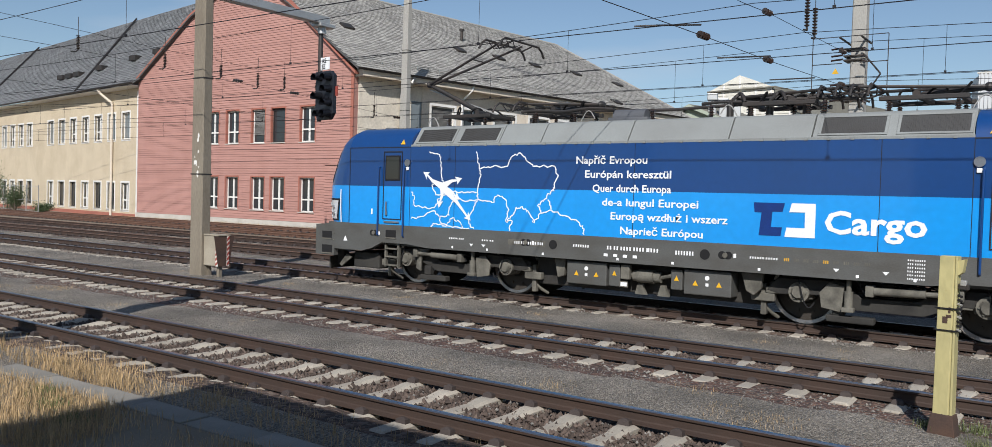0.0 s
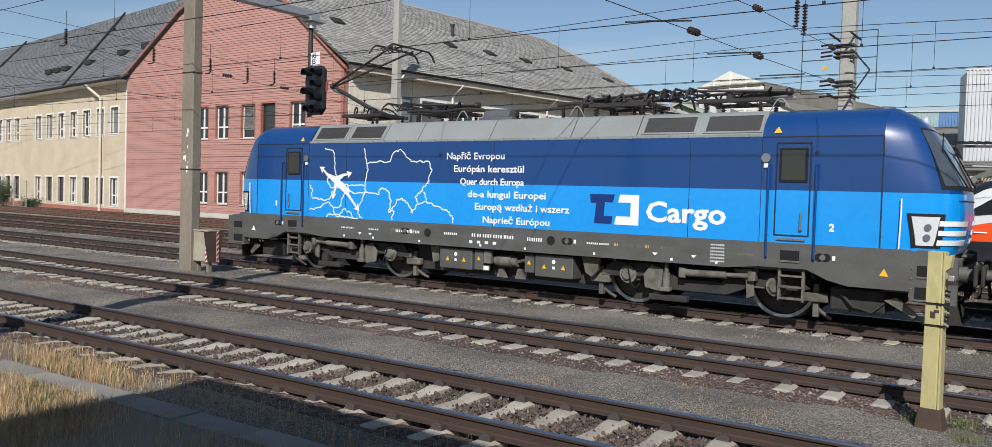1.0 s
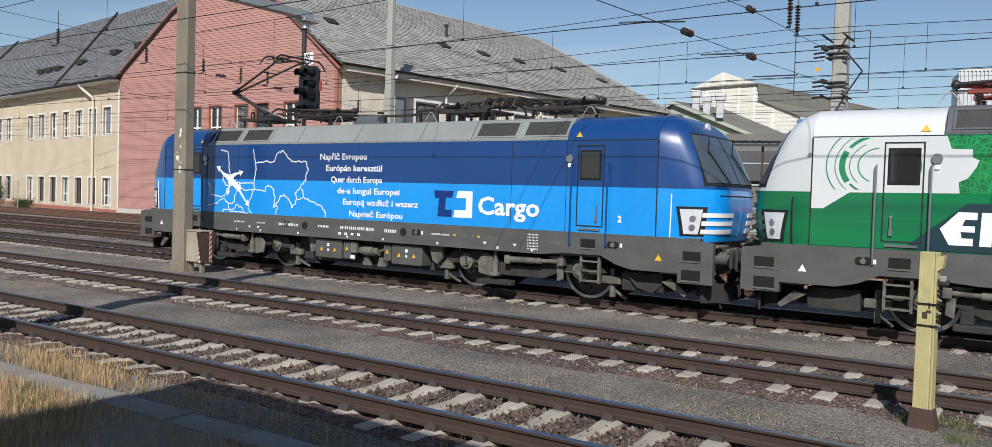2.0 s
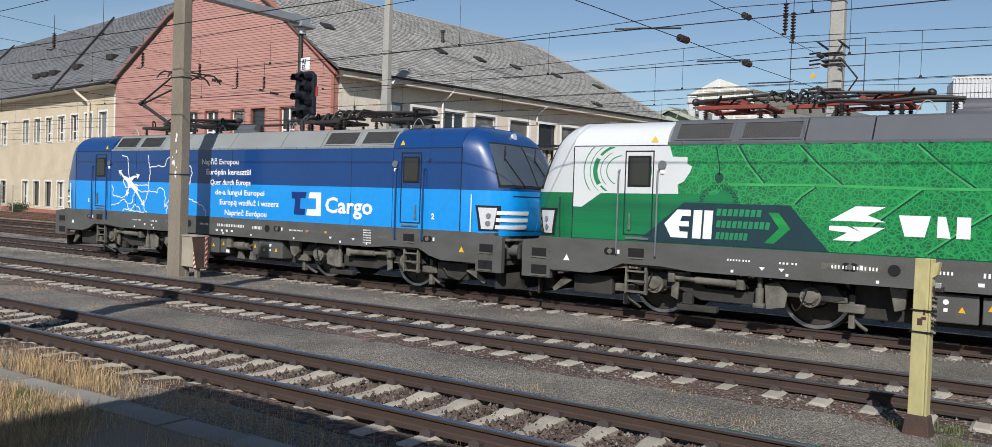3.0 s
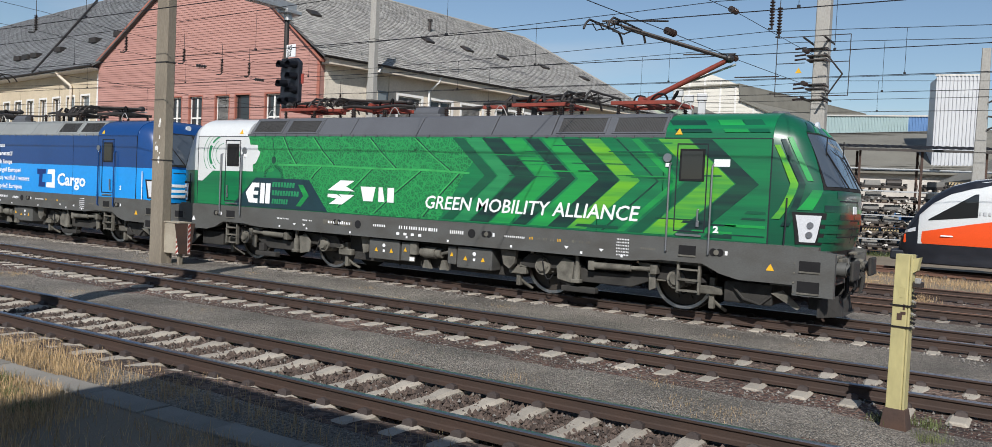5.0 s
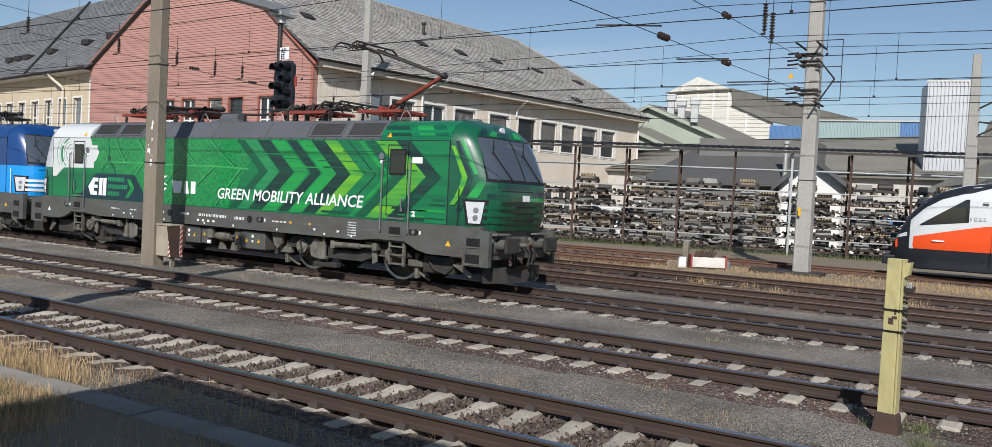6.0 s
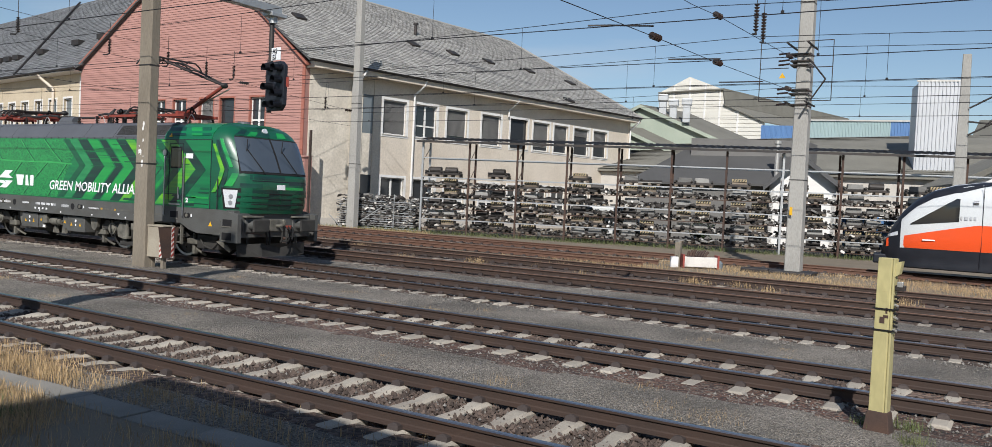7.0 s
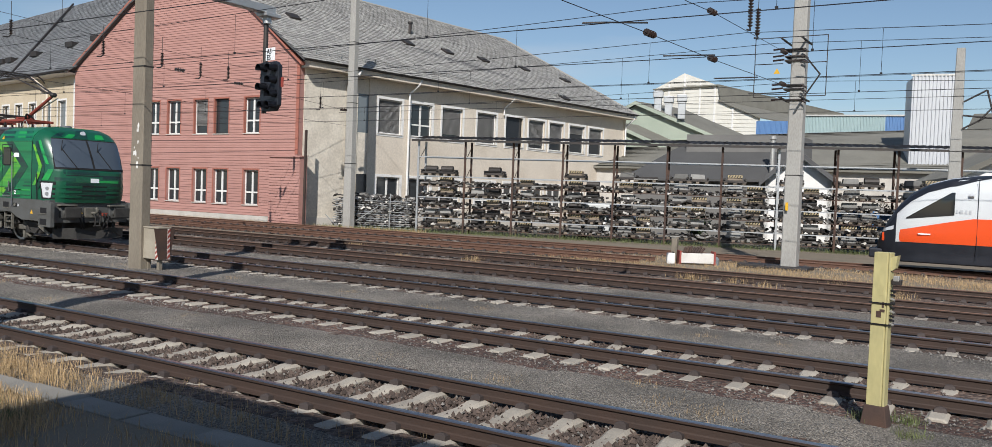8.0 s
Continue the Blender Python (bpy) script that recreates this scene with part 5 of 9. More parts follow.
def cab_door(s, parent, upper, lower, handle):
    """A side door with its seam, window, two handrails and handle, on both sides of one cab."""
    for side in (-1, 1):
        y = side * (SIDE + 0.012)

        def plate(bm, x0, x1, z0, z1, y0, y1, bevel=0.0):
            box(bm, s * x0, s * x1, side * (SIDE + y0), side * (SIDE + y1), z0, z1, bevel)
            return bm
        bm = B()
        w = 0.022
        for x0, x1, z0, z1 in ((6.24, 6.24 + w, 1.58, 3.26), (6.86 - w, 6.86, 1.58, 3.26), (6.24 + w, 6.86 - w, 3.26 - w, 3.26), (6.24 + w, 6.86 - w, 1.58, 1.58 + w)):
            plate(bm, x0, x1, z0, z1, -0.01, 0.014)
        door = part("cab_door", bm, SEAM, parent, "cab side door with dark seam and window")
        bm = B()
        plate(bm, 6.30, 6.80, 2.54, 3.16, -0.01, 0.016, 0.012)
        part("window_seal", bm, BLACK, door)
        bm = B()
        plate(bm, 6.345, 6.755, 2.585, 3.115, 0.0, 0.020)
        part("door_window", bm, CAB_GLASS, door)
        bm = B()
        plate(bm, 6.30, 6.80, 1.50, 1.54, 0.0, 0.03)
        part("door_step", bm, CHROME, door)
        for x in (6.13, 6.97):
            bm = B()
            pts = [(s * x, side * (SIDE + dy), z) for dy, z in ((0.0, 1.16), (0.07, 1.20), (0.07, 2.84), (0.0, 2.88))]
            pipe(bm, pts, 0.020, 8)
            part("handrail", bm, upper if not handle else CHROME, parent, "long vertical cab handrail")
        bm = B()
        plate(bm, 6.70, 6.735, 1.78, 2.02, 0.02, 0.06, 0.01)
        plate(bm, 6.69, 6.75, 1.68, 1.80, 0.015, 0.045, 0.01)
        part("door_handle", bm, CHROME, door, "chrome door handle")
        # round camera mirror beside the door
        bm = B()
        rod(bm, (s * 6.06, y, 2.98), (s * 6.06, y + side * 0.03, 2.98), 0.085, seg=18)
        part("socket_cover", bm, CHROME, parent)
        bm = B()
        plate(bm, 6.02, 6.10, 2.80, 2.88, 0.0, 0.03, 0.01)
        part("socket_catch", bm, DECAL, parent)


def cab_front(s, parent, upper, lower, bars):
    """The nose at one end: shells, windscreen, lamps, grille bars, buffers, coupling and plough."""
    turn = pose(0, 0, 0, 0, 0, 0 if s > 0 else 180)

    def put(name, bm, mat, label="", smooth=False, under=None):
        bm.transform(turn)
        return part(name, bm, mat, under or parent, label, smooth)
    low = put("nose_lower", nose_shell(1.38, SPLIT_Z, 6), lower, "", 40)
    put("nose_upper", nose_shell(SPLIT_Z, 3.87, 12), upper, "", 40)
    bm = B()
    nose_patch(bm, 2.47, 3.50, (-0.835, -0.80), (0.835, 0.80), 0.010, 10, 20)
    screen = put("windscreen_surround", bm, BLACK, "black windscreen surround", 40)
    for v0, v1 in ((-0.81, -0.025), (0.025, 0.81)):
        bm = B()
        nose_patch(bm, 2.53, 3.46, v0, v1, 0.016, 8, 10)
        put("windscreen", bm, SCREEN_GLASS, "dark sloping windscreen", 40, screen)
        bm = B()
        a, b = nose_at(2.52, v0 * 0.5 + v1 * 0.5), nose_at(3.15, v0 * 0.8 + v1 * 0.2)
        rod(bm, a + Vector((0.05, 0, 0)), b + Vector((0.05, 0, 0)), 0.014, seg=6)
        rod(bm, b + Vector((0.045, -0.02, -0.25)), b + Vector((0.04, 0.02, 0.28)), 0.012, seg=6)
        put("wiper", bm, BLACK, "", False, screen)
    bm = B()
    rod(bm, nose_at(3.70, 0) + Vector((-0.02, 0, 0)), nose_at(3.70, 0) + Vector((0.04, 0, 0.01)), 0.085, seg=16)
    put("top_lamp", bm, LAMP, "round top headlamp")
    for v in (-1, 1):
        bm = B()
        nose_patch(bm, 1.49, 2.06, (v * 0.950, v * 0.968), (v * 0.815, v * 0.815), 0.010, 5, 6)
        case = put("lamp_surround", bm, BLACK, "black headlamp housing", 40)
        bm = B()
        nose_patch(bm, 1.53, 2.01, (v * 0.938, v * 0.958), (v * 0.865, v * 0.850), 0.016, 5, 5)
        put("headlamp", bm, LAMP, "clear headlamp unit", 40, case)
        for z in (1.66, 1.83):
            bm = B()
            p = nose_at(z, v * 0.905)
            d = (p - Vector((8.2, v * 0.6, z))).normalized()
            rod(bm, p + d * 0.005, p + d * 0.03, 0.06, seg=18)
            put("lens", bm, CHROME, "", False, case)
        for k in range(3):
            bm = B()
            z = 1.54 + 0.16 * k
            nose_patch(bm, z, z + 0.085, v * 0.850, v * 0.30, 0.018, 2, 8)
            put("light_bar", bm, bars, "", 40, case)
        bm = B()
        nose_patch(bm, 1.50, 2.05, v * 0.655, v * 0.02, 0.006, 4, 8)
        put("front_panel", bm, G_DARK if bars is G_DEEP else lower, "", 40, low)
        bm = B()
        pts = [nose_at(z, v * 0.985) + Vector((0.06, v * 0.03, 0)) for z in (1.45, 1.5, 1.8, 2.1, 2.28, 2.3)]
        pipe(bm, pts, 0.014, 6)
        put("corner_handrail", bm, DECAL if bars is DECAL else SEAM, "thin corner handrail")
    if bars is G_DEEP:
        for z in (1.62, 1.77, 1.92):
            bm = B()
            nose_patch(bm, z, z + 0.028, -0.655, 0.655, 0.014, 1, 16)
            put("louvre", bm, BLACK, "", False, low)
    bm = B()
    nose_patch(bm, 2.27, 2.295, -0.66, 0.66, 0.006, 1, 20)
    put("seam", bm, SEAM, "", False, low)
    # below the nose
    bm = B()
    slab_of(bm, [(8.1, -1.40, 0.72), (9.02, -1.36, 0.72), (9.02, 1.36, 0.72), (8.1, 1.40, 0.72)], (0, 0, 0.66))
    put("buffer_beam", bm, FRAME_GREY, "grey buffer beam")
    for y in (-0.875, 0.875):
        bm = B()
        box(bm, 8.95, 9.06, y - 0.22, y + 0.22, 0.86, 1.26, 0.03)
        rod(bm, (9.0, y, 1.06), (9.30, y, 1.06), 0.135, seg=16)
        rod(bm, (9.28, y, 1.06), (9.42, y, 1.06), 0.10, seg=16)
        b = put("buffer", bm, FRAME_GREY, "grey sprung buffer with worn head", 40)
        bm = B()
        box(bm, 9.40, 9.47, y - 0.29, y + 0.29, 0.88, 1.24, 0.035)
        put("buffer_head", bm, BOGIE, "", False, b)
        bm = B()
        box(bm, 8.55, 9.20, y - 0.30, y + 0.30, 1.27, 1.32, 0.01)
        put("shunter_step", bm, BOGIE_PALE, "", False)
    bm = B()
    box(bm, 9.02, 9.10, -0.25, 0.25, 0.88, 1.22, 0.02)
    pipe(bm, [(9.05, 0, 1.04), (9.32, 0, 1.05), (9.40, 0, 1.10), (9.42, 0, 1.18), (9.34, 0, 1.20)], 0.045, 8)
    hook = put("draw_hook", bm, BOGIE_PALE, "dusty draw hook with screw coupling")
    bm = B()
    for y in (-0.10, 0.10):
        pipe(bm, [(9.34, y, 1.03), (9.44, y * 0.9, 0.90), (9.40, y * 0.8, 0.62)], 0.022, 6)
    rod(bm, (9.40, -0.12, 0.62), (9.40, 0.12, 0.62), 0.03, seg=8)
    put("screw_link", bm, BOGIE, "", False, hook)
    for y in (-0.52, -0.40, 0.40, 0.52):
        bm = B()
        pipe(bm, [(9.04, y, 0.98), (9.16, y, 1.0), (9.24, y, 0.90), (9.24, y * 0.9, 0.66), (9.17, y * 0.8, 0.52)], 0.026, 8)
        put("brake_hose", bm, BLACK)
        bm = B()
        box(bm, 9.06, 9.14, y - 0.035, y + 0.035, 0.95, 1.05, 0.01)
        put("hose_cock", bm, RED_PAINT if y > 0 else YELLOW)
    bm = B()
    slab_of(bm, [(8.95, -1.25, 0.20), (9.22, -0.6, 0.18), (9.22, 0.6, 0.18), (8.95, 1.25, 0.20), (8.95, 1.25, 0.52), (9.14, 0.6, 0.55), (9.14, -0.6, 0.55), (8.95, -1.25, 0.52)], (-0.04, 0, 0))
    for y in (-0.9, 0.9):
        box(bm, 8.7, 8.95, y - 0.06, y + 0.06, 0.3, 0.8)
    put("rail_guard", bm, BOGIE, "dark rail guard plate")
    bm = B()
    slab_of(bm, [(8.10, -1.28, 0.55), (8.30, -1.28, 0.62), (8.62, -1.20, 0.34), (8.56, -1.20, 0.28)], (0, 0.05, 0))
    slab_of(bm, [(8.10, 1.28, 0.55), (8.30, 1.28, 0.62), (8.62, 1.20, 0.34), (8.56, 1.20, 0.28)], (0, -0.05, 0))
    put("deflector", bm, BOGIE_PALE)
    bm = B()
    box(bm, 7.2, 8.1, -1.2, 1.2, 0.30, 0.70, 0.03)
    pipe(bm, [(7.4, -1.25, 0.6), (7.6, -1.28, 0.40), (7.9, -1.25, 0.32), (8.1, -1.22, 0.50)], 0.025, 6)
    put("sand_box", bm, BOGIE)


def section(x, grow=0.0):
    """The roof's cross-section at x, over the cab."""
    return [(x, y, z + grow) for y, z in ((-SIDE, TOP_Z), (-1.455, 3.46), (-1.40, 3.58), (-1.28, 3.71), (-1.12, 3.80), (-0.92, 3.87), (-0.6, 3.90), (0.6, 3.90), (0.92, 3.87), (1.12, 3.80), (1.28, 3.71), (1.40, 3.58), (1.455, 3.46), (SIDE, TOP_Z))]


def locomotive(label, upper, lower, roof, raised_at, red, bars, handle):
    root = thing("locomotive", label, "locomotive", group="coupled locomotives")
    for name, z0, z1, mat in (("body_lower", FLOOR_Z, SPLIT_Z, lower), ("body_upper", SPLIT_Z, TOP_Z, upper)):
        bm = B()
        box(bm, -SEAM_X, SEAM_X, -SIDE, SIDE, z0, z1)
        part(name, bm, mat, root)
    bm = B()
    box(bm, -8.9, 8.9, -1.36, 1.36, 0.94, FLOOR_Z)
    part("underframe", bm, FRAME_GREY, root)
    side_frame(root)
    equipment(root)
    # roof over the machine room: sloped hatches, grilles and rain strip
    joints = [-CAB_X, -3.42, -2.3, -0.2, 1.9, 3.42, CAB_X]
    for a, b in zip(joints, joints[1:]):
        bm = B()
        loft(bm, [[(x, y, z) for y, z in ((-1.44, TOP_Z), (-1.43, 3.42), (-1.13, 3.84), (-1.05, 3.88), (1.05, 3.88), (1.13, 3.84), (1.43, 3.42), (1.44, TOP_Z))] for x in (a + 0.012, b - 0.012)])
        panel = part("roof_hatch", bm, roof, root, "", bevel=0.01)
        if abs(a + b) > 9:
            half = (b - a) / 2
            for k in range(2):
                x0, x1 = a + 0.10 + k * half, a + half - 0.04 + k * half
                for side in (-1, 1):
                    def on(x, t, out):
                        return Vector((x, side * (1.43 - 0.30 * t + 0.814 * out), 3.42 + 0.42 * t + 0.581 * out))
                    bm = B()
                    for p, q, r, t in ((x0, x1, 0.06, 0.14), (x0, x1, 0.86, 0.94), (x0, x0 + 0.05, 0.14, 0.86), (x1 - 0.05, x1, 0.14, 0.86)):
                        slab_of(bm, [on(p, r, 0.02), on(q, r, 0.02), on(q, t, 0.02), on(p, t, 0.02)], on(0, 0, -0.03) - on(0, 0, 0))
                    frame_ob = part("grille_frame", bm, roof, panel, "", bevel=0.006)
                    bm = B()
                    slab_of(bm, [on(x0 + 0.05, 0.14, 0.004), on(x1 - 0.05, 0.14, 0.004), on(x1 - 0.05, 0.86, 0.004), on(x0 + 0.05, 0.86, 0.004)], on(0, 0, -0.01) - on(0, 0, 0))
                    n = 30
                    for i in range(n):
                        x = x0 + 0.06 + (x1 - x0 - 0.12) * i / n
                        slab_of(bm, [on(x, 0.15, 0.014), on(x + 0.012, 0.15, 0.014), on(x + 0.012, 0.85, 0.014), on(x, 0.85, 0.014)], on(0, 0, -0.01) - on(0, 0, 0))
                    part("grille", bm, GRILLE, frame_ob, "dark ventilation grille")
    for side in (-1, 1):
        bm = B()
        box(bm, -CAB_X, CAB_X, side * 1.435, side * 1.475, TOP_Z + 0.002, TOP_Z + 0.05)
        strip_ob = part("rain_strip", bm, roof, root)
        bm = B()
        for i in range(30):
            x = -5.7 + 11.4 * i / 29
            box(bm, x - 0.03, x + 0.03, side * 1.47, side * 1.50, TOP_Z - 0.005, TOP_Z + 0.045)
        part("rain_clip", bm, roof, strip_ob)["kind"] = "stuff"
        seams = [(x - 0.006, x + 0.006, 0.003, FLOOR_Z, TOP_Z) for x in (-CAB_X, CAB_X, -4.6, 4.6, 0.0)]
        seams += [(x - 0.012, x + 0.012, 0.005, FLOOR_Z - 0.05, TOP_Z - 0.021) for x in (-SEAM_X, SEAM_X)]
        seams += [(x0, x1, 0.005, TOP_Z - 0.02, TOP_Z) for x0, x1 in ((-SEAM_X, -CAB_X - 0.007), (CAB_X + 0.007, SEAM_X))]
        for x0, x1, proud, z0, z1 in seams:
            bm = B()
            box(bm, x0, x1, side * (SIDE - 0.01), side * (SIDE + proud), z0, z1)
            part("panel_seam", bm, SEAM, root)
    for s in (-1, 1):
        bm = B()
        loft(bm, [section(s * x) for x in (CAB_X, SEAM_X)])
        part("cab_roof", bm, upper, root, "", 40)
        cab_door(s, root, upper, lower, handle)
        cab_front(s, root, upper, lower, bars)
        bm = B()
        x = s * 6.25
        slab_of(bm, [(x - 0.075, -1.470, 3.43), (x + 0.075, -1.470, 3.43), (x, -1.435, 3.55)], (0, -0.006, 0))
        part("warning_sign", bm, YELLOW, root, "yellow high-voltage warning triangle")
        bm = B()
        rod(bm, (s * 7.8, -0.2, 3.90), (s * 7.8, -0.2, 3.97), 0.20, 0.16, seg=14)
        part("aerial", bm, ROOF_DARK, root)
        bogie(s * 4.75, s, root)
        for k, px in enumerate((5.05, 2.55)):
            pantograph(s * px, s if k == 0 else -s, root, k == 0 and s == raised_at, red)
    roof_bus(root, red)
    for x in (-6.25, -3.25, 3.25, 6.25):
        wheelset(x, root)
    return root


def blue_locomotive():
    root = locomotive("blue two-tone electric locomotive with white map and slogan", DARK_BLUE, LIGHT_BLUE, ROOF_GREY, -1, False, DECAL, False)
    border = [
        [(-5.39, 3.24), (-5.08, 3.17), (-5.03, 2.93), (-4.99, 2.62), (-4.91, 2.49)],
        [(-3.99, 3.23), (-3.9, 2.9), (-3.85, 2.67), (-3.93, 2.3), (-3.93, 2.14)],
        [(-3.9, 2.86), (-3.53, 2.89), (-3.11, 2.9), (-3.03, 3.09), (-2.81, 3.19), (-2.63, 3.06), (-2.44, 2.9), (-1.88, 2.9), (-1.79, 2.68), (-1.87, 2.46), (-1.91, 2.37)],
        [(-1.91, 2.4), (-2.12, 2.18), (-2.29, 2.05), (-2.19, 1.89), (-1.94, 1.96), (-2.03, 2.18)],
        [(-1.94, 1.96), (-1.64, 1.85), (-1.26, 1.73), (-1.13, 1.59), (-1.12, 1.47)],
    ]
    border += [
        [(-5.93, 2.27), (-5.82, 2.13), (-5.87, 1.96), (-5.56, 1.9), (-5.2, 1.91), (-5.1, 2.08), (-4.91, 2.22), (-4.66, 2.29), (-4.37, 2.31), (-3.93, 2.3)],
        [(-5.22, 2.49), (-5.28, 2.42), (-5.16, 2.22), (-4.91, 2.25)],
        [(-4.75, 1.95), (-4.56, 2.13), (-4.17, 2.1), (-3.93, 2.14), (-3.5, 2.08), (-3.37, 2.25), (-3.14, 2.16), (-3.04, 1.93), (-3.12, 1.67), (-2.94, 1.81), (-2.86, 1.97)],
        [(-2.86, 1.97), (-2.68, 2.01), (-2.5, 1.88), (-2.36, 1.67), (-2.19, 1.89)],
    ]
    border += [
        [(-5.91, 1.63), (-5.6, 1.69), (-5.2, 1.84), (-5.04, 1.71), (-4.74, 1.75), (-4.75, 1.95)],
        [(-5.29, 1.47), (-5.19, 1.53), (-4.83, 1.53), (-4.64, 1.69), (-4.39, 1.59), (-4.34, 1.47)],
        [(-3.93, 2.14), (-4.02, 1.94), (-4.16, 1.74), (-4.15, 1.57), (-4.0, 1.47)],
        [(-3.02, 1.47), (-2.94, 1.68), (-3.12, 1.67)],
        [(-5.04, 1.71), (-4.93, 1.49), (-4.63, 1.47), (-4.15, 1.47)],
    ]
    for i, line in enumerate(border):
        part("map_line", strip(line, 0.026, 0.006, 0.028, i), DECAL, root, "white printed border line")
    hub = Vector((-4.96, 2.42))
    for i, (tip, w) in enumerate((((-5.56, 2.76), 0.09), ((-4.38, 2.62), 0.09), ((-5.05, 1.91), 0.07), ((-4.09, 1.65), 0.10), ((-4.41, 2.13), 0.07))):
        tip = Vector(tip)
        d = (tip - hub).normalized()
        nrm = Vector((-d.y, d.x))
        mid = hub.lerp(tip, 0.5) + nrm * 0.05
        neck = tip - d * 0.15
        bm = B()
        side_patch(bm, [tuple(hub - nrm * w), tuple(mid - nrm * w * 0.55), tuple(neck - nrm * 0.022), tuple(tip - d * 0.19 - nrm * 0.10), tuple(tip), tuple(tip - d * 0.19 + nrm * 0.10),
                        tuple(neck + nrm * 0.022), tuple(mid + nrm * w * 0.25), tuple(hub + nrm * w)], 0.010 + 0.004 * i)
        part("route_arrow", bm, DECAL, root, "white route arrow")
    for text, x0, x1, z in (("Napříč Evropou", -1.35, 0.28, 3.03), ("Európán keresztül", -1.13, 0.80, 2.74), ("Quer durch Europa", -0.94, 0.81, 2.45),
                            ("de-a lungul Europei", -0.71, 1.38, 2.17), ("Europą wzdłuż i wszerz", -0.50, 1.97, 1.89), ("Naprieč Európou", -0.27, 1.49, 1.60)):
        side_words("slogan", text, x0, x1, z - 0.075, root, DECAL, 0.155, bold=0.0028)
    # the freight operator's mark
    bm = B()
    side_patch(bm, [(2.45, 2.24), (3.02, 2.24), (2.98, 2.08), (2.80, 2.08), (2.78, 1.80), (2.98, 1.80), (2.96, 1.64), (2.56, 1.64), (2.60, 2.06), (2.47, 2.06)], 0.008)
    part("logo_mark", bm, LOGO_BLUE, root, "dark blue angular mark")
    bm = B()
    side_patch(bm, [(3.14, 2.24), (3.56, 2.24), (3.56, 1.63), (3.03, 1.63), (3.06, 1.80), (3.38, 1.80), (3.38, 2.08), (3.10, 2.08)], 0.008)
    part("logo_mark", bm, DECAL, root, "white angular mark")
    side_words("word", "Cargo", 3.72, 5.35, 1.735, root, DECAL, 0.40, bold=0.010)
    side_words("cab_number", "2", 7.20, 7.29, 1.70, root, DECAL, 0.13)
    side_words("cab_number", "1", -7.25, -7.20, 1.70, root, DECAL, 0.13)
    return root


def chevron(root, apex, wide, mat, z0=1.46, z1=TOP_Z - 0.03, lo=1.9, hi=None, lift=0.004):
    """A printed arrow band pointing towards +x."""
    zc = 2.52
    for zt, k in ((z1, 1.12), (z0 if lo is None else lo, 1.12)):
        d = abs(zt - zc) * k
        pts = [(apex, zc), (apex - d, zt), (apex - d - wide, zt), (apex - wide, zc)]
        bm = B()
        side_patch(bm, pts, lift)
        part("chevron", bm, mat, root)


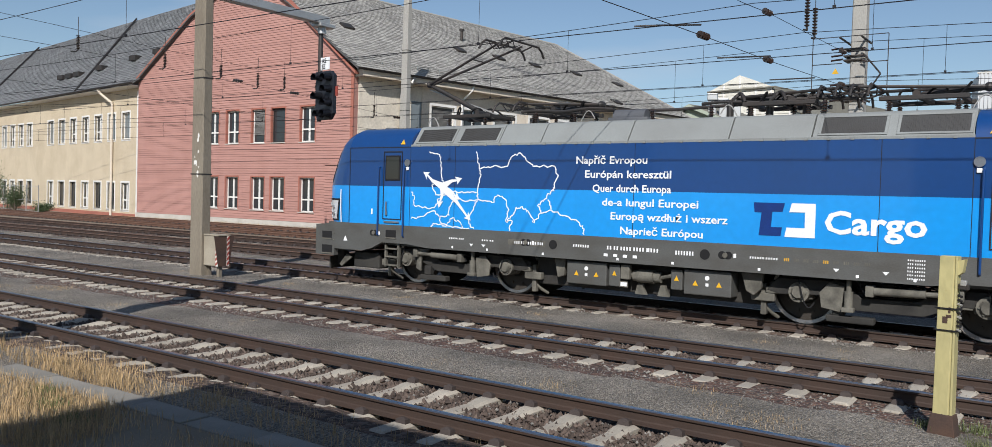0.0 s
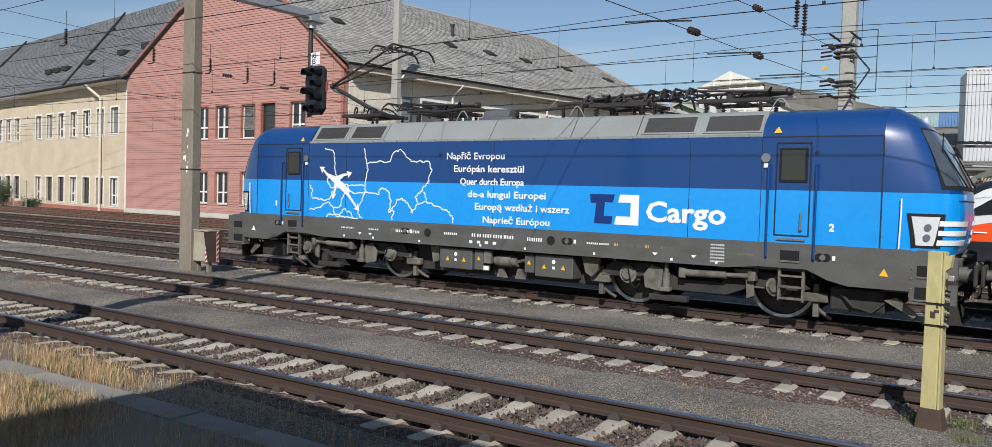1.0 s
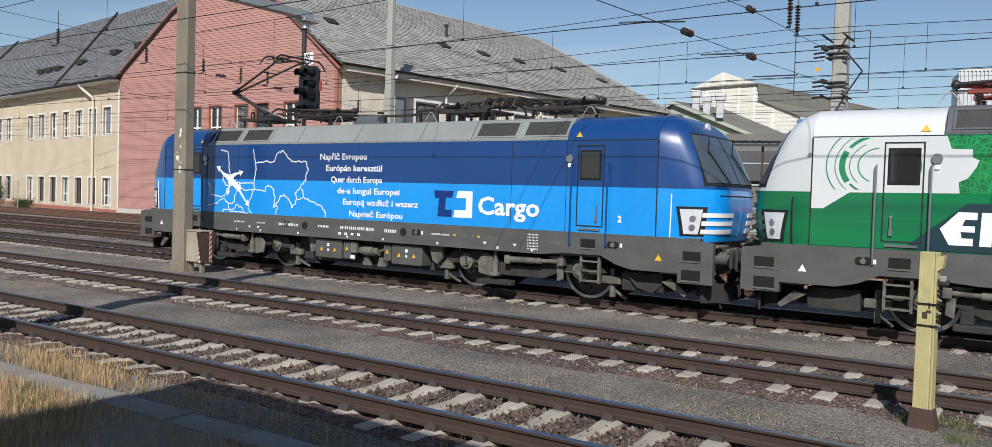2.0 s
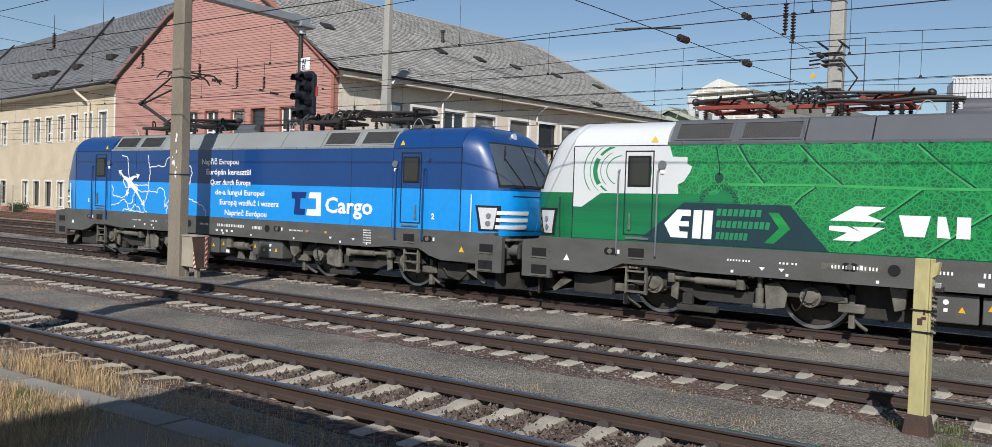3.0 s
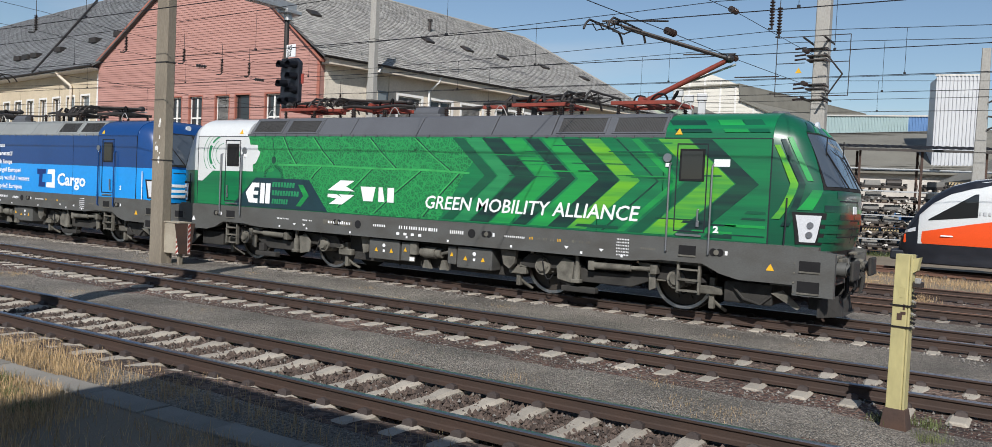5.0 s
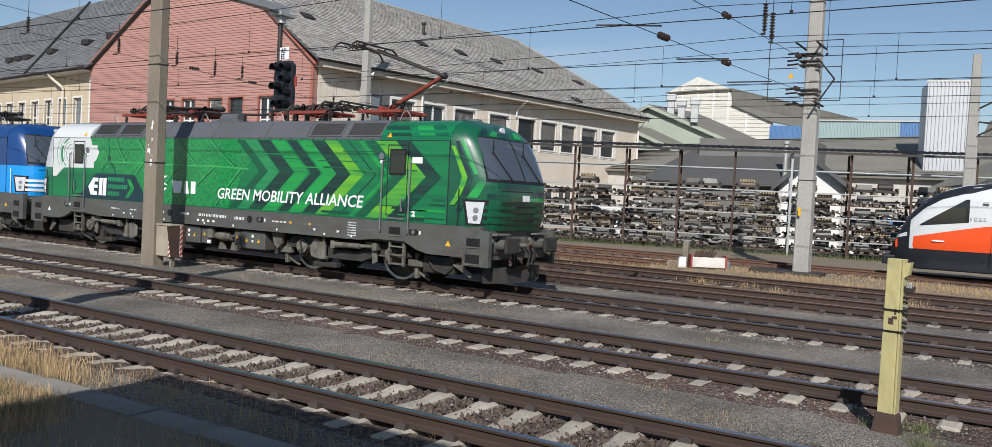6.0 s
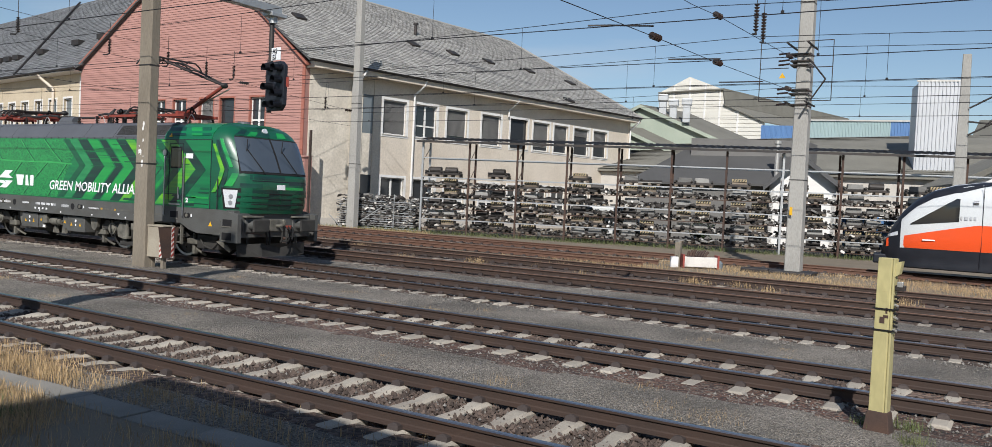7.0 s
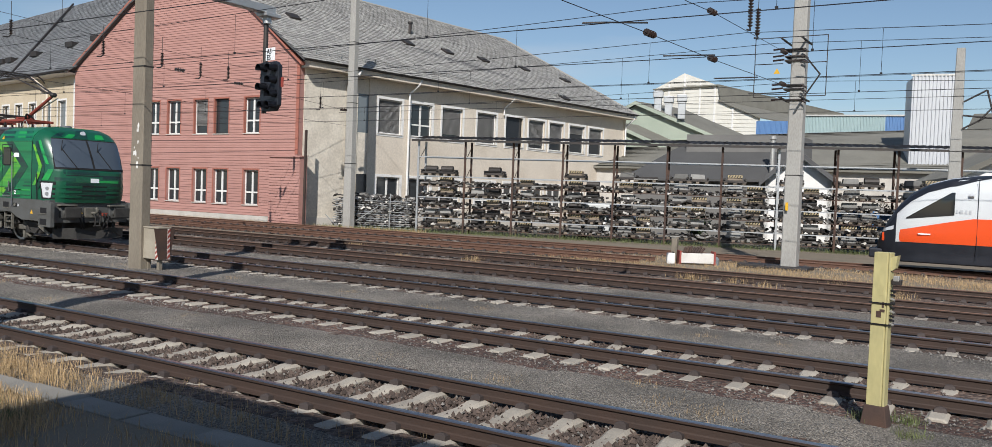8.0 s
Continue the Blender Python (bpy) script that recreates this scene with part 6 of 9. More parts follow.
def green_locomotive():
    root = locomotive("green electric locomotive with leaf print and white lettering", G_MID, G_DEEP, ROOF_DARK, 1, True, G_DEEP, True)
    for ob in root.children:
        if ob.name.split(".")[0] in ("nose_lower", "nose_upper", "cab_roof") and sum((v.co.x for v in ob.data.vertices)) < 0:
            ob.data.materials[0] = G_MID if ob.name.startswith("nose_lower") else WHITE_CAB
        if ob.name.split(".")[0] in ("nose_lower", "nose_upper") and sum((v.co.x for v in ob.data.vertices)) > 0:
            ob.data.materials[0] = G_DEEP
        if ob.name.split(".")[0] == "light_bar":
            ob.data.materials[0] = G_DEEP
    # printed skin: white cab, leaf and arrows
    edge = [(-5.72, 2.42), (-5.74, 2.60), (-5.62, 2.66), (-5.50, 2.84), (-5.46, 2.95), (-5.56, 3.00), (-5.56, 3.13), (-5.86, 3.14), (-5.93, TOP_Z - 0.02)]
    bm = B()
    side_patch(bm, [(-SEAM_X, 2.11), (-7.82, 2.11), (-7.39, 2.40)] + edge + [(-SEAM_X, TOP_Z - 0.02)], 0.004)
    part("white_print", bm, WHITE_CAB, root, "white cab with printed cogwheel")
    bm = B()
    side_patch(bm, edge + [(2.0, TOP_Z - 0.02), (1.3, 2.604), (-4.7, 2.604), (-5.0, 2.42)], 0.004)
    part("leaf_print", bm, LEAF_SKIN, root, "printed leaf with fine veins")
    bm = B()
    side_patch(bm, [(-4.7, 2.60), (1.3, 2.60), (0.6, 1.47), (-2.90, 1.47), (-3.62, 2.24), (-4.5, 2.24)], 0.004)
    part("leaf_print", bm, LEAF_SKIN, root, "printed leaf with fine veins")
    bm = B()
    side_patch(bm, [(-SEAM_X, 2.106), (-SEAM_X, 1.47), (-6.55, 1.47), (-5.62, 2.24), (-4.504, 2.24), (-4.704, 2.60), (-5.0, 2.416), (-7.39, 2.396), (-7.82, 2.106)], 0.004)
    part("green_print", bm, G_MID, root)
    # small cogwheel outline and hanging drop at the leaf's tip
    cog = []
    for k in range(12):
        a0 = math.pi * k / 11
        for d, r in ((-0.10, 0.30), (-0.06, 0.37), (0.06, 0.37), (0.10, 0.30)):
            cog.append((-4.92 - r * math.cos(a0 + d), 2.27 + r * math.sin(a0 + d) * 0.9))
    part("cog_print", strip([p for p in cog if p[1] > 2.27], 0.016, 0.010), G_DARK, root, "thin dark cogwheel outline")
    part("stem_print", strip([(-5.00, TOP_Z - 0.03), (-4.93, 3.0), (-4.92, 2.80)], 0.022, 0.010), G_DARK, root)
    bm = B()
    side_patch(bm, [(-4.92 + 0.085 * math.cos(a), 2.74 + 0.10 * math.sin(a)) for a in [k * math.pi / 6 for k in range(12)]], 0.010)
    part("drop_print", bm, G_DARK, root)
    # main rib and side ribs of the leaf
    part("leaf_rib", strip([(-4.75, 2.62), (-3.2, 2.63), (-1.5, 2.60), (0.2, 2.60), (1.4, 2.56)], 0.045, 0.009), VEIN, root, "raised pale leaf rib")
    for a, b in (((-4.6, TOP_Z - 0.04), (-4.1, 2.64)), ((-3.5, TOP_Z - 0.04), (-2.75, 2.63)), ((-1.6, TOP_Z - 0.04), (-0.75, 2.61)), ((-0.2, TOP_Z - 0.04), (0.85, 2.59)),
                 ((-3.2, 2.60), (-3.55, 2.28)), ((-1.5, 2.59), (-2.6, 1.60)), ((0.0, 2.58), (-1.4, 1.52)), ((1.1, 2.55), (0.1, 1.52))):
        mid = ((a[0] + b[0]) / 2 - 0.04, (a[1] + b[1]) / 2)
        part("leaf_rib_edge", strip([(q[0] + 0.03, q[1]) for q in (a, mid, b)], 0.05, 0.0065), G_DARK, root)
        part("leaf_rib", strip([a, mid, b], 0.034, 0.0115), VEIN, root)
    # arrows
    bm = B()
    side_patch(bm, [(2.004, TOP_Z - 0.02), (SEAM_X, TOP_Z - 0.02), (SEAM_X, 1.47), (0.604, 1.47), (1.304, 2.60)], 0.003)
    part("green_print", bm, G_MID, root)
    bands = [(2.13, 0.32, G_DEEP), (2.57, 0.40, G_PALE), (3.11, 0.50, G_DARK), (3.65, 0.50, G_FRESH), (4.07, 0.34, G_DARK), (4.60, 0.46, G_FRESH), (5.06, 0.46, G_DARK), (5.50, 0.42, G_LIME), (5.90, 0.05, G_DARK), (6.35, 0.16, G_FRESH), (6.72, 0.30, G_DEEP), (7.38, 0.62, G_LIME), (7.83, 0.42, G_DARK)]
    for apex, wide, mat in bands:
        chevron(root, apex, wide, mat, lo=1.50, lift=0.0075)
    rng = random.Random(11)
    for i in range(26):
        x, z = rng.uniform(2.6, 7.6), rng.uniform(1.50, 1.98)
        if z > 1.55 and x < 5.8:
            continue
        w, h = rng.uniform(0.4, 1.1), rng.uniform(0.02, 0.07)
        bm = B()
        side_patch(bm, [(x, z), (min(x + w, 7.98), z), (min(x + w, 7.98) , z + h), (x + h, z + h)], 0.0105)
        part("streak", bm, rng.choice((G_DARK, G_FRESH, G_DEEP, G_DARK)), root)
    for i in range(20):
        x, z = rng.uniform(1.9, 7.2), rng.uniform(2.5, 3.28)
        w, h = rng.uniform(0.5, 1.4), rng.uniform(0.008, 0.03)
        bm = B()
        side_patch(bm, [(x, z), (min(x + w, 7.98), z), (min(x + w, 7.98), z + h), (x, z + h)], 0.0112)
        part("streak", bm, rng.choice((G_FRESH, G_MID, G_DEEP)), root)
    for x0, x1, mat in ((6.2, 6.9, G_DARK), (7.15, 7.6, G_FRESH), (7.62, 7.98, G_DEEP)):
        bm = B()
        slab_of(bm, [(x0, -1.458, 3.47), (x1, -1.458, 3.47), (x1 - 0.22, -1.285, 3.72), (x0 - 0.22, -1.285, 3.72)], (0, -0.007, 0.004))
        part("roof_streak", bm, mat, root)
    for z0, z1, v0, v1, mat in ((2.56, 3.25, (-0.972, -0.999), (-0.950, -0.990), G_LIME), (1.92, 2.56, (-0.999, -0.972), (-0.990, -0.950), G_LIME),
                                (2.56, 3.36, (-0.948, -0.988), (-0.925, -0.972), G_DARK), (1.80, 2.56, (-0.988, -0.948), (-0.972, -0.925), G_DARK),
                                (2.62, 3.40, (-0.915, -0.965), (-0.885, -0.940), G_FRESH), (2.10, 2.46, (-0.955, -0.90), (-0.90, -0.84), G_FRESH),
                                (2.08, 2.20, -0.83, -0.45, G_DARK), (2.32, 2.45, -0.7, 0.1, G_DARK), (2.20, 2.31, 0.2, 0.8, G_DARK), (2.06, 2.14, 0.1, 0.6, G_FRESH),
                                (3.52, 3.66, (-0.55, -0.40), (-0.35, -0.20), G_FRESH), (3.52, 3.80, (-0.30, -0.15), (0.05, 0.15), G_DARK), (3.54, 3.70, (0.25, 0.35), (0.50, 0.55), G_FRESH), (3.52, 3.72, (-0.80, -0.62), (-0.62, -0.48), G_DARK)):
        bm = B()
        nose_patch(bm, z0, z1, v0, v1, 0.007, 4, 6)
        part("nose_print", bm, mat, root, "", 40)
    # navy panel of the leasing company
    bm = B()
    side_patch(bm, [(-6.52, 1.475), (-5.60, 2.26), (-3.60, 2.26), (-2.92, 1.475)], 0.009)
    part("navy_panel", bm, NAVY, root, "navy panel with white mark")
    bm = B()
    side_patch(bm, [(-5.98, 1.84), (-5.72, 2.12), (-5.45, 2.12), (-5.45, 2.00), (-5.62, 2.00), (-5.66, 1.90), (-5.48, 1.90), (-5.48, 1.80), (-5.68, 1.80), (-5.66, 1.70), (-5.50, 1.70), (-5.50, 1.58), (-5.84, 1.58)], 0.013)
    part("logo_mark", bm, DECAL, root)
    for x in (-5.41, -5.20):
        bm = B()
        side_patch(bm, [(x, 1.58), (x + 0.17, 1.58), (x + 0.19, 2.12), (x + 0.02, 2.12)], 0.013)
        part("logo_mark", bm, DECAL, root)
    for z, x1, words in ((2.03, -4.12, (8,)), (1.81, -3.96, (10,)), (1.59, -4.36, (7,))):
        bar_words(root, -4.95, x1, z, z + 0.13, tuple([1] * words[0]), THIN_GREEN, 0.013, 0.15)
    bm = B()
    side_patch(bm, [(-3.98, 2.12), (-3.80, 2.12), (-3.58, 1.84), (-3.86, 1.56), (-4.04, 1.56), (-3.78, 1.84)], 0.013)
    part("logo_mark", bm, G_FRESH, root)
    # white star mark and three plain white blocks
    for pts in ([(-2.92, 2.02), (-2.50, 2.28), (-2.02, 2.28), (-2.30, 2.13), (-2.02, 2.02)], [(-2.92, 1.93), (-2.62, 1.93), (-2.40, 1.84), (-2.55, 1.93), (-2.02, 1.93), (-2.42, 1.68), (-2.86, 1.68), (-2.62, 1.82), (-2.92, 1.85)]):
        bm = B()
        side_patch(bm, pts, 0.012)
        part("logo_mark", bm, DECAL, root)
    for pts in ([(-1.82, 2.15), (-1.34, 2.15), (-1.42, 1.80), (-1.72, 1.80)], [(-1.24, 2.15), (-1.12, 2.15), (-1.04, 1.80), (-1.24, 1.80)], [(-0.96, 2.15), (-0.76, 2.15), (-0.76, 1.80), (-0.96, 1.80)]):
        bm = B()
        side_patch(bm, pts, 0.012)
        part("logo_mark", bm, DECAL, root)
    side_words("slogan", "GREEN MOBILITY ALLIANCE", 0.20, 5.54, 1.725, root, DECAL, 0.30, shear=0.18, bold=0.004, lift=0.014)
    side_words("cab_number", "2", 7.02, 7.13, 1.60, root, DECAL, 0.12, lift=0.014)
    bm = B()
    side_patch(bm, [(6.98, 2.83), (7.28, 2.83), (7.28, 2.97), (6.98, 2.97)], 0.016)
    part("data_plate", bm, DECAL, root, "white data plate")
    # printed cogwheel rings on the white cab
    for r0, r1, a0, a1 in ((0.36, 0.38, 1.7, 4.2), (0.60, 0.66, 1.9, 2.5), (0.58, 0.68, 2.65, 3.7), (0.60, 0.64, 3.8, 4.2), (0.74, 0.755, 1.5, 4.3), (0.88, 0.90, 1.9, 4.1), (0.50, 0.515, 2.1, 3.9), (0.50, 0.62, 5.9, 6.5)):
        n = 28
        pts = [(-6.9 + r * math.cos(a), 2.86 + r * math.sin(a) * 0.82) for r, rng_a in ((r0, range(n + 1)), (r1, range(n, -1, -1))) for a in [a0 + (a1 - a0) * k / n for k in rng_a]]
        pts = [(max(x, -SEAM_X + 0.02), min(max(z, 2.45), TOP_Z - 0.03)) for x, z in pts]
        bm = B()
        for k in range(n):
            q = [pts[k], pts[k + 1], pts[2 * n - k], pts[2 * n + 1 - k]]
            bm.faces.new([bm.verts.new((x, -(SIDE + 0.008), z)) for x, z in q])
        bmesh.ops.remove_doubles(bm, verts=bm.verts[:], dist=1e-4)
        part("cog_print", bm, THIN_GREEN, root, "thin green printed cogwheel ring")
    bm = B()
    nose_patch(bm, 2.06, 2.20, -0.10, 0.10, 0.010, 2, 4)
    part("logo_mark", bm, DECAL, root)
    return root


BLUE = blue_locomotive()
GREEN = green_locomotive()
TRAIN_Y, COUPLED = T3, 18.98


def train_x(t):
    """The blue locomotive's middle: it gathers speed evenly."""
    return -7.623 - 2.8551 * t - 0.36296 * t * t - 0.001933 * t ** 3


BLUE.matrix_world = pose(train_x(0), TRAIN_Y, 0)
GREEN.matrix_world = pose(train_x(0) + COUPLED, TRAIN_Y, 0)
# ---- materials for the yard ----
ORANGE = surface("orange_paint", (0.78, 0.085, 0.015), 0.35, second=(0.70, 0.075, 0.012), scale=0.8, bump=0.01, coat=0.4)
HALL_WHITE = surface("white_sheet_metal", (0.66, 0.64, 0.57), 0.7, second=(0.55, 0.53, 0.47), scale=0.4, bump=0.05)
HALL_GREY = surface("grey_sheet_metal", (0.48, 0.495, 0.51), 0.5, 0.1, second=(0.40, 0.415, 0.43), scale=0.4, bump=0.03)
SHED_GREY = surface("dull_shed_wall", (0.16, 0.155, 0.145), 0.85, second=(0.11, 0.105, 0.10), scale=0.6, bump=0.1)
HALL_GREEN = surface("pale_green_boards", (0.33, 0.37, 0.30), 0.8, second=(0.24, 0.29, 0.23), scale=0.6, bump=0.1)
HALL_TEAL = surface("pale_teal_sheet", (0.30, 0.40, 0.40), 0.5, second=(0.24, 0.33, 0.33), scale=0.4)
HALL_BLUE = surface("blue_sheet_metal", (0.09, 0.20, 0.40), 0.5, second=(0.07, 0.15, 0.32), scale=0.4)
DARK_ROOF = surface("dark_felt_roof", (0.075, 0.074, 0.072), 0.8, second=(0.055, 0.054, 0.053), scale=0.5, bump=0.1)
GREEN_ROOF = surface("weathered_tile_roof", (0.165, 0.158, 0.132), 0.85, second=(0.11, 0.105, 0.088), scale=0.5, per_piece=0.2, bump=0.2)
RUST = surface("rusty_steel", (0.062, 0.041, 0.034), 0.85, 0.2, second=(0.13, 0.07, 0.045), scale=2.5, bump=0.15)
GALV = surface("galvanised_steel", (0.46, 0.47, 0.47), 0.45, 0.6, second=(0.34, 0.35, 0.35), scale=1.5, bump=0.03)
TIMBER = surface("grey_timber", (0.20, 0.16, 0.12), 0.9, second=(0.12, 0.10, 0.08), scale=2.5, per_piece=0.35, bump=0.2)
GREASE = surface("greasy_steel", (0.035, 0.032, 0.030), 0.6, 0.3, second=(0.075, 0.06, 0.05), scale=4.0, per_piece=0.4, bump=0.1)
PARTS_GREY = surface("grey_castings", (0.24, 0.235, 0.22), 0.7, 0.2, second=(0.14, 0.13, 0.12), scale=3.0, per_piece=0.4, bump=0.1)
HAZARD_WHITE = surface("hazard_white", (0.66, 0.63, 0.58), 0.6, second=(0.5, 0.47, 0.43), bump=0)
HAZARD_RED = surface("hazard_red", (0.30, 0.055, 0.04), 0.6, second=(0.2, 0.045, 0.035), bump=0)
HAZARD_YELLOW = surface("hazard_yellow", (0.40, 0.32, 0.18), 0.7, second=(0.26, 0.20, 0.12), bump=0)
BOX_GREY = surface("beige_cabinet", (0.36, 0.32, 0.25), 0.65, second=(0.25, 0.215, 0.165), scale=2.0, amount=0.8, bump=0.05)
SIGNAL_BLACK = surface("signal_black", (0.012, 0.014, 0.020), 0.45, second=(0.02, 0.022, 0.03), bump=0.02)
COPPER = surface("contact_wire", (0.020, 0.020, 0.024), 0.6, 0.4, bump=0)


# ---- masts, gantry and signal ----
def mast(x, y, base_z, height, w0, w1, d0, d1, mat, label, grooved=False):
    root = thing("catenary_mast", label, "mast", group="overhead line masts", at=pose(x, y, base_z))
    bm = B()
    n = 8
    rings = []
    for i in range(n + 1):
        t = i / n
        w, d = (w0 + (w1 - w0) * t) / 2, (d0 + (d1 - d0) * t) / 2
        c = 0.035
        rings.append([(-w + c, -d, height * t), (w - c, -d, height * t), (w, -d + c, height * t), (w, d - c, height * t), (w - c, d, height * t), (-w + c, d, height * t), (-w, d - c, height * t), (-w, -d + c, height * t)])
    loft(bm, rings)
    part("shaft", bm, mat, root)
    for t in (0.28, 0.53, 0.78):
        bm = B()
        w, d = (w0 + (w1 - w0) * t) / 2 + 0.006, (d0 + (d1 - d0) * t) / 2 + 0.006
        box(bm, -w, w, -d, d, height * t, height * t + 0.035)
        part("steel_band", bm, DARK_METAL, root)
    return root


MAST_A = mast(-20.13, 14.16, -0.35, 10.5, 0.52, 0.46, 0.32, 0.28, CONCRETE, "weathered concrete mast with peeling white paint")
rng_spots = random.Random(4)
for k in range(12):
    z = 2.9 + rng_spots.betavariate(1.5, 2) * 1.3
    bm = B()
    cx, cz = rng_spots.uniform(-0.12, 0.12), z
    h = rng_spots.uniform(0.03, 0.13)
    y = -(0.32 - 0.04 * z / 10.5) / 2 - 0.004
    slab_of(bm, [(cx + h * rng_spots.uniform(0.3, 0.7) * math.cos(a) * 0.7, y, cz + h * rng_spots.uniform(0.5, 1.2) * math.sin(a)) for a in [k2 * 1.047 for k2 in range(6)]], (0, 0.003, 0))
    part("paint_patch", bm, WHITE, MAST_A)
mast(-34.43, 38.4, -0.35, 14.5, 0.58, 0.40, 0.50, 0.36, PALE_CONCRETE, "pale concrete mast in front of the workshop")
MAST_B = mast(-7.24, 32.4, -0.35, 13.0, 0.56, 0.46, 0.60, 0.44, PALE_CONCRETE, "pale grey concrete mast on dry grass")
mast(-2.67, 43.2, -0.35, 9.88, 0.62, 0.34, 0.50, 0.34, PALE_CONCRETE, "short concrete mast behind the railcar")
mast(-12.75, 4.35, -0.35, 10.5, 0.42, 0.34, 0.50, 0.36, CONCRETE, "weathered concrete mast beside the platform kerb")


def gantry():
    root = thing("signal_gantry", "steel bracket arm reaching from the concrete mast", "gantry", at=pose(-20.13, 14.2, 0))
    bm = B()
    box(bm, -0.16, 0.16, 0.2, 4.45, 7.50, 7.74, 0.02)
    part("beam", bm, GALV, root)
    bm = B()
    box(bm, -0.22, 0.22, 4.0, 4.62, 7.40, 7.52, 0.02)
    rod(bm, (0, 4.25, 7.40), (0, 4.25, 7.2), 0.13, seg=14)
    part("hanger_plate", bm, GALV, root)
    sig = thing("light_signal", "black light signal with hooded lamps hanging from the gantry", "signal", at=pose(-20.17, 18.45, 0, 0, 0, -8))
    bm = B()
    rod(bm, (0, 0, 4.45), (0, 0, 7.44), 0.075, seg=14)
    part("pole", bm, DARK_METAL, sig, smooth=True)
    bm = B()
    pts = [(-0.14, 4.72), (-0.02, 4.48), (0.62, 4.48), (0.80, 4.66), (0.80, 5.85), (0.62, 5.99), (-0.14, 5.99)]
    slab_of(bm, [(x + 0.08, -0.12, z) for x, z in pts], (0, 0.14, 0))
    board = part("backboard", bm, SIGNAL_BLACK, sig, "black signal backboard", bevel=0.015)
    for x, z in ((0.22, 5.80), (0.70, 5.78), (0.22, 5.22), (0.72, 5.00), (0.34, 4.66), (0.70, 4.66), (0.70, 5.42)):
        bm = B()
        rod(bm, (x, -0.12, z), (x, -0.20, z), 0.115, seg=18)
        lamp = part("lamp", bm, BLACK, board, "unlit hooded lamp")
        bm = B()
        rim = [[bm.verts.new((x + 0.125 * math.cos(a), y, z + 0.125 * math.sin(a) - dz)) for y, dz in ((-0.12, 0.0), (-0.42, 0.03))] for a in [-0.6 + math.pi * 1.38 * i / 12 for i in range(13)]]
        for p, q in zip(rim, rim[1:]):
            bm.faces.new((p[0], q[0], q[1], p[1]))
        bmesh.ops.solidify(bm, geom=bm.faces[:], thickness=0.006)
        part("hood", bm, SIGNAL_BLACK, board)
    bm = B()
    box(bm, 0.16, 0.62, -0.10, -0.07, 6.03, 6.42, 0.01)
    plate = part("name_plate", bm, DECAL, sig, "white plate with black letters")
    letters("plate_word", "AS", 0.21, SIGNAL_BLACK, plate, pose(0.23, -0.106, 6.24, 90, 0, 0), bold=0.004)
    letters("plate_word", "ES", 0.21, SIGNAL_BLACK, plate, pose(0.23, -0.106, 6.06, 90, 0, 0), bold=0.004)
    bm = B()
    box(bm, 0.02, 0.12, -0.135, -0.12, 5.24, 5.32)
    part("sticker", bm, DECAL, board)
    bm = B()
    box(bm, 0.86, 0.98, -0.03, 0.0, 5.20, 5.50)
    part("red_plate", bm, HAZARD_RED, sig)


gantry()


def striped(parent, x0, x1, y, z0, z1, a, b, n, facing=-1):
    """A plate with slanted hazard stripes on its face, each stripe raised."""
    bm = B()
    box(bm, x0, x1, y, y - facing * 0.02, z0, z1)
    plate = part("striped_plate", bm, a, parent, "plate with slanted hazard stripes")
    w, step = x1 - x0, (z1 - z0) / n
    for i in range(n):
        z = z0 + step * i
        bm = B()
        slab_of(bm, [(x0, y + facing * 0.004, z), (x1, y + facing * 0.004, min(z + w * 0.8, z1)), (x1, y + facing * 0.004, min(z + w * 0.8 + step * 0.5, z1)), (x0, y + facing * 0.004, z + step * 0.5)], (0, -facing * 0.003, 0))
        part("stripe", bm, b, plate)


def track_cabinet():
    root = thing("track_cabinet", "beige steel cabinet with red and white striped edges", "cabinet", at=pose(-19.62, 14.29, -0.2))
    bm = B()
    box(bm, -0.37, 0.37, -0.18, 0.18, 0.32, 1.14, 0.02)
    part("body", bm, BOX_GREY, root)
    bm = B()
    box(bm, -0.39, 0.39, -0.20, 0.20, 1.14, 1.18, 0.01)
    part("lid", bm, BOX_GREY, root)
    bm = B()
    slab_of(bm, [(0.372, -0.18, 0.32), (0.372, 0.18, 0.32), (0.372, 0.32, 1.14), (0.372, -0.32, 1.14)], (0.004, 0, 0))
    part("side_plate", bm, RUST, root, "dark red side of the cabinet")
    striped(root, 0.26, 0.37, -0.184, 0.32, 1.14, HAZARD_WHITE, HAZARD_RED, 6)
    for y0 in (0.09,):
        bm = B()
        box(bm, 0.377, 0.382, y0, y0 + 0.08, 0.32, 1.14)
        edge = part("striped_plate", bm, HAZARD_WHITE, root)
        for i in range(6):
            z = 0.32 + 0.135 * i
            bm = B()
            slab_of(bm, [(0.384, y0, z), (0.384, y0 + 0.08, z + 0.07), (0.384, y0 + 0.08, z + 0.15), (0.384, y0, z + 0.08)], (0.003, 0, 0))
            part("stripe", bm, HAZARD_RED, edge)
    for x, y in ((-0.28, 0.0), (0.26, -0.05)):
        bm = B()
        box(bm, x - 0.05, x + 0.05, y - 0.05, y + 0.05, -0.15, 0.32)
        part("foot", bm, CONCRETE, root)


track_cabinet()


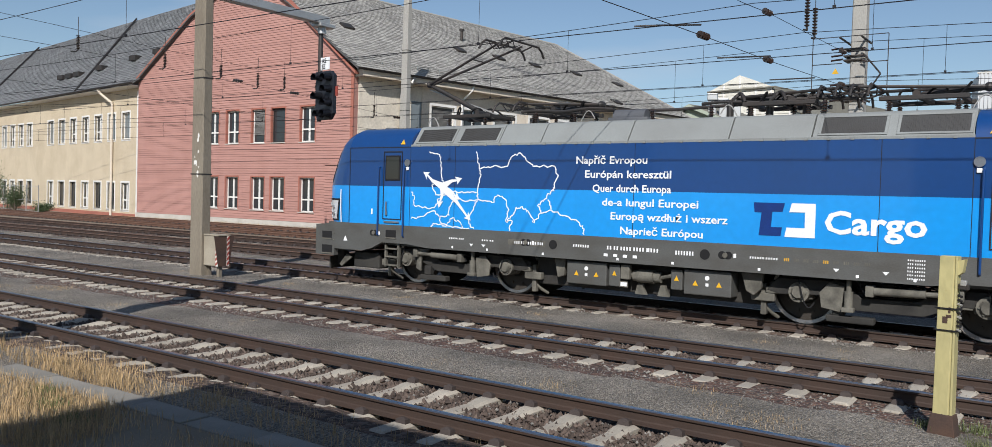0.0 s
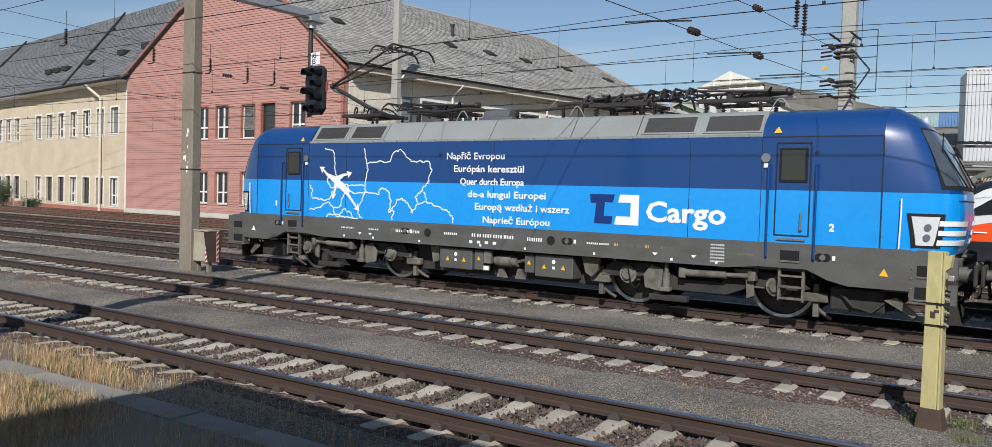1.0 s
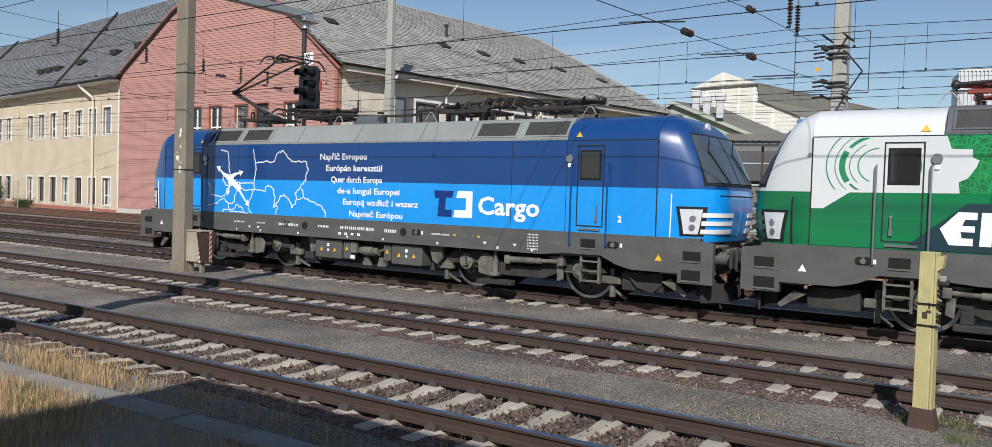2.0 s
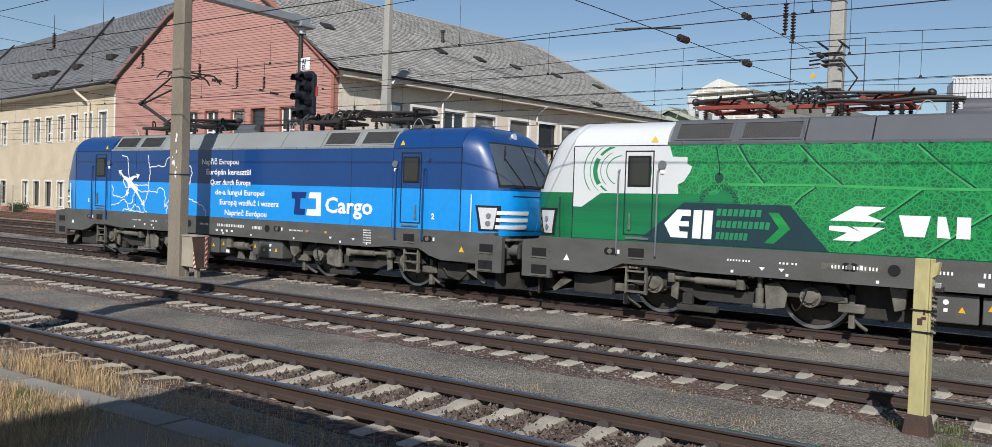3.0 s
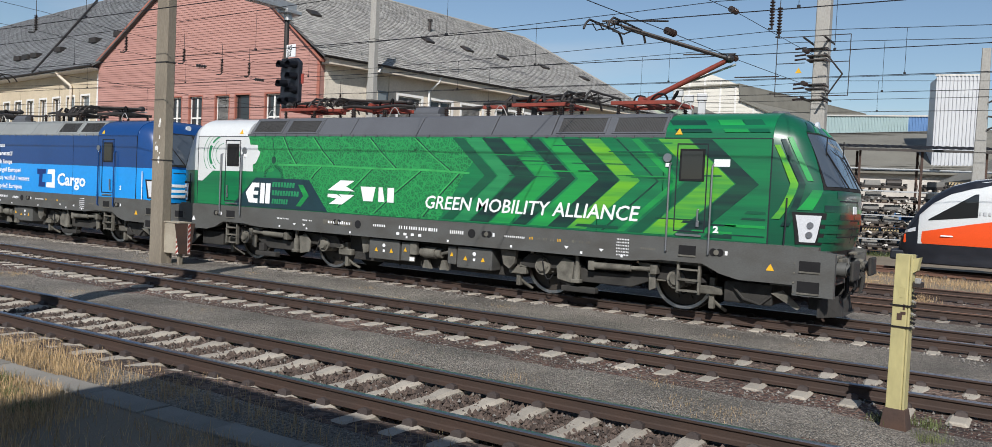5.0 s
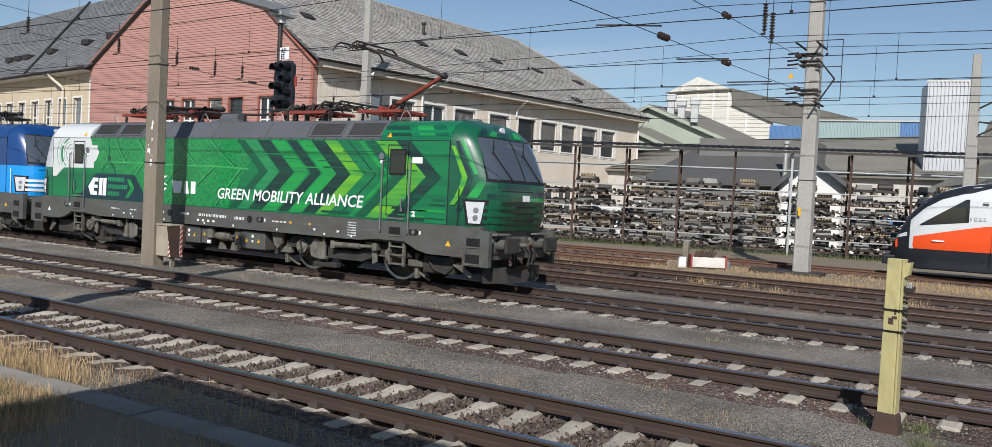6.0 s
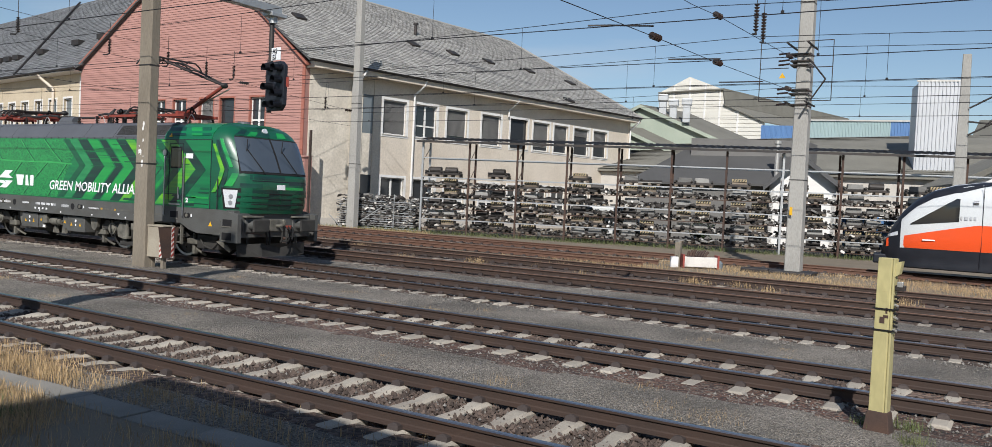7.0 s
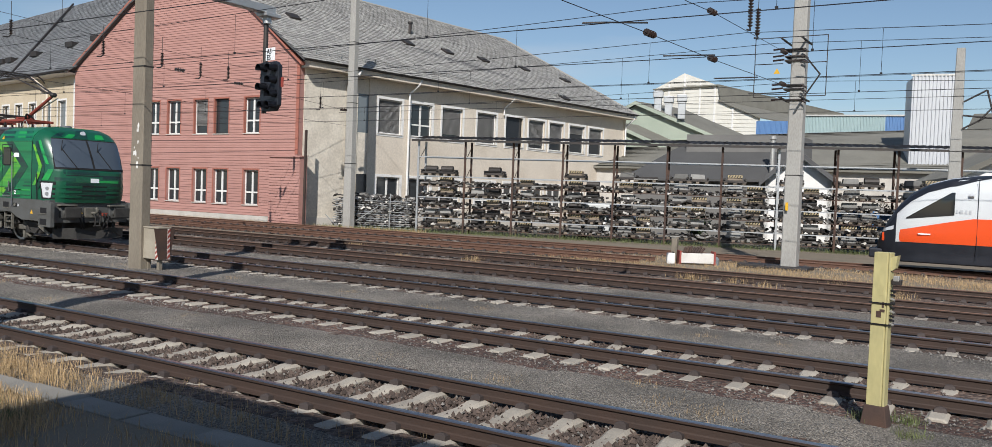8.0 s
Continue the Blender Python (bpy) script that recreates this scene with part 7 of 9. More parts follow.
def yellow_post():
    root = thing("cable_post", "faded yellow plastic cable post with a brown foot", "post", at=pose(-1.24, 9.98, -0.2, 0, 0, -8))
    bm = B()
    outline = [(-0.088, -0.07), (0.053, -0.07), (0.062, -0.055), (0.068, -0.07), (0.088, -0.07), (0.088, 0.07), (-0.088, 0.07)]
    loft(bm, [[(x * k, y * k, z) for x, y in outline] for z, k in ((0.20, 1.06), (1.0, 1.02), (1.90, 0.97), (1.905, 0.94))])
    part("shaft", bm, YELLOW_POST, root, bevel=0.006)
    bm = B()
    loft(bm, [[(x * k, y * k, z) for x, y in ((-1, -0.8), (1, -0.8), (1, 0.8), (-1, 0.8))] for z, k in ((-0.05, 0.14), (0.03, 0.135), (0.20, 0.112), (0.24, 0.104))])
    part("foot", bm, RUST, root, "rusty brown steel foot", bevel=0.008)
    for z in (1.12, 1.35):
        bm = B()
        box(bm, -0.112, 0.112, -0.085, 0.085, z, z + 0.014)
        part("cable_tie", bm, BLACK, root)
    bm = B()
    slab_of(bm, [(0.08, -0.05, 1.86), (0.15, -0.05, 1.88), (0.13, -0.05, 1.74), (0.08, -0.05, 1.70)], (0, 0.10, 0))
    part("cap", bm, YELLOW_POST, root)
    bm = B()
    box(bm, 0.09, 0.19, -0.04, 0.03, 1.56, 1.62, 0.008)
    part("terminal", bm, DARK_METAL, root)
    bm = B()
    box(bm, 0.11, 0.17, -0.045, 0.0, 1.60, 1.66, 0.008)
    part("terminal_cap", bm, ZINC, root)
    for i in range(9):
        bm = B()
        rod(bm, (0.09, -0.02, 1.14 + 0.045 * i), (0.135, -0.03, 1.125 + 0.045 * i), 0.013, seg=6)
        part("terminal_screw", bm, BLACK if i % 3 else ZINC, root)
    bm = B()
    for a in ((-0.03, 0.03, 1.44, 1.446), (-0.03, 0.03, 1.544, 1.55), (-0.03, -0.026, 1.446, 1.544), (0.026, 0.03, 1.446, 1.544)):
        box(bm, a[0], a[1], -0.0715, -0.066, a[2], a[3])
    part("embossed_frame", bm, YELLOW_POST, root)
    for k, (x, z, w, h) in enumerate(((-0.035, 1.20, 0.05, 0.07), (0.0, 1.26, 0.05, 0.03), (0.02, 1.31, 0.02, 0.06))):
        bm = B()
        box(bm, x, x + w, -0.0745, -0.068, z, z + h)
        part("burn_mark", bm, RUST, root)


yellow_post()


# ---- overhead line ----
def wire_line(name, label, pts, r, extra=None):
    bm = B()
    pipe(bm, pts, r, 5)
    root = part(name, bm, COPPER)
    tagged(root, label, "overhead wire", group="overhead wires")
    return root


def catenary(y, zc, zm, seed):
    """A contact wire with its sagging messenger wire and droppers, over one track."""
    rng = random.Random(seed)
    x0, x1, span = -150.0, 40.0, 55.0
    root = thing("overhead_line", "contact wire hung on droppers from a sagging messenger wire", "overhead line", group="overhead wires", at=pose(0, y, 0))
    bm = B()
    pipe(bm, [(x0, 0, zc), (x1, 0, zc)], 0.011, 5)
    part("contact_wire", bm, COPPER, root)

    def zm_at(x):
        u = ((x + 7.3) % span) / span
        return zm - 0.55 * 4 * u * (1 - u) * (zm - zc > 0.8)
    bm = B()
    n = 76
    pipe(bm, [(x0 + (x1 - x0) * i / n, 0, zm_at(x0 + (x1 - x0) * i / n)) for i in range(n + 1)], 0.010, 5)
    part("messenger_wire", bm, COPPER, root)
    x = x0 + rng.uniform(0, 6)
    while x < x1:
        bm = B()
        rod(bm, (x, 0, zc), (x, 0, zm_at(x)), 0.006, seg=4)
        box(bm, x - 0.03, x + 0.03, -0.02, 0.02, zc, zc + 0.06)
        part("dropper", bm, COPPER, root)
        x += rng.choice((7.0, 8.5, 9.5))


for y, zc, zm, seed in ((T2, 6.0, 7.6, 1), (T3, 6.0, 7.55, 2), (T4, 6.0, 7.45, 3), (T5, 6.0, 7.45, 4), (30.0, 6.02, 7.8, 5), (T7, 5.95, 7.2, 6)):
    catenary(y, zc, zm, seed)
wire_line("feeder_wire", "dark feeder wire high over the yard", [(-150, 40, 7.0), (40, 40, 7.0)], 0.011)
wire_line("feeder_wire", "dark feeder wire high over the yard", [(-150, 40, 8.0), (40, 40, 8.0)], 0.011)


def insulator_on(bm, a, b, r=0.075, n=5):
    a, b = Vector(a), Vector(b)
    rod(bm, a, b, r * 0.4, seg=6)
    for k in range(n):
        p, q = a.lerp(b, (k + 0.2) / n), a.lerp(b, (k + 0.65) / n)
        rod(bm, p, q, r, r * 0.7, seg=10)


def headspan(x, rows, label, knobs, hangers):
    """Cross wires between two masts, with insulators in them and strings hung from them."""
    root = thing("cross_span", label, "overhead wire", group="overhead wires")
    for pts in rows:
        bm = B()
        pipe(bm, [(x, y, z) for y, z in pts], 0.009, 5)
        part("span_wire", bm, COPPER, root)
    for y, z in knobs:
        bm = B()
        insulator_on(bm, (x, y - 0.28, z), (x, y + 0.28, z + 0.02), 0.085, 4)
        part("insulator", bm, PORCELAIN, root, "dark ribbed insulator")
    for y, z, h in hangers:
        bm = B()
        insulator_on(bm, (x, y, z - 0.15), (x, y, z - h), 0.085, 9)
        s = part("insulator_string", bm, PORCELAIN, root, "hanging brown insulator string")
        bm = B()
        rod(bm, (x, y, z + 0.6), (x, y, z - 0.15), 0.012, seg=5)
        pipe(bm, [(x, y, z - h), (x + 0.05, y - 0.12, z - h - 0.1), (x, y - 0.3, z - h - 0.12)], 0.03, 6)
        part("clamp", bm, DARK_METAL, s)


headspan(-7.3, [[(3.0, 5.3), (13.7, 5.76), (17.95, 5.92), (22.6, 6.06), (31.1, 6.42), (32.3, 6.5)], [(3.0, 6.5), (20.3, 7.15), (22.4, 7.29), (30.9, 7.55), (32.3, 7.6)]],
         "dark cross-span wires with insulators ending at a mast", [(18.0, 5.92), (22.5, 6.06), (30.3, 6.40), (22.3, 7.28), (30.3, 7.52)], [(25.9, 8.55, 1.0), (26.75, 8.45, 1.0)])
headspan(-34.7, [[(2.0, 9.3), (18.0, 8.68), (22.3, 8.48), (30.0, 8.3), (38.2, 9.4)], [(2.0, 8.1), (18.4, 7.84), (24.7, 7.57), (29.9, 7.41), (38.2, 6.9)], [(2.0, 6.4), (20, 6.2), (38.2, 6.0)]],
         "dark cross-span wires in front of the red gable", [(26.4, 7.60), (30.0, 7.42), (38.0, 6.9)], [(18.4, 8.6, 0.75), (22.4, 8.45, 0.75), (25.4, 8.4, 0.75), (27.6, 8.3, 0.85), (29.3, 8.35, 0.75), (31.5, 8.3, 0.9), (36.0, 7.6, 0.8)])
# steady arms that hold the contact wires at the cross-span
for y in (T3, T4, T5, 30.0):
    bm = B()
    z0 = 6.02 if y < 20 else 6.08
    pipe(bm, [(-7.3, y + 0.9, z0 + 0.12), (-7.9, y - 0.1, z0 - 0.02), (-8.3, y - 0.35, z0 - 0.05)], 0.02, 6)
    tagged(part("steady_arm", bm, DARK_METAL), "dark steady arm at the contact wire", "overhead fitting", group="steady arms")


def mast_cage():
    """Thin guard frames and fittings round the pale mast."""
    root = thing("mast_guard", "thin steel guard frame with warning sign round the mast", "guard frame", at=pose(-7.35, 32.4, 0))
    for y in (-0.75,):
        for a, b in (((-1.32, 6.15), (-1.32, 8.3)), ((1.22, 6.15), (1.22, 8.3)), ((-1.32, 8.3), (1.22, 8.3)), ((-1.32, 6.15), (1.22, 6.15)), ((-1.32, 7.35), (-0.3, 7.35)), ((0.3, 7.35), (1.22, 7.35))):
            bm = B()
            rod(bm, (a[0], y, a[1]), (b[0], y, b[1]), 0.016, seg=6)
            part("frame_bar", bm, DARK_METAL, root)
    for z in (6.12, 8.25):
        for x in (-0.36, 0.36):
            bm = B()
            rod(bm, (x, -0.9, z), (x, 0.7, z), 0.04, seg=6)
            part("cross_bar", bm, DARK_METAL, root)
    for z in (6.05, 6.45, 6.6, 7.5, 7.65, 7.9):
        bm = B()
        box(bm, -0.36, 0.36, -0.32, 0.32, z, z + 0.06, 0.01)
        part("clamp_band", bm, DARK_METAL, root)
        bm = B()
        rod(bm, (-0.75, -0.42, z + 0.02), (-0.35, -0.42, z + 0.05), 0.035, seg=8)
        rod(bm, (0.3, -0.42, z), (0.5, -0.42, z - 0.1), 0.03, seg=8)
        part("insulator", bm, PORCELAIN, root)
    bm = B()
    pipe(bm, [(0.35, -0.45, 7.7), (0.95, -0.5, 6.95), (0.45, -0.45, 6.2)], 0.03, 6)
    part("strut", bm, DARK_METAL, root)
    bm = B()
    slab_of(bm, [(-0.62, -0.80, 6.98), (-0.38, -0.80, 6.98), (-0.50, -0.80, 7.18)], (0, 0.01, 0))
    part("warning_sign", bm, YELLOW, root, "yellow warning triangle")
    bm = B()
    slab_of(bm, [(-0.05, -0.43, 2.0), (0.05, -0.43, 2.0), (0.05, -0.43, 2.3), (-0.05, -0.43, 2.3)], (0, 0.01, 0))
    part("tag", bm, YELLOW, root)
    bm = B()
    box(bm, -1.5, 0.9, -0.7, 0.5, -0.24, -0.06, 0.05)
    box(bm, -1.6, -0.6, -0.9, -0.5, -0.2, -0.02, 0.04)
    part("foot_slab", bm, DARK_METAL, root, "dark rubber slab at the mast's foot")


mast_cage()
bm = B()
for a, b in (((0, 7.1), (0.9, 7.6)), ((0.9, 7.6), (1.2, 6.4)), ((0, 6.5), (1.6, 6.3)), ((0.6, 6.2), (1.2, 6.9)), ((0, 5.9), (0.9, 6.4))):
    rod(bm, (-2.45 + a[0], 42.95, a[1]), (-2.45 + b[0], 42.95, b[1]), 0.04, seg=6)
tagged(part("bracket_arm", bm, DARK_METAL), "dark tubular bracket arm on a short mast", "overhead fitting")


# ---- storage rack ----
RACK_A, RACK_B = Vector((-30.63, 40.16, 0)), Vector((-5.5, 47.6, 0))
RACK_WAY = (RACK_B - RACK_A).normalized()
RACK_TURN = math.degrees(math.atan2(RACK_WAY.y, RACK_WAY.x))
BAY = 2.915
RACK = pose(RACK_A.x, RACK_A.y, -0.3, 0, 0, RACK_TURN)
LEVELS = (0.97, 2.20, 3.45, 4.59)
BAYS = 12


def storage_rack():
    root = thing("storage_rack", "long open steel rack with corrugated roof", "storage rack", at=RACK)
    for i in range(BAYS + 1):
        for y in (0.0, 1.25):
            bm = B()
            x = i * BAY
            box(bm, x - 0.055, x + 0.055, y - 0.05, y + 0.05, 0, 5.55)
            part("post", bm, RUST if i != 0 and i % 7 else GALV, root)
        bm = B()
        for k in range(4):
            z = 0.9 + 1.15 * k
            rod(bm, (i * BAY, 0.0, z), (i * BAY, 1.25, z + 0.9), 0.022, seg=5)
        part("brace", bm, RUST, root)
        if i < BAYS:
            for z in LEVELS:
                for y in (-0.06, 1.2):
                    bm = B()
                    box(bm, i * BAY + 0.06, (i + 1) * BAY - 0.06, y, y + 0.05, z - 0.03, z + 0.03)
                    part("beam", bm, GALV, root)
                if z < 4:
                    bm = B()
                    box(bm, i * BAY + 0.06, (i + 1) * BAY - 0.06, 0.0, 0.12, z - 0.62, z - 0.58)
                    part("shelf_bar", bm, RUST, root)
    bm = B()
    n = BAYS * 16
    rows = []
    for y, z in ((-0.45, 5.62), (1.7, 5.92)):
        rows.append([(-0.3 + (BAYS * BAY + 0.6) * i / n, y, z + 0.03 * (i % 2)) for i in range(n + 1)])
    a, b = [[bm.verts.new(p) for p in r] for r in rows]
    for i in range(n):
        bm.faces.new((a[i], a[i + 1], b[i + 1], b[i]))
    bmesh.ops.solidify(bm, geom=bm.faces[:], thickness=0.02)
    part("roof_sheet", bm, DARK_METAL, root, "dark corrugated roof sheet")
    bm = B()
    box(bm, -0.3, BAYS * BAY + 0.3, -0.40, -0.30, 5.48, 5.60)
    part("roof_beam", bm, DARK_METAL, root)


storage_rack()


def stored_unit(kind):
    """A greasy track part lying on two timbers, by kind with a hazard-striped or plain cover."""
    label = ("greasy steel track device with striped cover on timbers", "grey cast track device on timbers", "bundle of dark steel rods on timbers", "rounded track device under a dark cover")[kind]
    root = thing("stored_device", label, "machine part", group="devices on the rack")
    for x in (-0.48, 0.0, 0.48):
        bm = B()
        box(bm, x - 0.09, x + 0.09, -0.35, 0.55, 0.0, 0.10)
        part("timber", bm, TIMBER, root)
    if kind == 2:
        for k in range(9):
            bm = B()
            rod(bm, (-0.65 + 0.03 * k, -0.25 + 0.08 * k, 0.14 + 0.05 * (k % 3)), (0.66, -0.22 + 0.08 * k, 0.15 + 0.06 * (k % 3)), 0.035, seg=6)
            part("rod", bm, GREASE if k % 3 else PARTS_GREY, root)
        return root
    bm = B()
    box(bm, -0.62, 0.62, -0.22, 0.35, 0.10, 0.24, 0.02)
    part("base_frame", bm, GREASE, root)
    bm = B()
    if kind == 3:
        rod(bm, (-0.36, 0.05, 0.38), (0.36, 0.05, 0.38), 0.20, seg=12)
    else:
        slab_of(bm, [(-0.40, -0.20, 0.24), (0.40, -0.20, 0.24), (0.36, -0.20, 0.50), (-0.36, -0.20, 0.50)], (0, 0.5, 0))
    part("housing", bm, PARTS_GREY if kind == 1 else GREASE if kind == 3 else TIMBER, root, bevel=0.015)
    if kind == 0:
        bm = B()
        box(bm, -0.38, 0.38, -0.25, -0.21, 0.38, 0.52)
        cover = part("striped_cover", bm, HAZARD_YELLOW, root, "cover with slanted stripes")
        for i in range(5):
            bm = B()
            x = -0.34 + 0.14 * i
            slab_of(bm, [(x, -0.254, 0.39), (x + 0.06, -0.254, 0.39), (x + 0.12, -0.254, 0.51), (x + 0.06, -0.254, 0.51)], (0, 0.003, 0))
            part("stripe", bm, SIGNAL_BLACK, cover)
    for x in (-0.54, 0.54):
        bm = B()
        rod(bm, (x, -0.30, 0.30), (x, 0.30, 0.30), 0.06, seg=8)
        part("spindle", bm, GREASE, root)
    return root


def fill_rack():
    rng = random.Random(21)
    protos = [stored_unit(k) for k in range(4)]
    used = [False] * 4
    shelves = [(z - 0.56, 0.55) for z in LEVELS[:3]] + [(z + 0.055, 0.55) for z in LEVELS[:3]]
    for i in range(BAYS):
        for z, _ in shelves:
            top = z > 3.0
            for k in range(2 + (rng.random() < 0.55)):
                if top and i in (2,) or (top and rng.random() < 0.25) or (i in (0, 1) and 1.2 < z < 2.9 and rng.random() < 0.35) or rng.random() < 0.06:
                    continue
                kind = rng.choice((0, 0, 1, 1, 2, 3)) if not (top and i < 2) else 3
                x = i * BAY + 0.75 + k * (1.0 if rng.random() < 0.5 else 0.95) + rng.uniform(-0.06, 0.06)
                if x > (i + 1) * BAY - 0.6:
                    continue
                m = RACK @ pose(x, 0.42 + rng.uniform(-0.06, 0.06), z, 0, 0, rng.uniform(-4, 4))
                if not used[kind]:
                    protos[kind].matrix_world = m
                    used[kind] = True
                else:
                    copy_thing(protos[kind], m)


fill_rack()


def small_parts_heap():
    """Loose small castings packed between the larger parts on the rack and in heaps beside it."""
    rng = random.Random(8)
    for mat, name, n in ((GREASE, "dark_small_parts", 3200), (PARTS_GREY, "grey_small_parts", 1500), (HAZARD_WHITE, "pale_small_parts", 420)):
        verts, faces = [], []
        for _ in range(n):
            z = rng.choice([l + d for l in LEVELS[:3] for d in (-0.56, 0.06)][:5])
            x, y = rng.uniform(0.1, BAYS * BAY - 0.1), rng.uniform(0.0, 1.1)
            if rng.random() < 0.2:
                x, z = rng.uniform(-5.6, -0.3), rng.uniform(0.05, 2.0)
                y = rng.uniform(0.2, 1.4)
            c = Vector((x, y, z + rng.uniform(0, 0.28)))
            d = Vector((rng.uniform(0.03, 0.17), rng.uniform(0.03, 0.1), rng.uniform(0.015, 0.06)))
            r = Euler((rng.uniform(-0.4, 0.4), rng.uniform(-0.5, 0.5), rng.uniform(-1.5, 1.5))).to_matrix()
            k = len(verts)
            for sx in (-1, 1):
                for sy in (-1, 1):
                    for sz in (-1, 1):
                        verts.append(tuple(c + r @ Vector((d.x * sx, d.y * sy, d.z * sz))))
            faces += [tuple(k + q for q in f) for f in ((0, 1, 3, 2), (4, 6, 7, 5), (0, 4, 5, 1), (2, 3, 7, 6), (0, 2, 6, 4), (1, 5, 7, 3))]
        ob = new(name, mesh_of(name, verts, faces, mat))
        ob.matrix_world = RACK
        tagged(ob, "small greasy castings and clamps heaped on the rack", "machine parts", kind="stuff")


small_parts_heap()


def trestle_stack():
    root = thing("trestle_stack", "stack of folded grey steel trestles beside the rack", "trestles", at=RACK @ pose(-3.0, 0.3, 0))
    rng = random.Random(31)
    for i in range(14):
        z = 0.08 + 0.135 * i
        bm = B()
        for y in (0.0, 0.9):
            rod(bm, (-2.6 + rng.uniform(-0.1, 0.1), y, z), (2.5 + rng.uniform(-0.1, 0.1), y, z + rng.uniform(-0.02, 0.02)), 0.028, seg=6)
        n = 13
        for k in range(n):
            x = -2.5 + 5.0 * k / n
            rod(bm, (x, 0.0, z), (x + 0.2, 0.0, z + 0.13), 0.016, seg=5)
        part("trestle", bm, GALV if i % 3 else PARTS_GREY, root)
    for x in (-1.5, 1.2):
        bm = B()
        rod(bm, (x, -0.12, 0.0), (x, -0.12, 2.3), 0.03, seg=6)
        part("stake", bm, GALV, root)
    bm = B()
    rod(bm, (-1.6, -0.6, 0.05), (0.4, -0.1, 1.5), 0.03, seg=6)
    rod(bm, (-2.9, -0.5, 0.9), (-1.9, -0.7, 0.1), 0.03, seg=6)
    part("leaning_bar", bm, GALV, root)


trestle_stack()


# ---- railcar ----
def railcar():
    root = thing("railcar", "white and orange diesel railcar with black cab roof", "railcar", at=pose(-4.6, T7 + 0.1, 0))
    prof = [(0.0, 0.62, 0.98, 0.55), (0.12, 0.60, 1.30, 0.85), (0.35, 0.58, 1.82, 1.10), (0.70, 0.56, 2.40, 1.26), (1.15, 0.55, 2.86, 1.34), (1.70, 0.55, 3.20, 1.38), (2.40, 0.55, 3.42, 1.40), (3.20, 0.55, 3.52, 1.41), (4.2, 0.55, 3.55, 1.41), (30.0, 0.55, 3.55, 1.41)]

    def half(row, out):
        """Points of one cross-section from the bottom near side up over the roof."""
        x, zb, zt, w = row
        k = min(0.55, (zt - zb) * 0.3)
        w += out
        zt += out
        side = [(-w * 0.93, zb), (-w, zb + 0.25 * (zt - zb)), (-w, zt - k * 1.3), (-w * 0.95, zt - k * 0.75), (-w * 0.80, zt - k * 0.28), (-w * 0.5, zt - 0.03), (0, zt)]
        return [(x, y, z) for y, z in side] + [(x, -y, z) for y, z in reversed(side[:-1])]
    bm = B()
    loft(bm, [half(r, 0) for r in prof])
    shell = part("body_shell", bm, WHITE_CAB, root, "white rounded body shell with black nose", 40)
    shell.data.materials.append(SIGNAL_BLACK)
    for p in shell.data.polygons:
        if p.center.x < 0.75 or (p.center.x < 2.0 and p.normal.x < -0.35 and abs(p.normal.y) < 0.6):
            p.material_index = 1

    def band(name, mat, x0, x1, zlo, zhi, out, label=""):
        """A strip of the near side between two height lines given as functions of x."""
        bm = B()
        xs = [x0 + (x1 - x0) * i / 40 for i in range(41)]
        lo = []
        for x in xs:
            for ra, rb in zip(prof, prof[1:]):
                if x <= rb[0]:
                    t = (x - ra[0]) / (rb[0] - ra[0])
                    row = [a + (b - a) * t for a, b in zip(ra, rb)]
                    break
            pts = half(row, 0)[:7]

            def y_at(z):
                for p, q in zip(pts, pts[1:]):
                    if z <= q[2]:
                        u = max((z - p[2]) / max(q[2] - p[2], 1e-6), 0)
                        return p[1] + (q[1] - p[1]) * u
                return 0.0
            zs = [zlo(x) + (zhi(x) - zlo(x)) * k / 5 for k in range(6)]
            lo.append([bm.verts.new((x - out * 0.5, y_at(min(z, row[2])) - out, min(z, row[2]) + out * 0.6)) for z in zs])
        for a, b in zip(lo, lo[1:]):
            for k in range(5):
                bm.faces.new((a[k], b[k], b[k + 1], a[k + 1]))
        r = bmesh.ops.extrude_face_region(bm, geom=bm.faces[:])
        bmesh.ops.translate(bm, vec=(0, 0.006, 0), verts=[v for v in r["geom"] if isinstance(v, bmesh.types.BMVert)])
        bmesh.ops.recalc_face_normals(bm, faces=bm.faces[:])
        return part(name, bm, mat, root, label, 40)

    def top(x):
        for ra, rb in zip(prof, prof[1:]):
            if x <= rb[0]:
                return ra[2] + (rb[2] - ra[2]) * (x - ra[0]) / (rb[0] - ra[0])
    band("orange_band", ORANGE, 0.22, 29.9, lambda x: 1.0, lambda x: min(top(x) - 0.22, 1.25 + 0.68 * min(x / 3.1, 1)), 0.035, "orange lower band")
    band("skirt", SIGNAL_BLACK, 0.02, 29.9, lambda x: 0.30, lambda x: 0.99, 0.038, "black skirt")
    band("black_brow", SIGNAL_BLACK, 0.02, 4.0, lambda x: top(x) - 0.02 - (0.34 if x < 2.6 else 0.34 - 0.2 * (x - 2.6)) * min(1, 0.5 + x), lambda x: top(x) - 0.004, 0.012, "black cab roof and windscreen")
    band("cab_window", CAB_GLASS, 1.02, 2.58, lambda x: 1.86 + 0.12 * (x - 1.02), lambda x: min(1.90 + 0.66 * (x - 1.02), 2.86), 0.012, "dark slanted cab window")
    band("side_window", CAB_GLASS, 4.15, 5.6, lambda x: 1.75, lambda x: 2.85, 0.012, "dark passenger window")
    for k in range(8):
        band("side_window", CAB_GLASS, 6.6 + 2.4 * k, 8.5 + 2.4 * k, lambda x: 1.75, lambda x: 2.75, 0.012, "dark passenger window")
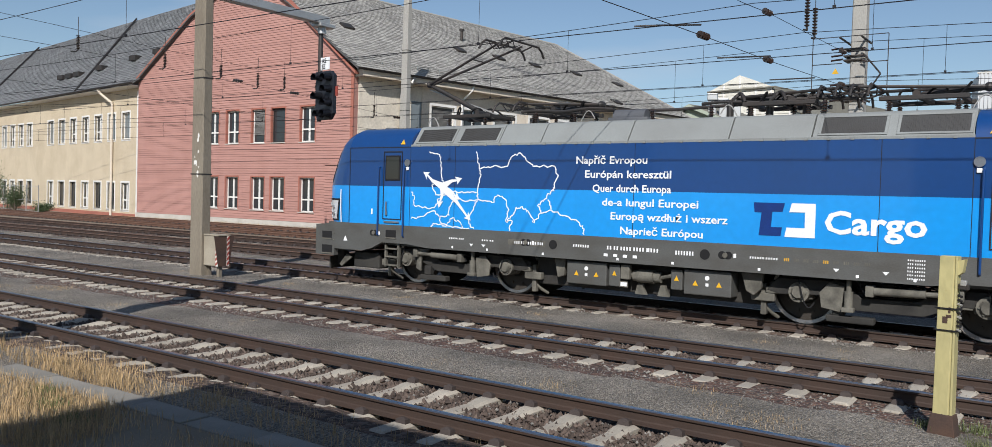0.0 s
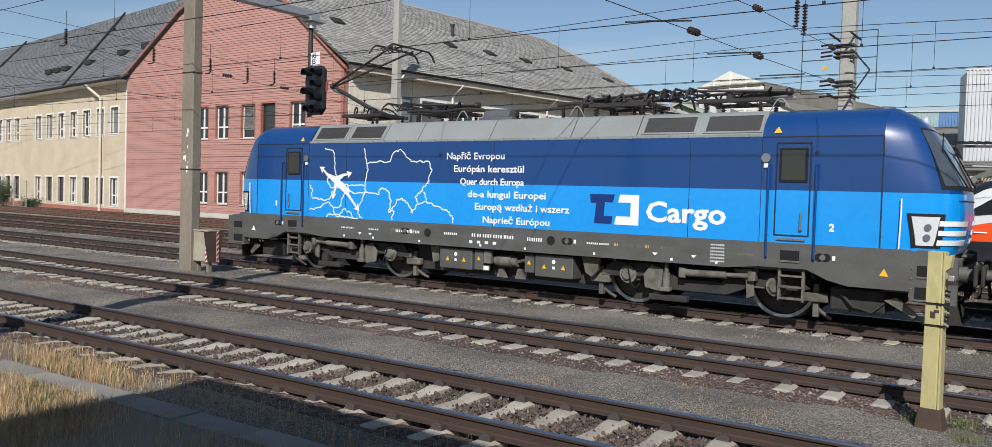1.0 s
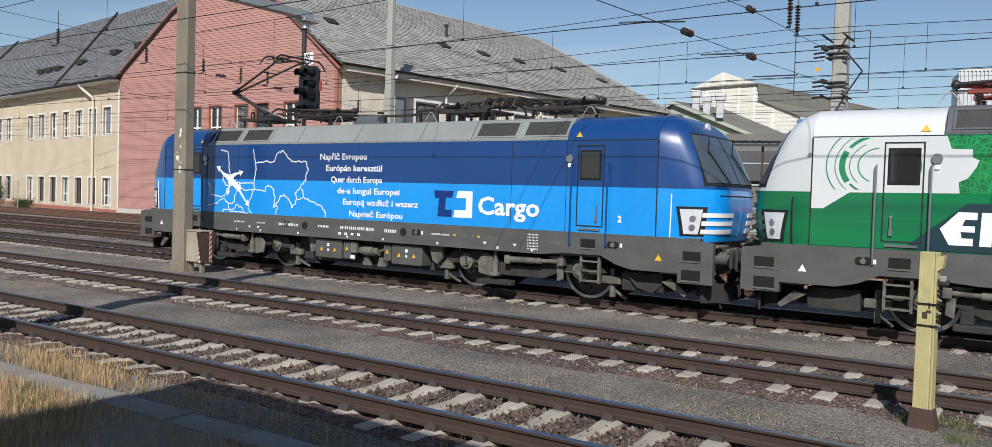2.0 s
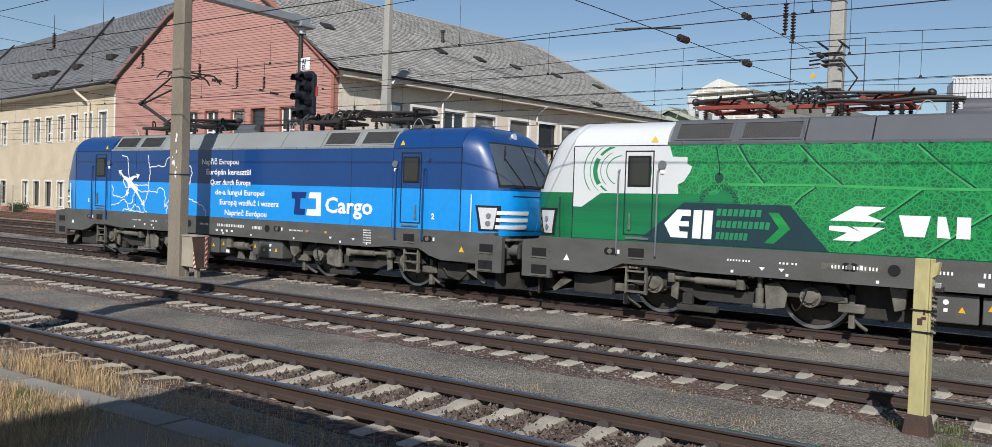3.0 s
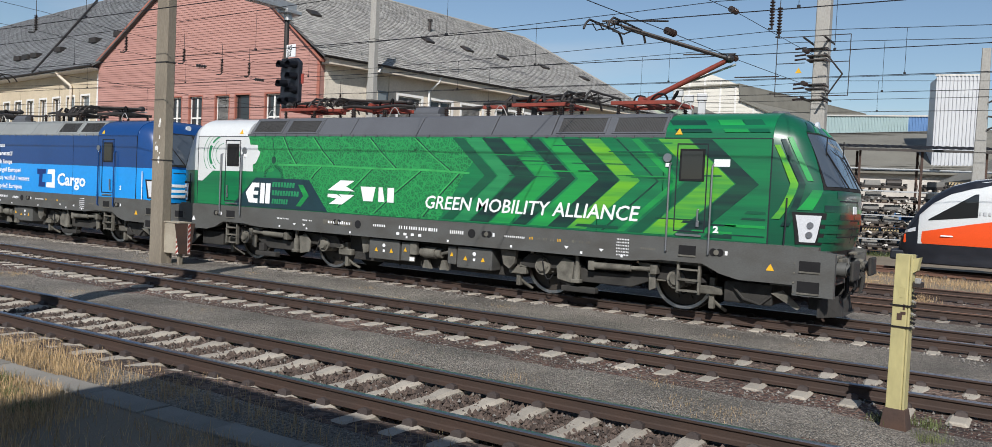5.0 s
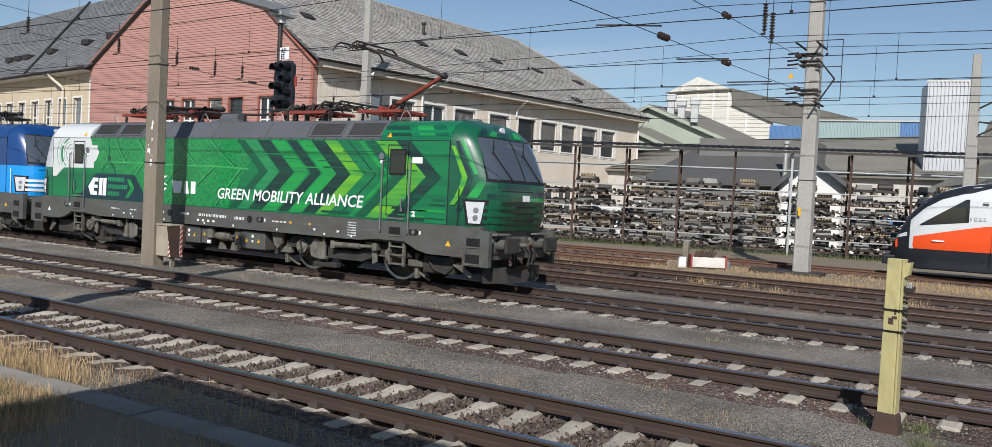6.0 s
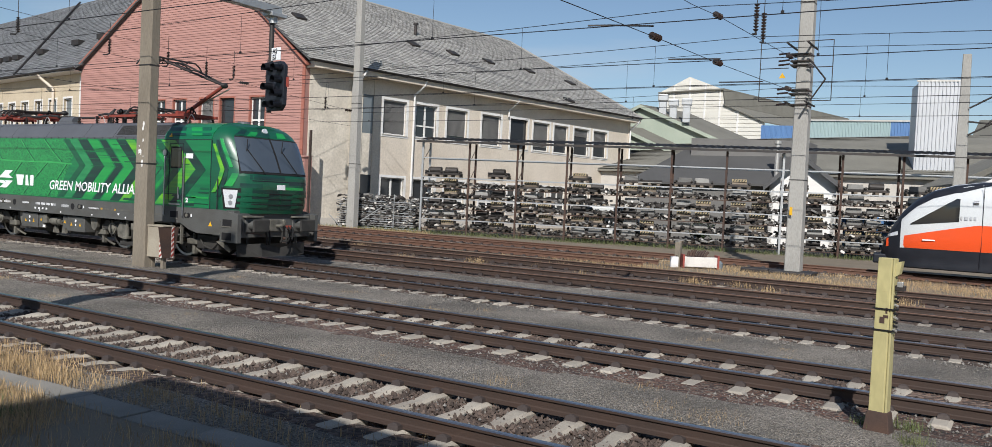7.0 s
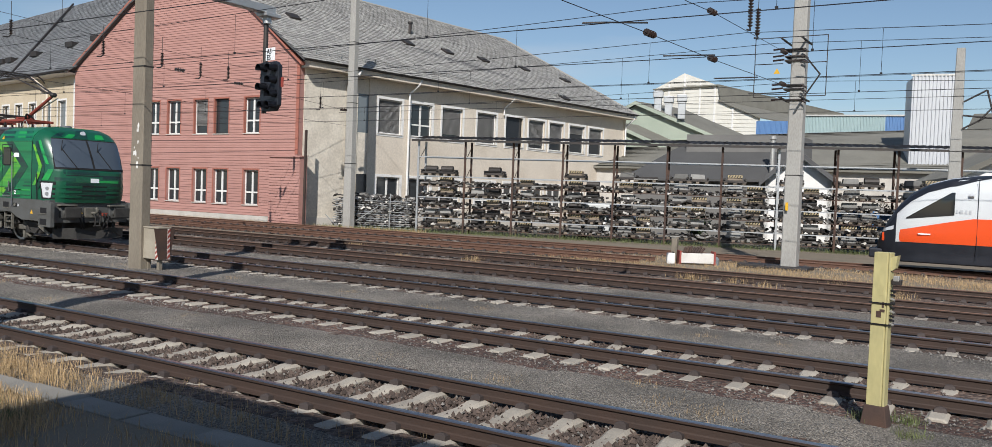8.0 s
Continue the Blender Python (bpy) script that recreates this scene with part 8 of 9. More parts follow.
    band("head_lamp", LAMP, 0.22, 0.62, lambda x: 1.30 + 0.25 * x, lambda x: min(1.38 + 0.35 * x, top(x) - 0.05), 0.016, "slim headlamp under the windscreen")
    bm = B()
    box(bm, 0.3, 29.9, -1.22, 1.22, 0.28, 0.60, 0.05)
    part("underbody", bm, SIGNAL_BLACK, root, "black underbody")
    bm = B()
    box(bm, -0.25, 0.35, -0.9, 0.9, 0.36, 0.72, 0.06)
    part("bumper", bm, SIGNAL_BLACK, root)
    for x0, w in ((2.95, 0.08), (3.07, 0.13), (3.23, 0.10), (3.36, 0.10)):
        bm = B()
        box(bm, x0 - 0.33, x0 + w - 0.36, -1.432, -1.420, 2.13, 2.25)
        part("operator_mark", bm, HALL_GREY, root)
    for x0, x1, z in ((1.45, 1.85, 1.32), (4.1, 4.4, 1.52)):
        bm = B()
        box(bm, x0, x1, -1.456, -1.44, z, z + 0.045)
        part("marking", bm, DECAL, root)
    for x in (4.9, 7.4):
        bm = B()
        rod(bm, (x, -0.80, 0.40), (x, -0.66, 0.40), 0.40, seg=28)
        rod(bm, (x, 0.66, 0.40), (x, 0.80, 0.40), 0.40, seg=28)
        part("wheel", bm, WHEEL, root)
        bm = B()
        box(bm, x - 0.5, x + 0.5, -1.10, -0.9, 0.35, 0.65, 0.04)
        rod(bm, (x, -1.15, 0.42), (x, -0.85, 0.42), 0.14, seg=12)
        part("axle_box", bm, BOGIE_PALE, root)
    bm = B()
    rod(bm, (3.30, -1.44, 0.48), (3.30, -1.44, 3.35), 0.01, seg=4)
    part("door_seam", bm, SEAM, root)
    bm = B()
    rod(bm, (3.0, -1.43, 2.75), (3.16, -1.43, 2.75), 0.06, seg=8)
    part("horn", bm, CHROME, root)


railcar()


# ---- boxes on the grass ----
def line_side_boxes():
    root = thing("tool_trough", "white and rusty red steel trough on the grass", "trough", at=pose(-10.45, 31.3, -0.2, 0, 0, 31))
    bm = B()
    box(bm, -0.62, 0.62, -0.22, 0.22, 0.06, 0.44, 0.015)
    part("body", bm, HAZARD_WHITE, root)
    for x in (-0.65, 0.65):
        bm = B()
        box(bm, x - 0.035, x + 0.035, -0.26, 0.26, 0.0, 0.52)
        part("end_frame", bm, HAZARD_RED, root)
    for k in range(7):
        bm = B()
        rod(bm, (-0.5 + 0.1 * k, -0.15, 0.44), (-0.4 + 0.12 * k, 0.1, 0.62 + 0.03 * (k % 3)), 0.05, seg=6)
        part("scrap", bm, RUST, root, "rusty scrap piled in the trough")
    bk = thing("white_canister", "white plastic canister beside the trough", "canister", at=pose(-11.25, 30.72, -0.2, 0, 0, 30))
    bm = B()
    box(bm, -0.15, 0.15, -0.12, 0.12, 0.0, 0.42, 0.03)
    part("body", bm, WHITE, bk)
    bm = B()
    rod(bm, (0.08, 0, 0.42), (0.08, 0, 0.47), 0.03, seg=10)
    part("cap", bm, DARK_METAL, bk)
    p = thing("marker_stone", "short weathered concrete marker stone", "marker stone", at=pose(-11.35, 31.4, -0.2))
    bm = B()
    box(bm, -0.11, 0.11, -0.11, 0.11, 0.0, 0.95, 0.02)
    part("stone", bm, CONCRETE, p)
    d = thing("metal_can", "blue-white metal can lying on dry grass", "can", at=pose(-9.75, 31.55, -0.2))
    bm = B()
    rod(bm, (0, 0, 0.0), (0, 0, 0.24), 0.11, seg=14)
    rod(bm, (0, 0, 0.24), (0, 0, 0.34), 0.11, 0.04, seg=14)
    part("body", bm, PALE_GLASS, d)


line_side_boxes()
# ---- buildings behind the rack ----
def ribbed_wall(bm, a, b, z0, z1, n, depth=0.06):
    """A sheet-metal wall with upright ribs."""
    a, b = Vector(a), Vector(b)
    way = (b - a).normalized()
    out = Vector((way.y, -way.x, 0)) * depth
    pts = []
    for i in range(n):
        for t, k in ((0.0, 0), (0.45, 0), (0.5, 1), (0.95, 1)):
            pts.append(a.lerp(b, (i + t) / n) + out * k)
    pts.append(b)
    lo, hi = [bm.verts.new((p.x, p.y, z0)) for p in pts], [bm.verts.new((p.x, p.y, z1)) for p in pts]
    for i in range(len(pts) - 1):
        bm.faces.new((lo[i], lo[i + 1], hi[i + 1], hi[i]))


def silo_tower():
    root = thing("sheet_metal_tower", "tall grey ribbed sheet-metal tower", "building")
    bm = B()
    ribbed_wall(bm, (-7.9, 74.6, 0), (-4.75, 75.4, 0), -0.3, 12.9, 12, 0.09)
    part("front_wall", bm, HALL_GREY, root)
    bm = B()
    slab_of(bm, [(-7.9, 74.7, -0.3), (-4.75, 75.5, -0.3), (-5.6, 78.7, -0.3), (-8.7, 77.9, -0.3)], (0, 0, 13.1))
    part("core", bm, HALL_GREY, root)
    bm = B()
    slab_of(bm, [(-8.0, 74.5, 12.9), (-4.7, 75.3, 12.9), (-4.7, 75.5, 12.9), (-8.0, 74.8, 12.9)], (0, 0, 0.15))
    part("coping", bm, ZINC, root)


silo_tower()


def white_hall():
    root = thing("white_hall", "white-clad hall with stepped gable and grey roof", "building")
    a, b = Vector((-52.4, 132.0, 0)), Vector((-35.1, 132.0, 0))
    way = (b - a).normalized()
    back = Vector((11.07, 49.4, 0)).normalized()
    line = [(0, 16.0), (0, 20.6), (5.0, 23.0), (10.9, 20.7), (11.0, 18.3), (17.2, 15.6), (17.3, -0.3), (0, -0.3)]
    bm = B()
    slab_of(bm, [a + way * x + UP * z for x, z in line], back * 0.4)
    part("gable_wall", bm, HALL_WHITE, root)
    for x in (2.6, 5.2, 7.8, 10.25, 13.2):
        top = 20.6 + 2.4 * x / 5 if x < 5 else 23 - 2.3 * (x - 5) / 5.9
        top = top if x < 10.9 else 18.3 - 2.7 * (x - 11.0) / 6.2
        bm = B()
        slab_of(bm, [a + way * (x - 0.12) - back * 0.05 - UP * 0.2, a + way * (x + 0.12) - back * 0.05 - UP * 0.2, a + way * (x + 0.12) - back * 0.05 + UP * (top - 0.2), a + way * (x - 0.12) - back * 0.05 + UP * (top - 0.2)], -back * 0.12)
        part("pilaster", bm, WHITE, root)
    z = 8.0
    while z < 22.2:
        x0 = 0.0 if z < 20.2 else 5.0 * (z + 0.5 - 20.6) / 2.4
        x1 = 17.2 if z < 15.1 else 11.0 + 6.2 * (18.3 - z - 0.5) / 2.7 if z < 17.7 else 10.9 if z < 20.2 else 5 + 5.9 * (23 - z - 0.5) / 2.3
        bm = B()
        slab_of(bm, [a + way * x0 - back * 0.02 + UP * z, a + way * x1 - back * 0.02 + UP * z, a + way * x1 - back * 0.02 + UP * (z + 0.5), a + way * x0 - back * 0.02 + UP * (z + 0.5)], -back * 0.05)
        part("cladding_board", bm, HALL_WHITE, root)
        z += 0.62
    far = back * 48
    for p, q in (((10.9, 20.75), (11.3, 18.4)), ((11.0, 18.35), (17.6, 15.5)), ((5.0, 20.6), (10.95, 20.75)), ((0, 20.4), (5.0, 20.6))):
        bm = B()
        p3, q3 = a + way * p[0] + UP * p[1], a + way * q[0] + UP * q[1]
        slab_of(bm, [p3 - back * 0.5, q3 - back * 0.5, q3 + far, p3 + far], (0, 0, 0.2))
        part("roof", bm, GREEN_ROOF, root, "weathered grey roof")
    bm = B()
    slab_of(bm, [b + way * 0.0 - UP * 0.3, b + far - UP * 0.3, b + far + UP * 14.1, b + UP * 14.1], -way * 0.3)
    part("side_wall", bm, HALL_WHITE, root)


white_hall()


def gabled(name, label, a, b, deep, eave, ridge, wall, roof, peak=0.5, over=0.6, lean=None):
    """A plain house: gable wall from a to b, ridge running back."""
    root = thing(name, label, "building")
    a, b = Vector((*a, 0)), Vector((*b, 0))
    way = (b - a).normalized()
    back = Vector((-way.y, way.x, 0)) if lean is None else Vector((*lean, 0)).normalized()
    top = a.lerp(b, peak)
    bm = B()
    slab_of(bm, [a - UP * 0.4, b - UP * 0.4, b + UP * eave, top + UP * ridge, a + UP * eave], back * 0.3)
    part("gable_wall", bm, wall, root)
    for p in (a, b):
        bm = B()
        slab_of(bm, [p - UP * 0.4, p + back * deep - UP * 0.4, p + back * deep + UP * eave, p + UP * eave], (b - a).normalized() * (0.25 if p is a else -0.25))
        part("side_wall", bm, wall, root)
    for p, s in ((a, -1), (b, 1)):
        slope = (p + UP * eave - top - UP * ridge)
        low = p + UP * eave + slope.normalized() * over
        bm = B()
        slab_of(bm, [top + UP * (ridge + 0.1) - back * over, low + UP * 0.1 - back * over, low + UP * 0.1 + back * deep, top + UP * (ridge + 0.1) + back * deep], (0, 0, 0.14))
        part("roof", bm, roof, root)
        bm = B()
        slab_of(bm, [top + UP * (ridge - 0.12) - back * (over + 0.02), low + UP * -0.12 - back * (over + 0.02), low + UP * 0.22 - back * (over + 0.02), top + UP * (ridge + 0.22) - back * (over + 0.02)], -back * 0.06)
        part("verge_board", bm, HALL_GREEN if wall is HALL_GREEN else roof, root)
    return root


def roof_rows(root, a, b, c, d, n, mat):
    """Lapped rows of tiles over a long slope."""
    a, b, c, d = map(Vector, (a, b, c, d))
    nrm = (b - a).cross(d - a).normalized()
    nrm = nrm if nrm.z > 0 else -nrm
    bm = B()
    for i in range(n):
        t0, t1 = i / n, (i + 1.1) / n
        p, q, r, s = a.lerp(d, t0), b.lerp(c, t0), b.lerp(c, min(t1, 1)), a.lerp(d, min(t1, 1))
        m = int((q - p).length / 1.3)
        for k in range(m):
            u0, u1 = (k + 0.02) / m, (k + 0.98) / m
            v = [bm.verts.new(x) for x in (p.lerp(q, u0) + nrm * 0.11, p.lerp(q, u1) + nrm * 0.10, s.lerp(r, u1) + nrm * 0.02, s.lerp(r, u0) + nrm * 0.02)]
            bm.faces.new(v)
    tagged(part("roof_tiles", bm, mat, root), kind="stuff")


def yard_sheds():
    gabled("green_house", "pale green boarded shed with grey gable roof", (-38.5, 76.4), (-24.6, 81.0), 7.2, 8.2, 11.7, HALL_GREEN, GREEN_ROOF, 0.42, 0.6, (0.276, 0.96))
    for k, (x, y) in enumerate(((-30.95, 79.0), (-29.96, 79.3), (-28.5, 79.0))):
        hood = thing("roof_ventilator", "bright metal roof ventilator box", "ventilator", group="roof ventilators", at=pose(x, y, (11.15, 10.65, 10.7)[k], 0, 0, 18))
        bm = B()
        box(bm, -0.36, 0.36, -0.3, 0.3, -0.5, 1.2, 0.05)
        part("duct", bm, GALV, hood)
        bm = B()
        box(bm, -0.48, 0.48, -0.4, 0.4, 1.2, 1.85, 0.05)
        part("cowl", bm, GALV, hood)
    gabled("green_annex", "pale green low annex with grey roof", (-37.8, 73.6), (-27.5, 77.0), 6, 6.6, 9.4, HALL_GREEN, GREEN_ROOF, 0.4, 0.5, (0.276, 0.96))
    # long tiled shed
    root = thing("long_shed", "long low shed with weathered tile roof", "building")
    e0, e1, r1, r0 = Vector((-33, 66.5, 5.0)), Vector((14, 78.0, 5.4)), Vector((11, 92, 10.5)), Vector((-33, 81.0, 8.6))
    bm = B()
    slab_of(bm, [e0, e1, r1, r0], (0, 0, -0.15))
    part("roof_deck", bm, GREEN_ROOF, root)
    roof_rows(root, e0, e1, r1, r0, 22, GREEN_ROOF)
    bm = B()
    slab_of(bm, [(-33, 67.0, -0.4), (14, 78.6, -0.4), (14, 78.6, 5.35), (-33, 67.0, 4.95)], (0, 0.3, 0))
    part("front_wall", bm, PLINTH, root)
    # blue and white hall behind
    root = thing("ribbed_hall", "flat ribbed hall with blue and pale green cladding", "building")
    bm = B()
    ribbed_wall(bm, (-28.6, 106.3, 0), (-23.5, 107.2, 0), -0.3, 12.6, 18, 0.08)
    part("blue_wall", bm, HALL_BLUE, root)
    bm = B()
    ribbed_wall(bm, (-23.5, 107.2, 0), (-14.2, 108.9, 0), -0.3, 13.2, 30, 0.08)
    part("pale_wall", bm, HALL_TEAL, root)
    bm = B()
    ribbed_wall(bm, (-14.2, 108.9, 0), (-9.5, 109.8, 0), -0.3, 13.2, 16, 0.08)
    part("blue_wall", bm, HALL_BLUE, root)
    bm = B()
    slab_of(bm, [(-28.6, 106.5, -0.3), (-9.5, 110.0, -0.3), (-12, 124, -0.3), (-31, 120.5, -0.3)], (0, 0, 12.8))
    part("core", bm, HALL_GREY, root)
    bm = B()
    slab_of(bm, [(-23.5, 107.0, 13.2), (-9.5, 109.6, 13.2), (-9.5, 109.9, 13.2), (-23.5, 107.3, 13.2)], (0, 0, 0.18))
    part("coping", bm, ZINC, root)
    # dark-roofed shed and white house close behind the rack
    root = thing("dark_roof_shed", "low shed with dark felt roof", "building")
    bm = B()
    slab_of(bm, [(-23.8, 54.6, 3.7), (-12.6, 57.6, 3.9), (-14.2, 61.8, 6.3), (-21.6, 60.0, 6.3)], (0, 0, -0.15))
    part("roof", bm, DARK_ROOF, root)
    bm = B()
    slab_of(bm, [(-23.2, 55.3, -0.3), (-13.0, 58.0, -0.3), (-13.0, 58.0, 3.75), (-23.2, 55.3, 3.6)], (0, 0.3, 0))
    part("front_wall", bm, SHED_GREY, root, "dull grey shed wall")
    bm = B()
    slab_of(bm, [(-20.9, 59.3, 5.2), (-13.4, 61.4, 5.2), (-13.4, 61.4, 7.1), (-20.9, 59.3, 7.1)], (0, 4, 0))
    part("upper_box", bm, SHED_GREY, root, "grey rendered upper storey")
    bm = B()
    rod(bm, (-14.4, 57.9, 3.8), (-14.4, 57.9, 6.6), 0.16, seg=12)
    rod(bm, (-14.4, 57.9, 6.6), (-14.4, 57.9, 6.8), 0.24, seg=12)
    part("flue", bm, ZINC, root, "round metal flue")
    house = gabled("white_house", "white rendered house with grey gable roof", (-14.3, 56.1), (-10.4, 57.2), 12, 3.9, 5.6, WHITE, SLATE_BASE, 0.45)
    for x, y, z0, z1 in ((-13.1, 56.4, 1.2, 2.6), (-12.0, 56.7, 1.2, 2.6), (-12.4, 56.6, 3.7, 4.4)):
        bm = B()
        box(bm, x - 0.35, x + 0.35, y - 0.12, y + 0.0, z0, z1)
        part("window", bm, GLASS, house)
    gabled("white_annex", "white house with grey roof beyond the tower", (-3.6, 58.5), (4.0, 60.5), 12, 4.3, 6.6, WHITE, GREEN_ROOF, 0.55)
    root = thing("white_van", "white van parked behind the rack", "van", at=pose(-21.0, 46.6, -0.2, 0, 0, 16))
    bm = B()
    loft(bm, [[(x, y, z) for x, z in ((-2.4, 0.45), (2.4, 0.45), (2.35, 1.1), (1.7, 1.25), (1.0, 2.05), (-2.3, 2.1), (-2.4, 1.2))] for y in (-0.9, 0.9)])
    part("body", bm, WHITE_CAB, root, bevel=0.08)
    bm = B()
    slab_of(bm, [(0.35, -0.905, 1.25), (1.55, -0.905, 1.25), (0.95, -0.905, 1.9), (0.35, -0.905, 1.9)], (0, -0.01, 0))
    part("side_window", bm, GLASS, root)
    for x in (-1.5, 1.5):
        bm = B()
        rod(bm, (x, -0.92, 0.35), (x, -0.70, 0.35), 0.34, seg=20)
        rod(bm, (x, 0.70, 0.35), (x, 0.92, 0.35), 0.34, seg=20)
        part("wheel", bm, BLACK, root)
    for x, y, c in ((-8.0, 49.5, HALL_BLUE), (-6.6, 50.0, HALL_BLUE)):
        bm = B()
        box(bm, x - 0.6, x + 0.6, y - 0.4, y + 0.4, 1.5, 2.05, 0.03)
        box(bm, x - 0.5, x + 0.5, y - 0.3, y + 0.3, -0.25, 1.5)
        tagged(part("blue_crate", bm, c), "blue plastic crate on a grey pallet stack", "crate", group="blue crates")


yard_sheds()


def far_right_roofs():
    root = thing("far_shed", "distant shed with weathered grey roof", "building")
    e0, e1, r1, r0 = Vector((-5.2, 88, 8.2)), Vector((30, 96, 8.6)), Vector((30, 106, 13.6)), Vector((-4.6, 98, 12.2))
    bm = B()
    slab_of(bm, [e0, e1, r1, r0], (0, 0, -0.2))
    part("roof", bm, GREEN_ROOF, root)
    bm = B()
    slab_of(bm, [(-5.2, 88.5, -0.3), (30, 96.5, -0.3), (30, 96.5, 8.5), (-5.2, 88.5, 8.1)], (0, 0.4, 0))
    part("wall", bm, HALL_GREY, root)


far_right_roofs()


# ---- unseen block behind the camera, added to shade the foreground ----
def shade_block():
    root = thing("station_building", "unseen plain cream block that shades the foreground", "building")
    bm = B()
    slab_of(bm, [(-5.15, -0.7, -0.3), (40, -0.7, -0.3), (40, -9.0, -0.3), (-5.15, -9.0, -0.3)], (0, 0, 6.15))
    part("block", bm, CREAM, root)


shade_block()


# ---- plants ----
def blades(name, label, count, spot, size, material, category="grass"):
    rng = np.random.default_rng(sum(map(ord, name)))
    c = spot(rng, count)
    n = len(c)
    h = rng.uniform(*size, n)
    a, lean = rng.uniform(0, 6.283, n), rng.uniform(0.1, 0.7, n)
    w = h * rng.uniform(0.006, 0.016, n) + 0.0012
    dx, dy = np.cos(a), np.sin(a)
    tip = c + np.stack([dx * lean * h, dy * lean * h, h * np.sqrt(np.clip(1 - lean ** 2 * 0.6, 0.2, 1))], 1)
    mid = (c + tip) / 2 + np.stack([-dx * 0.06 * h, -dy * 0.06 * h, 0.10 * h], 1)
    s = np.stack([-dy * w, dx * w, np.zeros(n)], 1)
    v = np.stack([c - s, c + s, mid + s * 0.8, mid - s * 0.8, tip], 1)
    f = np.arange(n)[:, None] * 5
    quads = (f + np.array([0, 1, 2, 3])).tolist()
    tris = (f + np.array([3, 2, 4])).tolist()
    me = mesh_of(name, v.reshape(-1, 3).tolist(), quads + tris, material)
    tagged(new(name, me), label, category, kind="stuff")


def near_patch(rng, n):
    x = rng.uniform(-15.5, -3.2, n)
    y = rng.uniform(3.6, 6.25, n)
    keep = (np.abs(y - (5.16 + 0.014 * (x + 10.4))) > 0.19) & (rng.random(n) < np.where(x < -7.6, 1.0, 0.30) * np.clip(0.5 + np.sin(x * 1.7 + y * 2.3) * 0.5 + 0.25, 0, 1))
    keep &= (y < 5.9) | (rng.random(n) < 0.4)
    return np.stack([x, y, np.full(n, GROUND - 0.01)], 1)[keep]


def tuft_spots(rows, r, z=GROUND):
    def spot(rng, n):
        k = rng.integers(0, len(rows), n)
        p = np.array(rows)[k]
        return np.stack([p[:, 0] + rng.normal(0, r, n), p[:, 1] + rng.normal(0, r, n), np.full(n, z)], 1)
    return spot


rng_t = random.Random(77)
blades("dry_grass", "straw-coloured dry grass along the kerb", 60000, near_patch, (0.04, 0.19), DRY_GRASS)
blades("green_weeds", "small green weeds in the gravel", 1600, tuft_spots([(-9.6, 4.75), (-9.0, 4.55), (-1.0, 10.3), (-0.85, 9.6), (-8.3, 4.4), (-10.5, 4.4), (-1.35, 10.2)], 0.10), (0.04, 0.15), GREEN_GRASS, "weeds")
blades("gravel_tufts", "thin dry tufts between the tracks", 4500, tuft_spots([(rng_t.uniform(-24, 1), rng_t.choice((9.3, 9.6, 10.0, 13.6, 14.4, 9.1))) for _ in range(26)], 0.16), (0.02, 0.10), DRY_GRASS)


def mid_strip(rng, n):
    x = rng.uniform(-16, 10, n)
    y = rng.uniform(28.4, 33.6, n)
    keep = rng.random(n) < np.clip(0.75 + 0.5 * np.sin(x * 0.9 + 1.3 * y), 0, 1)
    return np.stack([x, y, np.full(n, GROUND)], 1)[keep]


blades("mid_grass", "dry yellow grass strip between the far tracks", 40000, mid_strip, (0.05, 0.18), DRY_GRASS)


def wall_strip(rng, n):
    x = rng.uniform(-63, -29, n)
    y = rng.uniform(36.4, 37.2, n) + np.where(x > -36, (x + 36) * 0.3, 0)
    return np.stack([x, y, np.full(n, GROUND)], 1)


blades("wall_grass", "dry grass at the foot of the workshop wall", 9000, wall_strip, (0.08, 0.30), DRY_GRASS)
blades("rack_grass", "patchy grass under the storage rack", 9000, lambda rng, n: (lambda s: np.stack([RACK_A.x + RACK_WAY.x * s, RACK_A.y + RACK_WAY.y * s + rng.uniform(-1.2, 0.4, n), np.full(n, GROUND)], 1))(rng.uniform(-6, 38, n)), (0.08, 0.35), GREEN_GRASS)
blades("track_weeds", "dry weeds between the far rails", 3500, tuft_spots([(rng_t.uniform(-30, -2), rng_t.uniform(23, 28.3)) for _ in range(24)], 0.2), (0.05, 0.25), DRY_GRASS, "weeds")


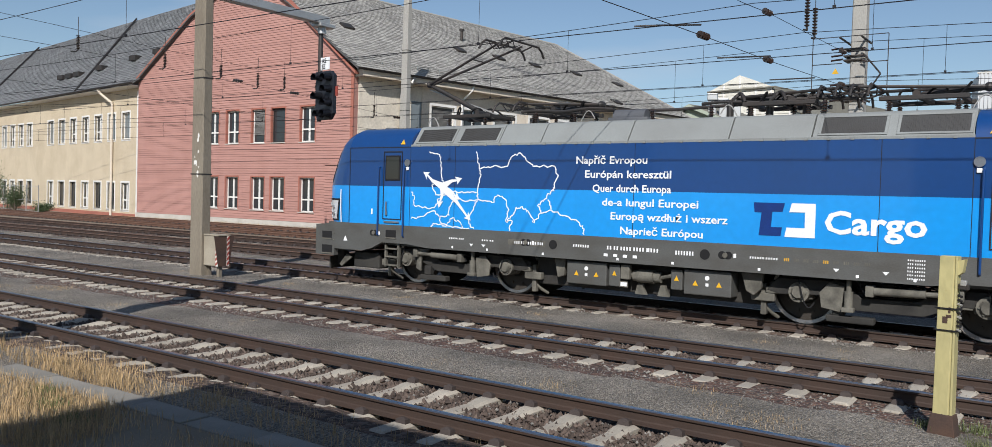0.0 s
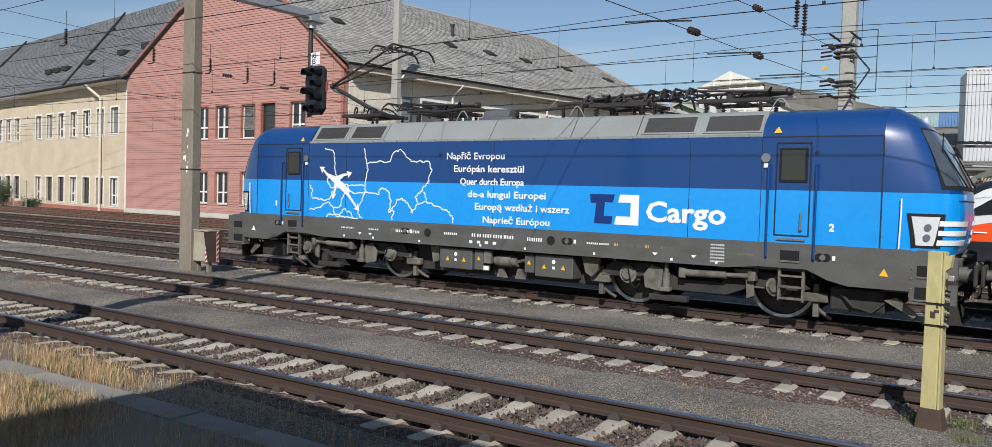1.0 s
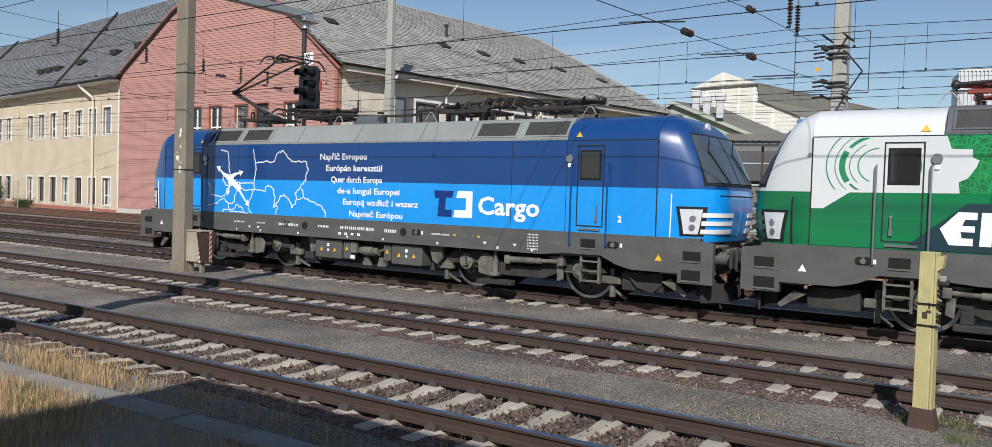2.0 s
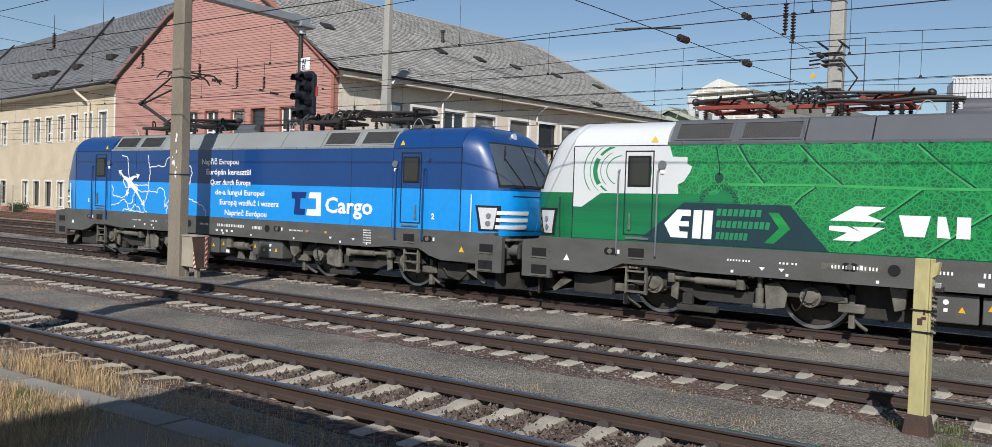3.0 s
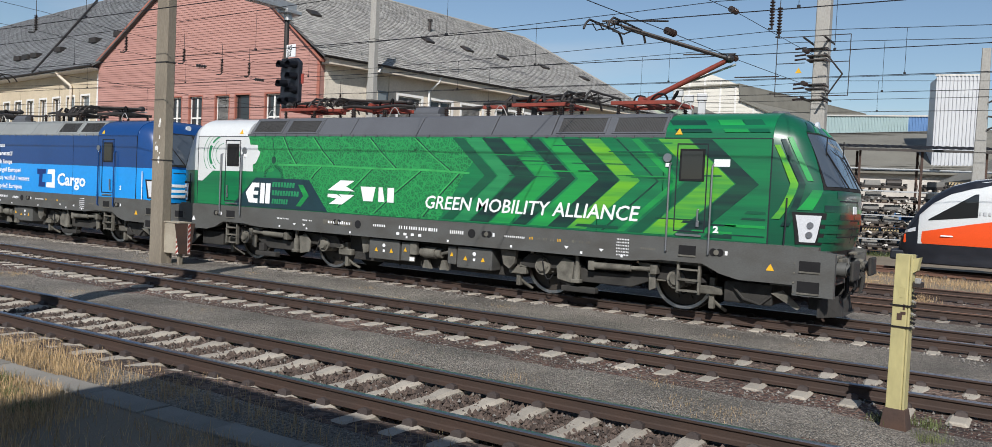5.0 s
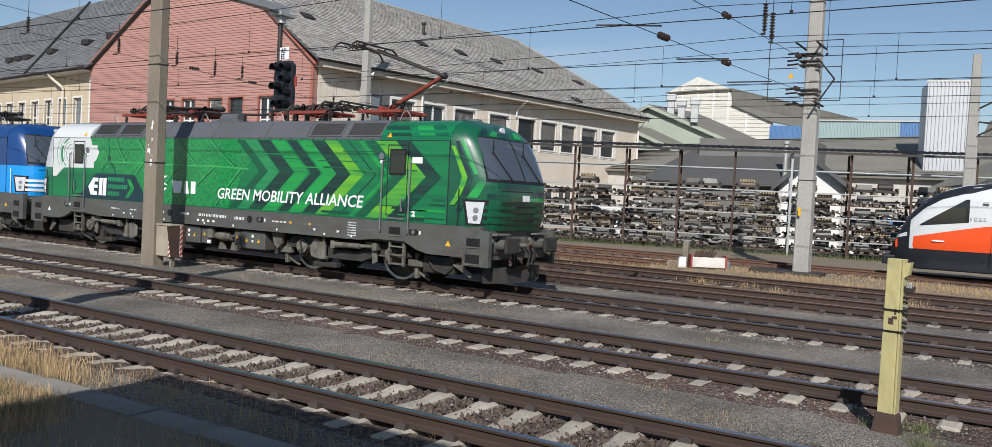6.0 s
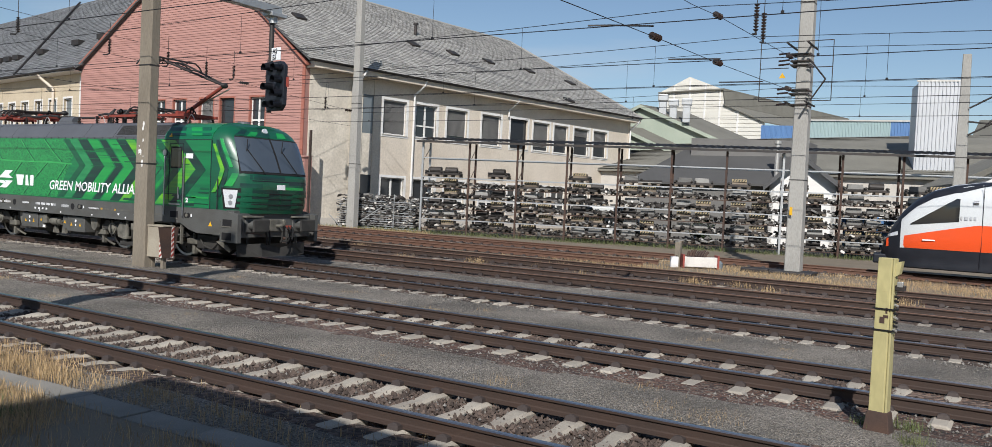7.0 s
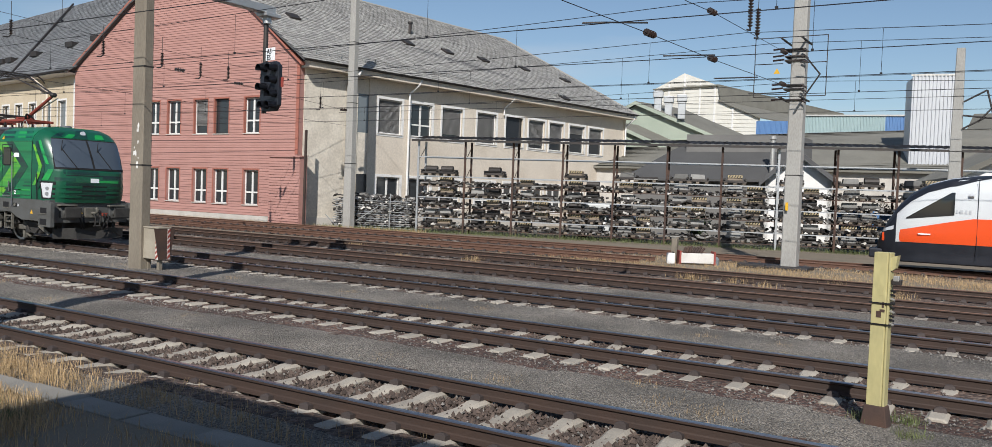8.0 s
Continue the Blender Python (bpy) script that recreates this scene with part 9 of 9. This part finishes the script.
def shrub(x, y, z, r, h, seed, label):
    """A ragged bush: short limbs and many small leaves in clumps."""
    root = thing("shrub", label, "shrub", group="shrubs by the wall", at=pose(x, y, z))
    rng = random.Random(seed)
    bm = B()
    tips = []
    for k in range(9):
        a = rng.uniform(0, 6.28)
        tip = Vector((math.cos(a) * r * rng.uniform(0.3, 0.9), math.sin(a) * r * rng.uniform(0.3, 0.9), h * rng.uniform(0.45, 0.95)))
        mid = tip * 0.5 + Vector((0, 0, 0.1))
        rod(bm, (0, 0, 0), mid, 0.04, 0.025, seg=5)
        rod(bm, mid, tip, 0.025, 0.01, seg=5)
        tips += [tip, mid.lerp(tip, 0.5), mid]
    part("stem", bm, TIMBER, root)
    verts, faces = [], []
    for t in tips:
        for _ in range(70):
            c = t + Vector((rng.gauss(0, 0.22), rng.gauss(0, 0.22), rng.gauss(0, 0.2))) * max(r, 0.5)
            if c.z < 0.03:
                continue
            e = Euler((rng.uniform(-1.2, 1.2), rng.uniform(-1.2, 1.2), rng.uniform(0, 6.28))).to_matrix()
            s = rng.uniform(0.04, 0.09)
            k = len(verts)
            verts += [tuple(c + e @ Vector(p)) for p in ((-s, 0, 0), (0, -s * 0.45, 0.01), (s, 0, 0), (0, s * 0.45, 0.01))]
            faces.append((k, k + 1, k + 2, k + 3))
    tagged(part_of("leaves", mesh_of("leaves", verts, faces, LEAF), None, root), kind="stuff")


for i, (x, y, r, h) in enumerate(((-77.5, 35.6, 1.0, 2.4), (-80.0, 36.2, 1.3, 3.2), (-83.5, 36.6, 1.4, 4.2), (-87.0, 37.0, 1.5, 4.4), (-91.0, 37.4, 1.4, 4.0), (-73.5, 36.2, 0.8, 0.9))):
    shrub(x, y, -0.3, r, h, i, "ragged green shrub beside the cream wall")
shrub(-6.9, 51.5, -0.3, 1.0, 2.9, 40, "green shrub behind the storage rack")
shrub(-16.6, 49.6, -0.3, 0.7, 1.6, 41, "green shrub behind the storage rack")


def wire_fence():
    root = thing("fence", "thin galvanised fence in front of the shrubs", "fence", at=pose(-72.0, 35.0, -0.3, 0, 0, 172))
    for i in range(7):
        bm = B()
        rod(bm, (i * 3.0, 0, 0), (i * 3.0, 0, 2.5), 0.04, seg=6)
        part("post", bm, GALV, root)
    for z in (0.3, 1.2, 2.4):
        bm = B()
        rod(bm, (0, 0, z), (18, 0, z), 0.02, seg=5)
        part("rail", bm, GALV, root)


wire_fence()


# ---- what moves ----
def motions():
    steps = [i / 10 for i in range(81)]
    for engine, off in ((BLUE, 0.0), (GREEN, COUPLED)):
        walk(engine, [(t, pose(train_x(t) + off, TRAIN_Y, 0)) for t in steps])
        for ob in engine.children:
            if ob.name.split(".")[0] == "wheelset":
                place = ob.location.copy()
                walk(ob, [(t, Matrix.Translation(place) @ Matrix.Rotation((train_x(t) - train_x(0)) / 0.625, 4, "Y")) for t in steps])


motions()
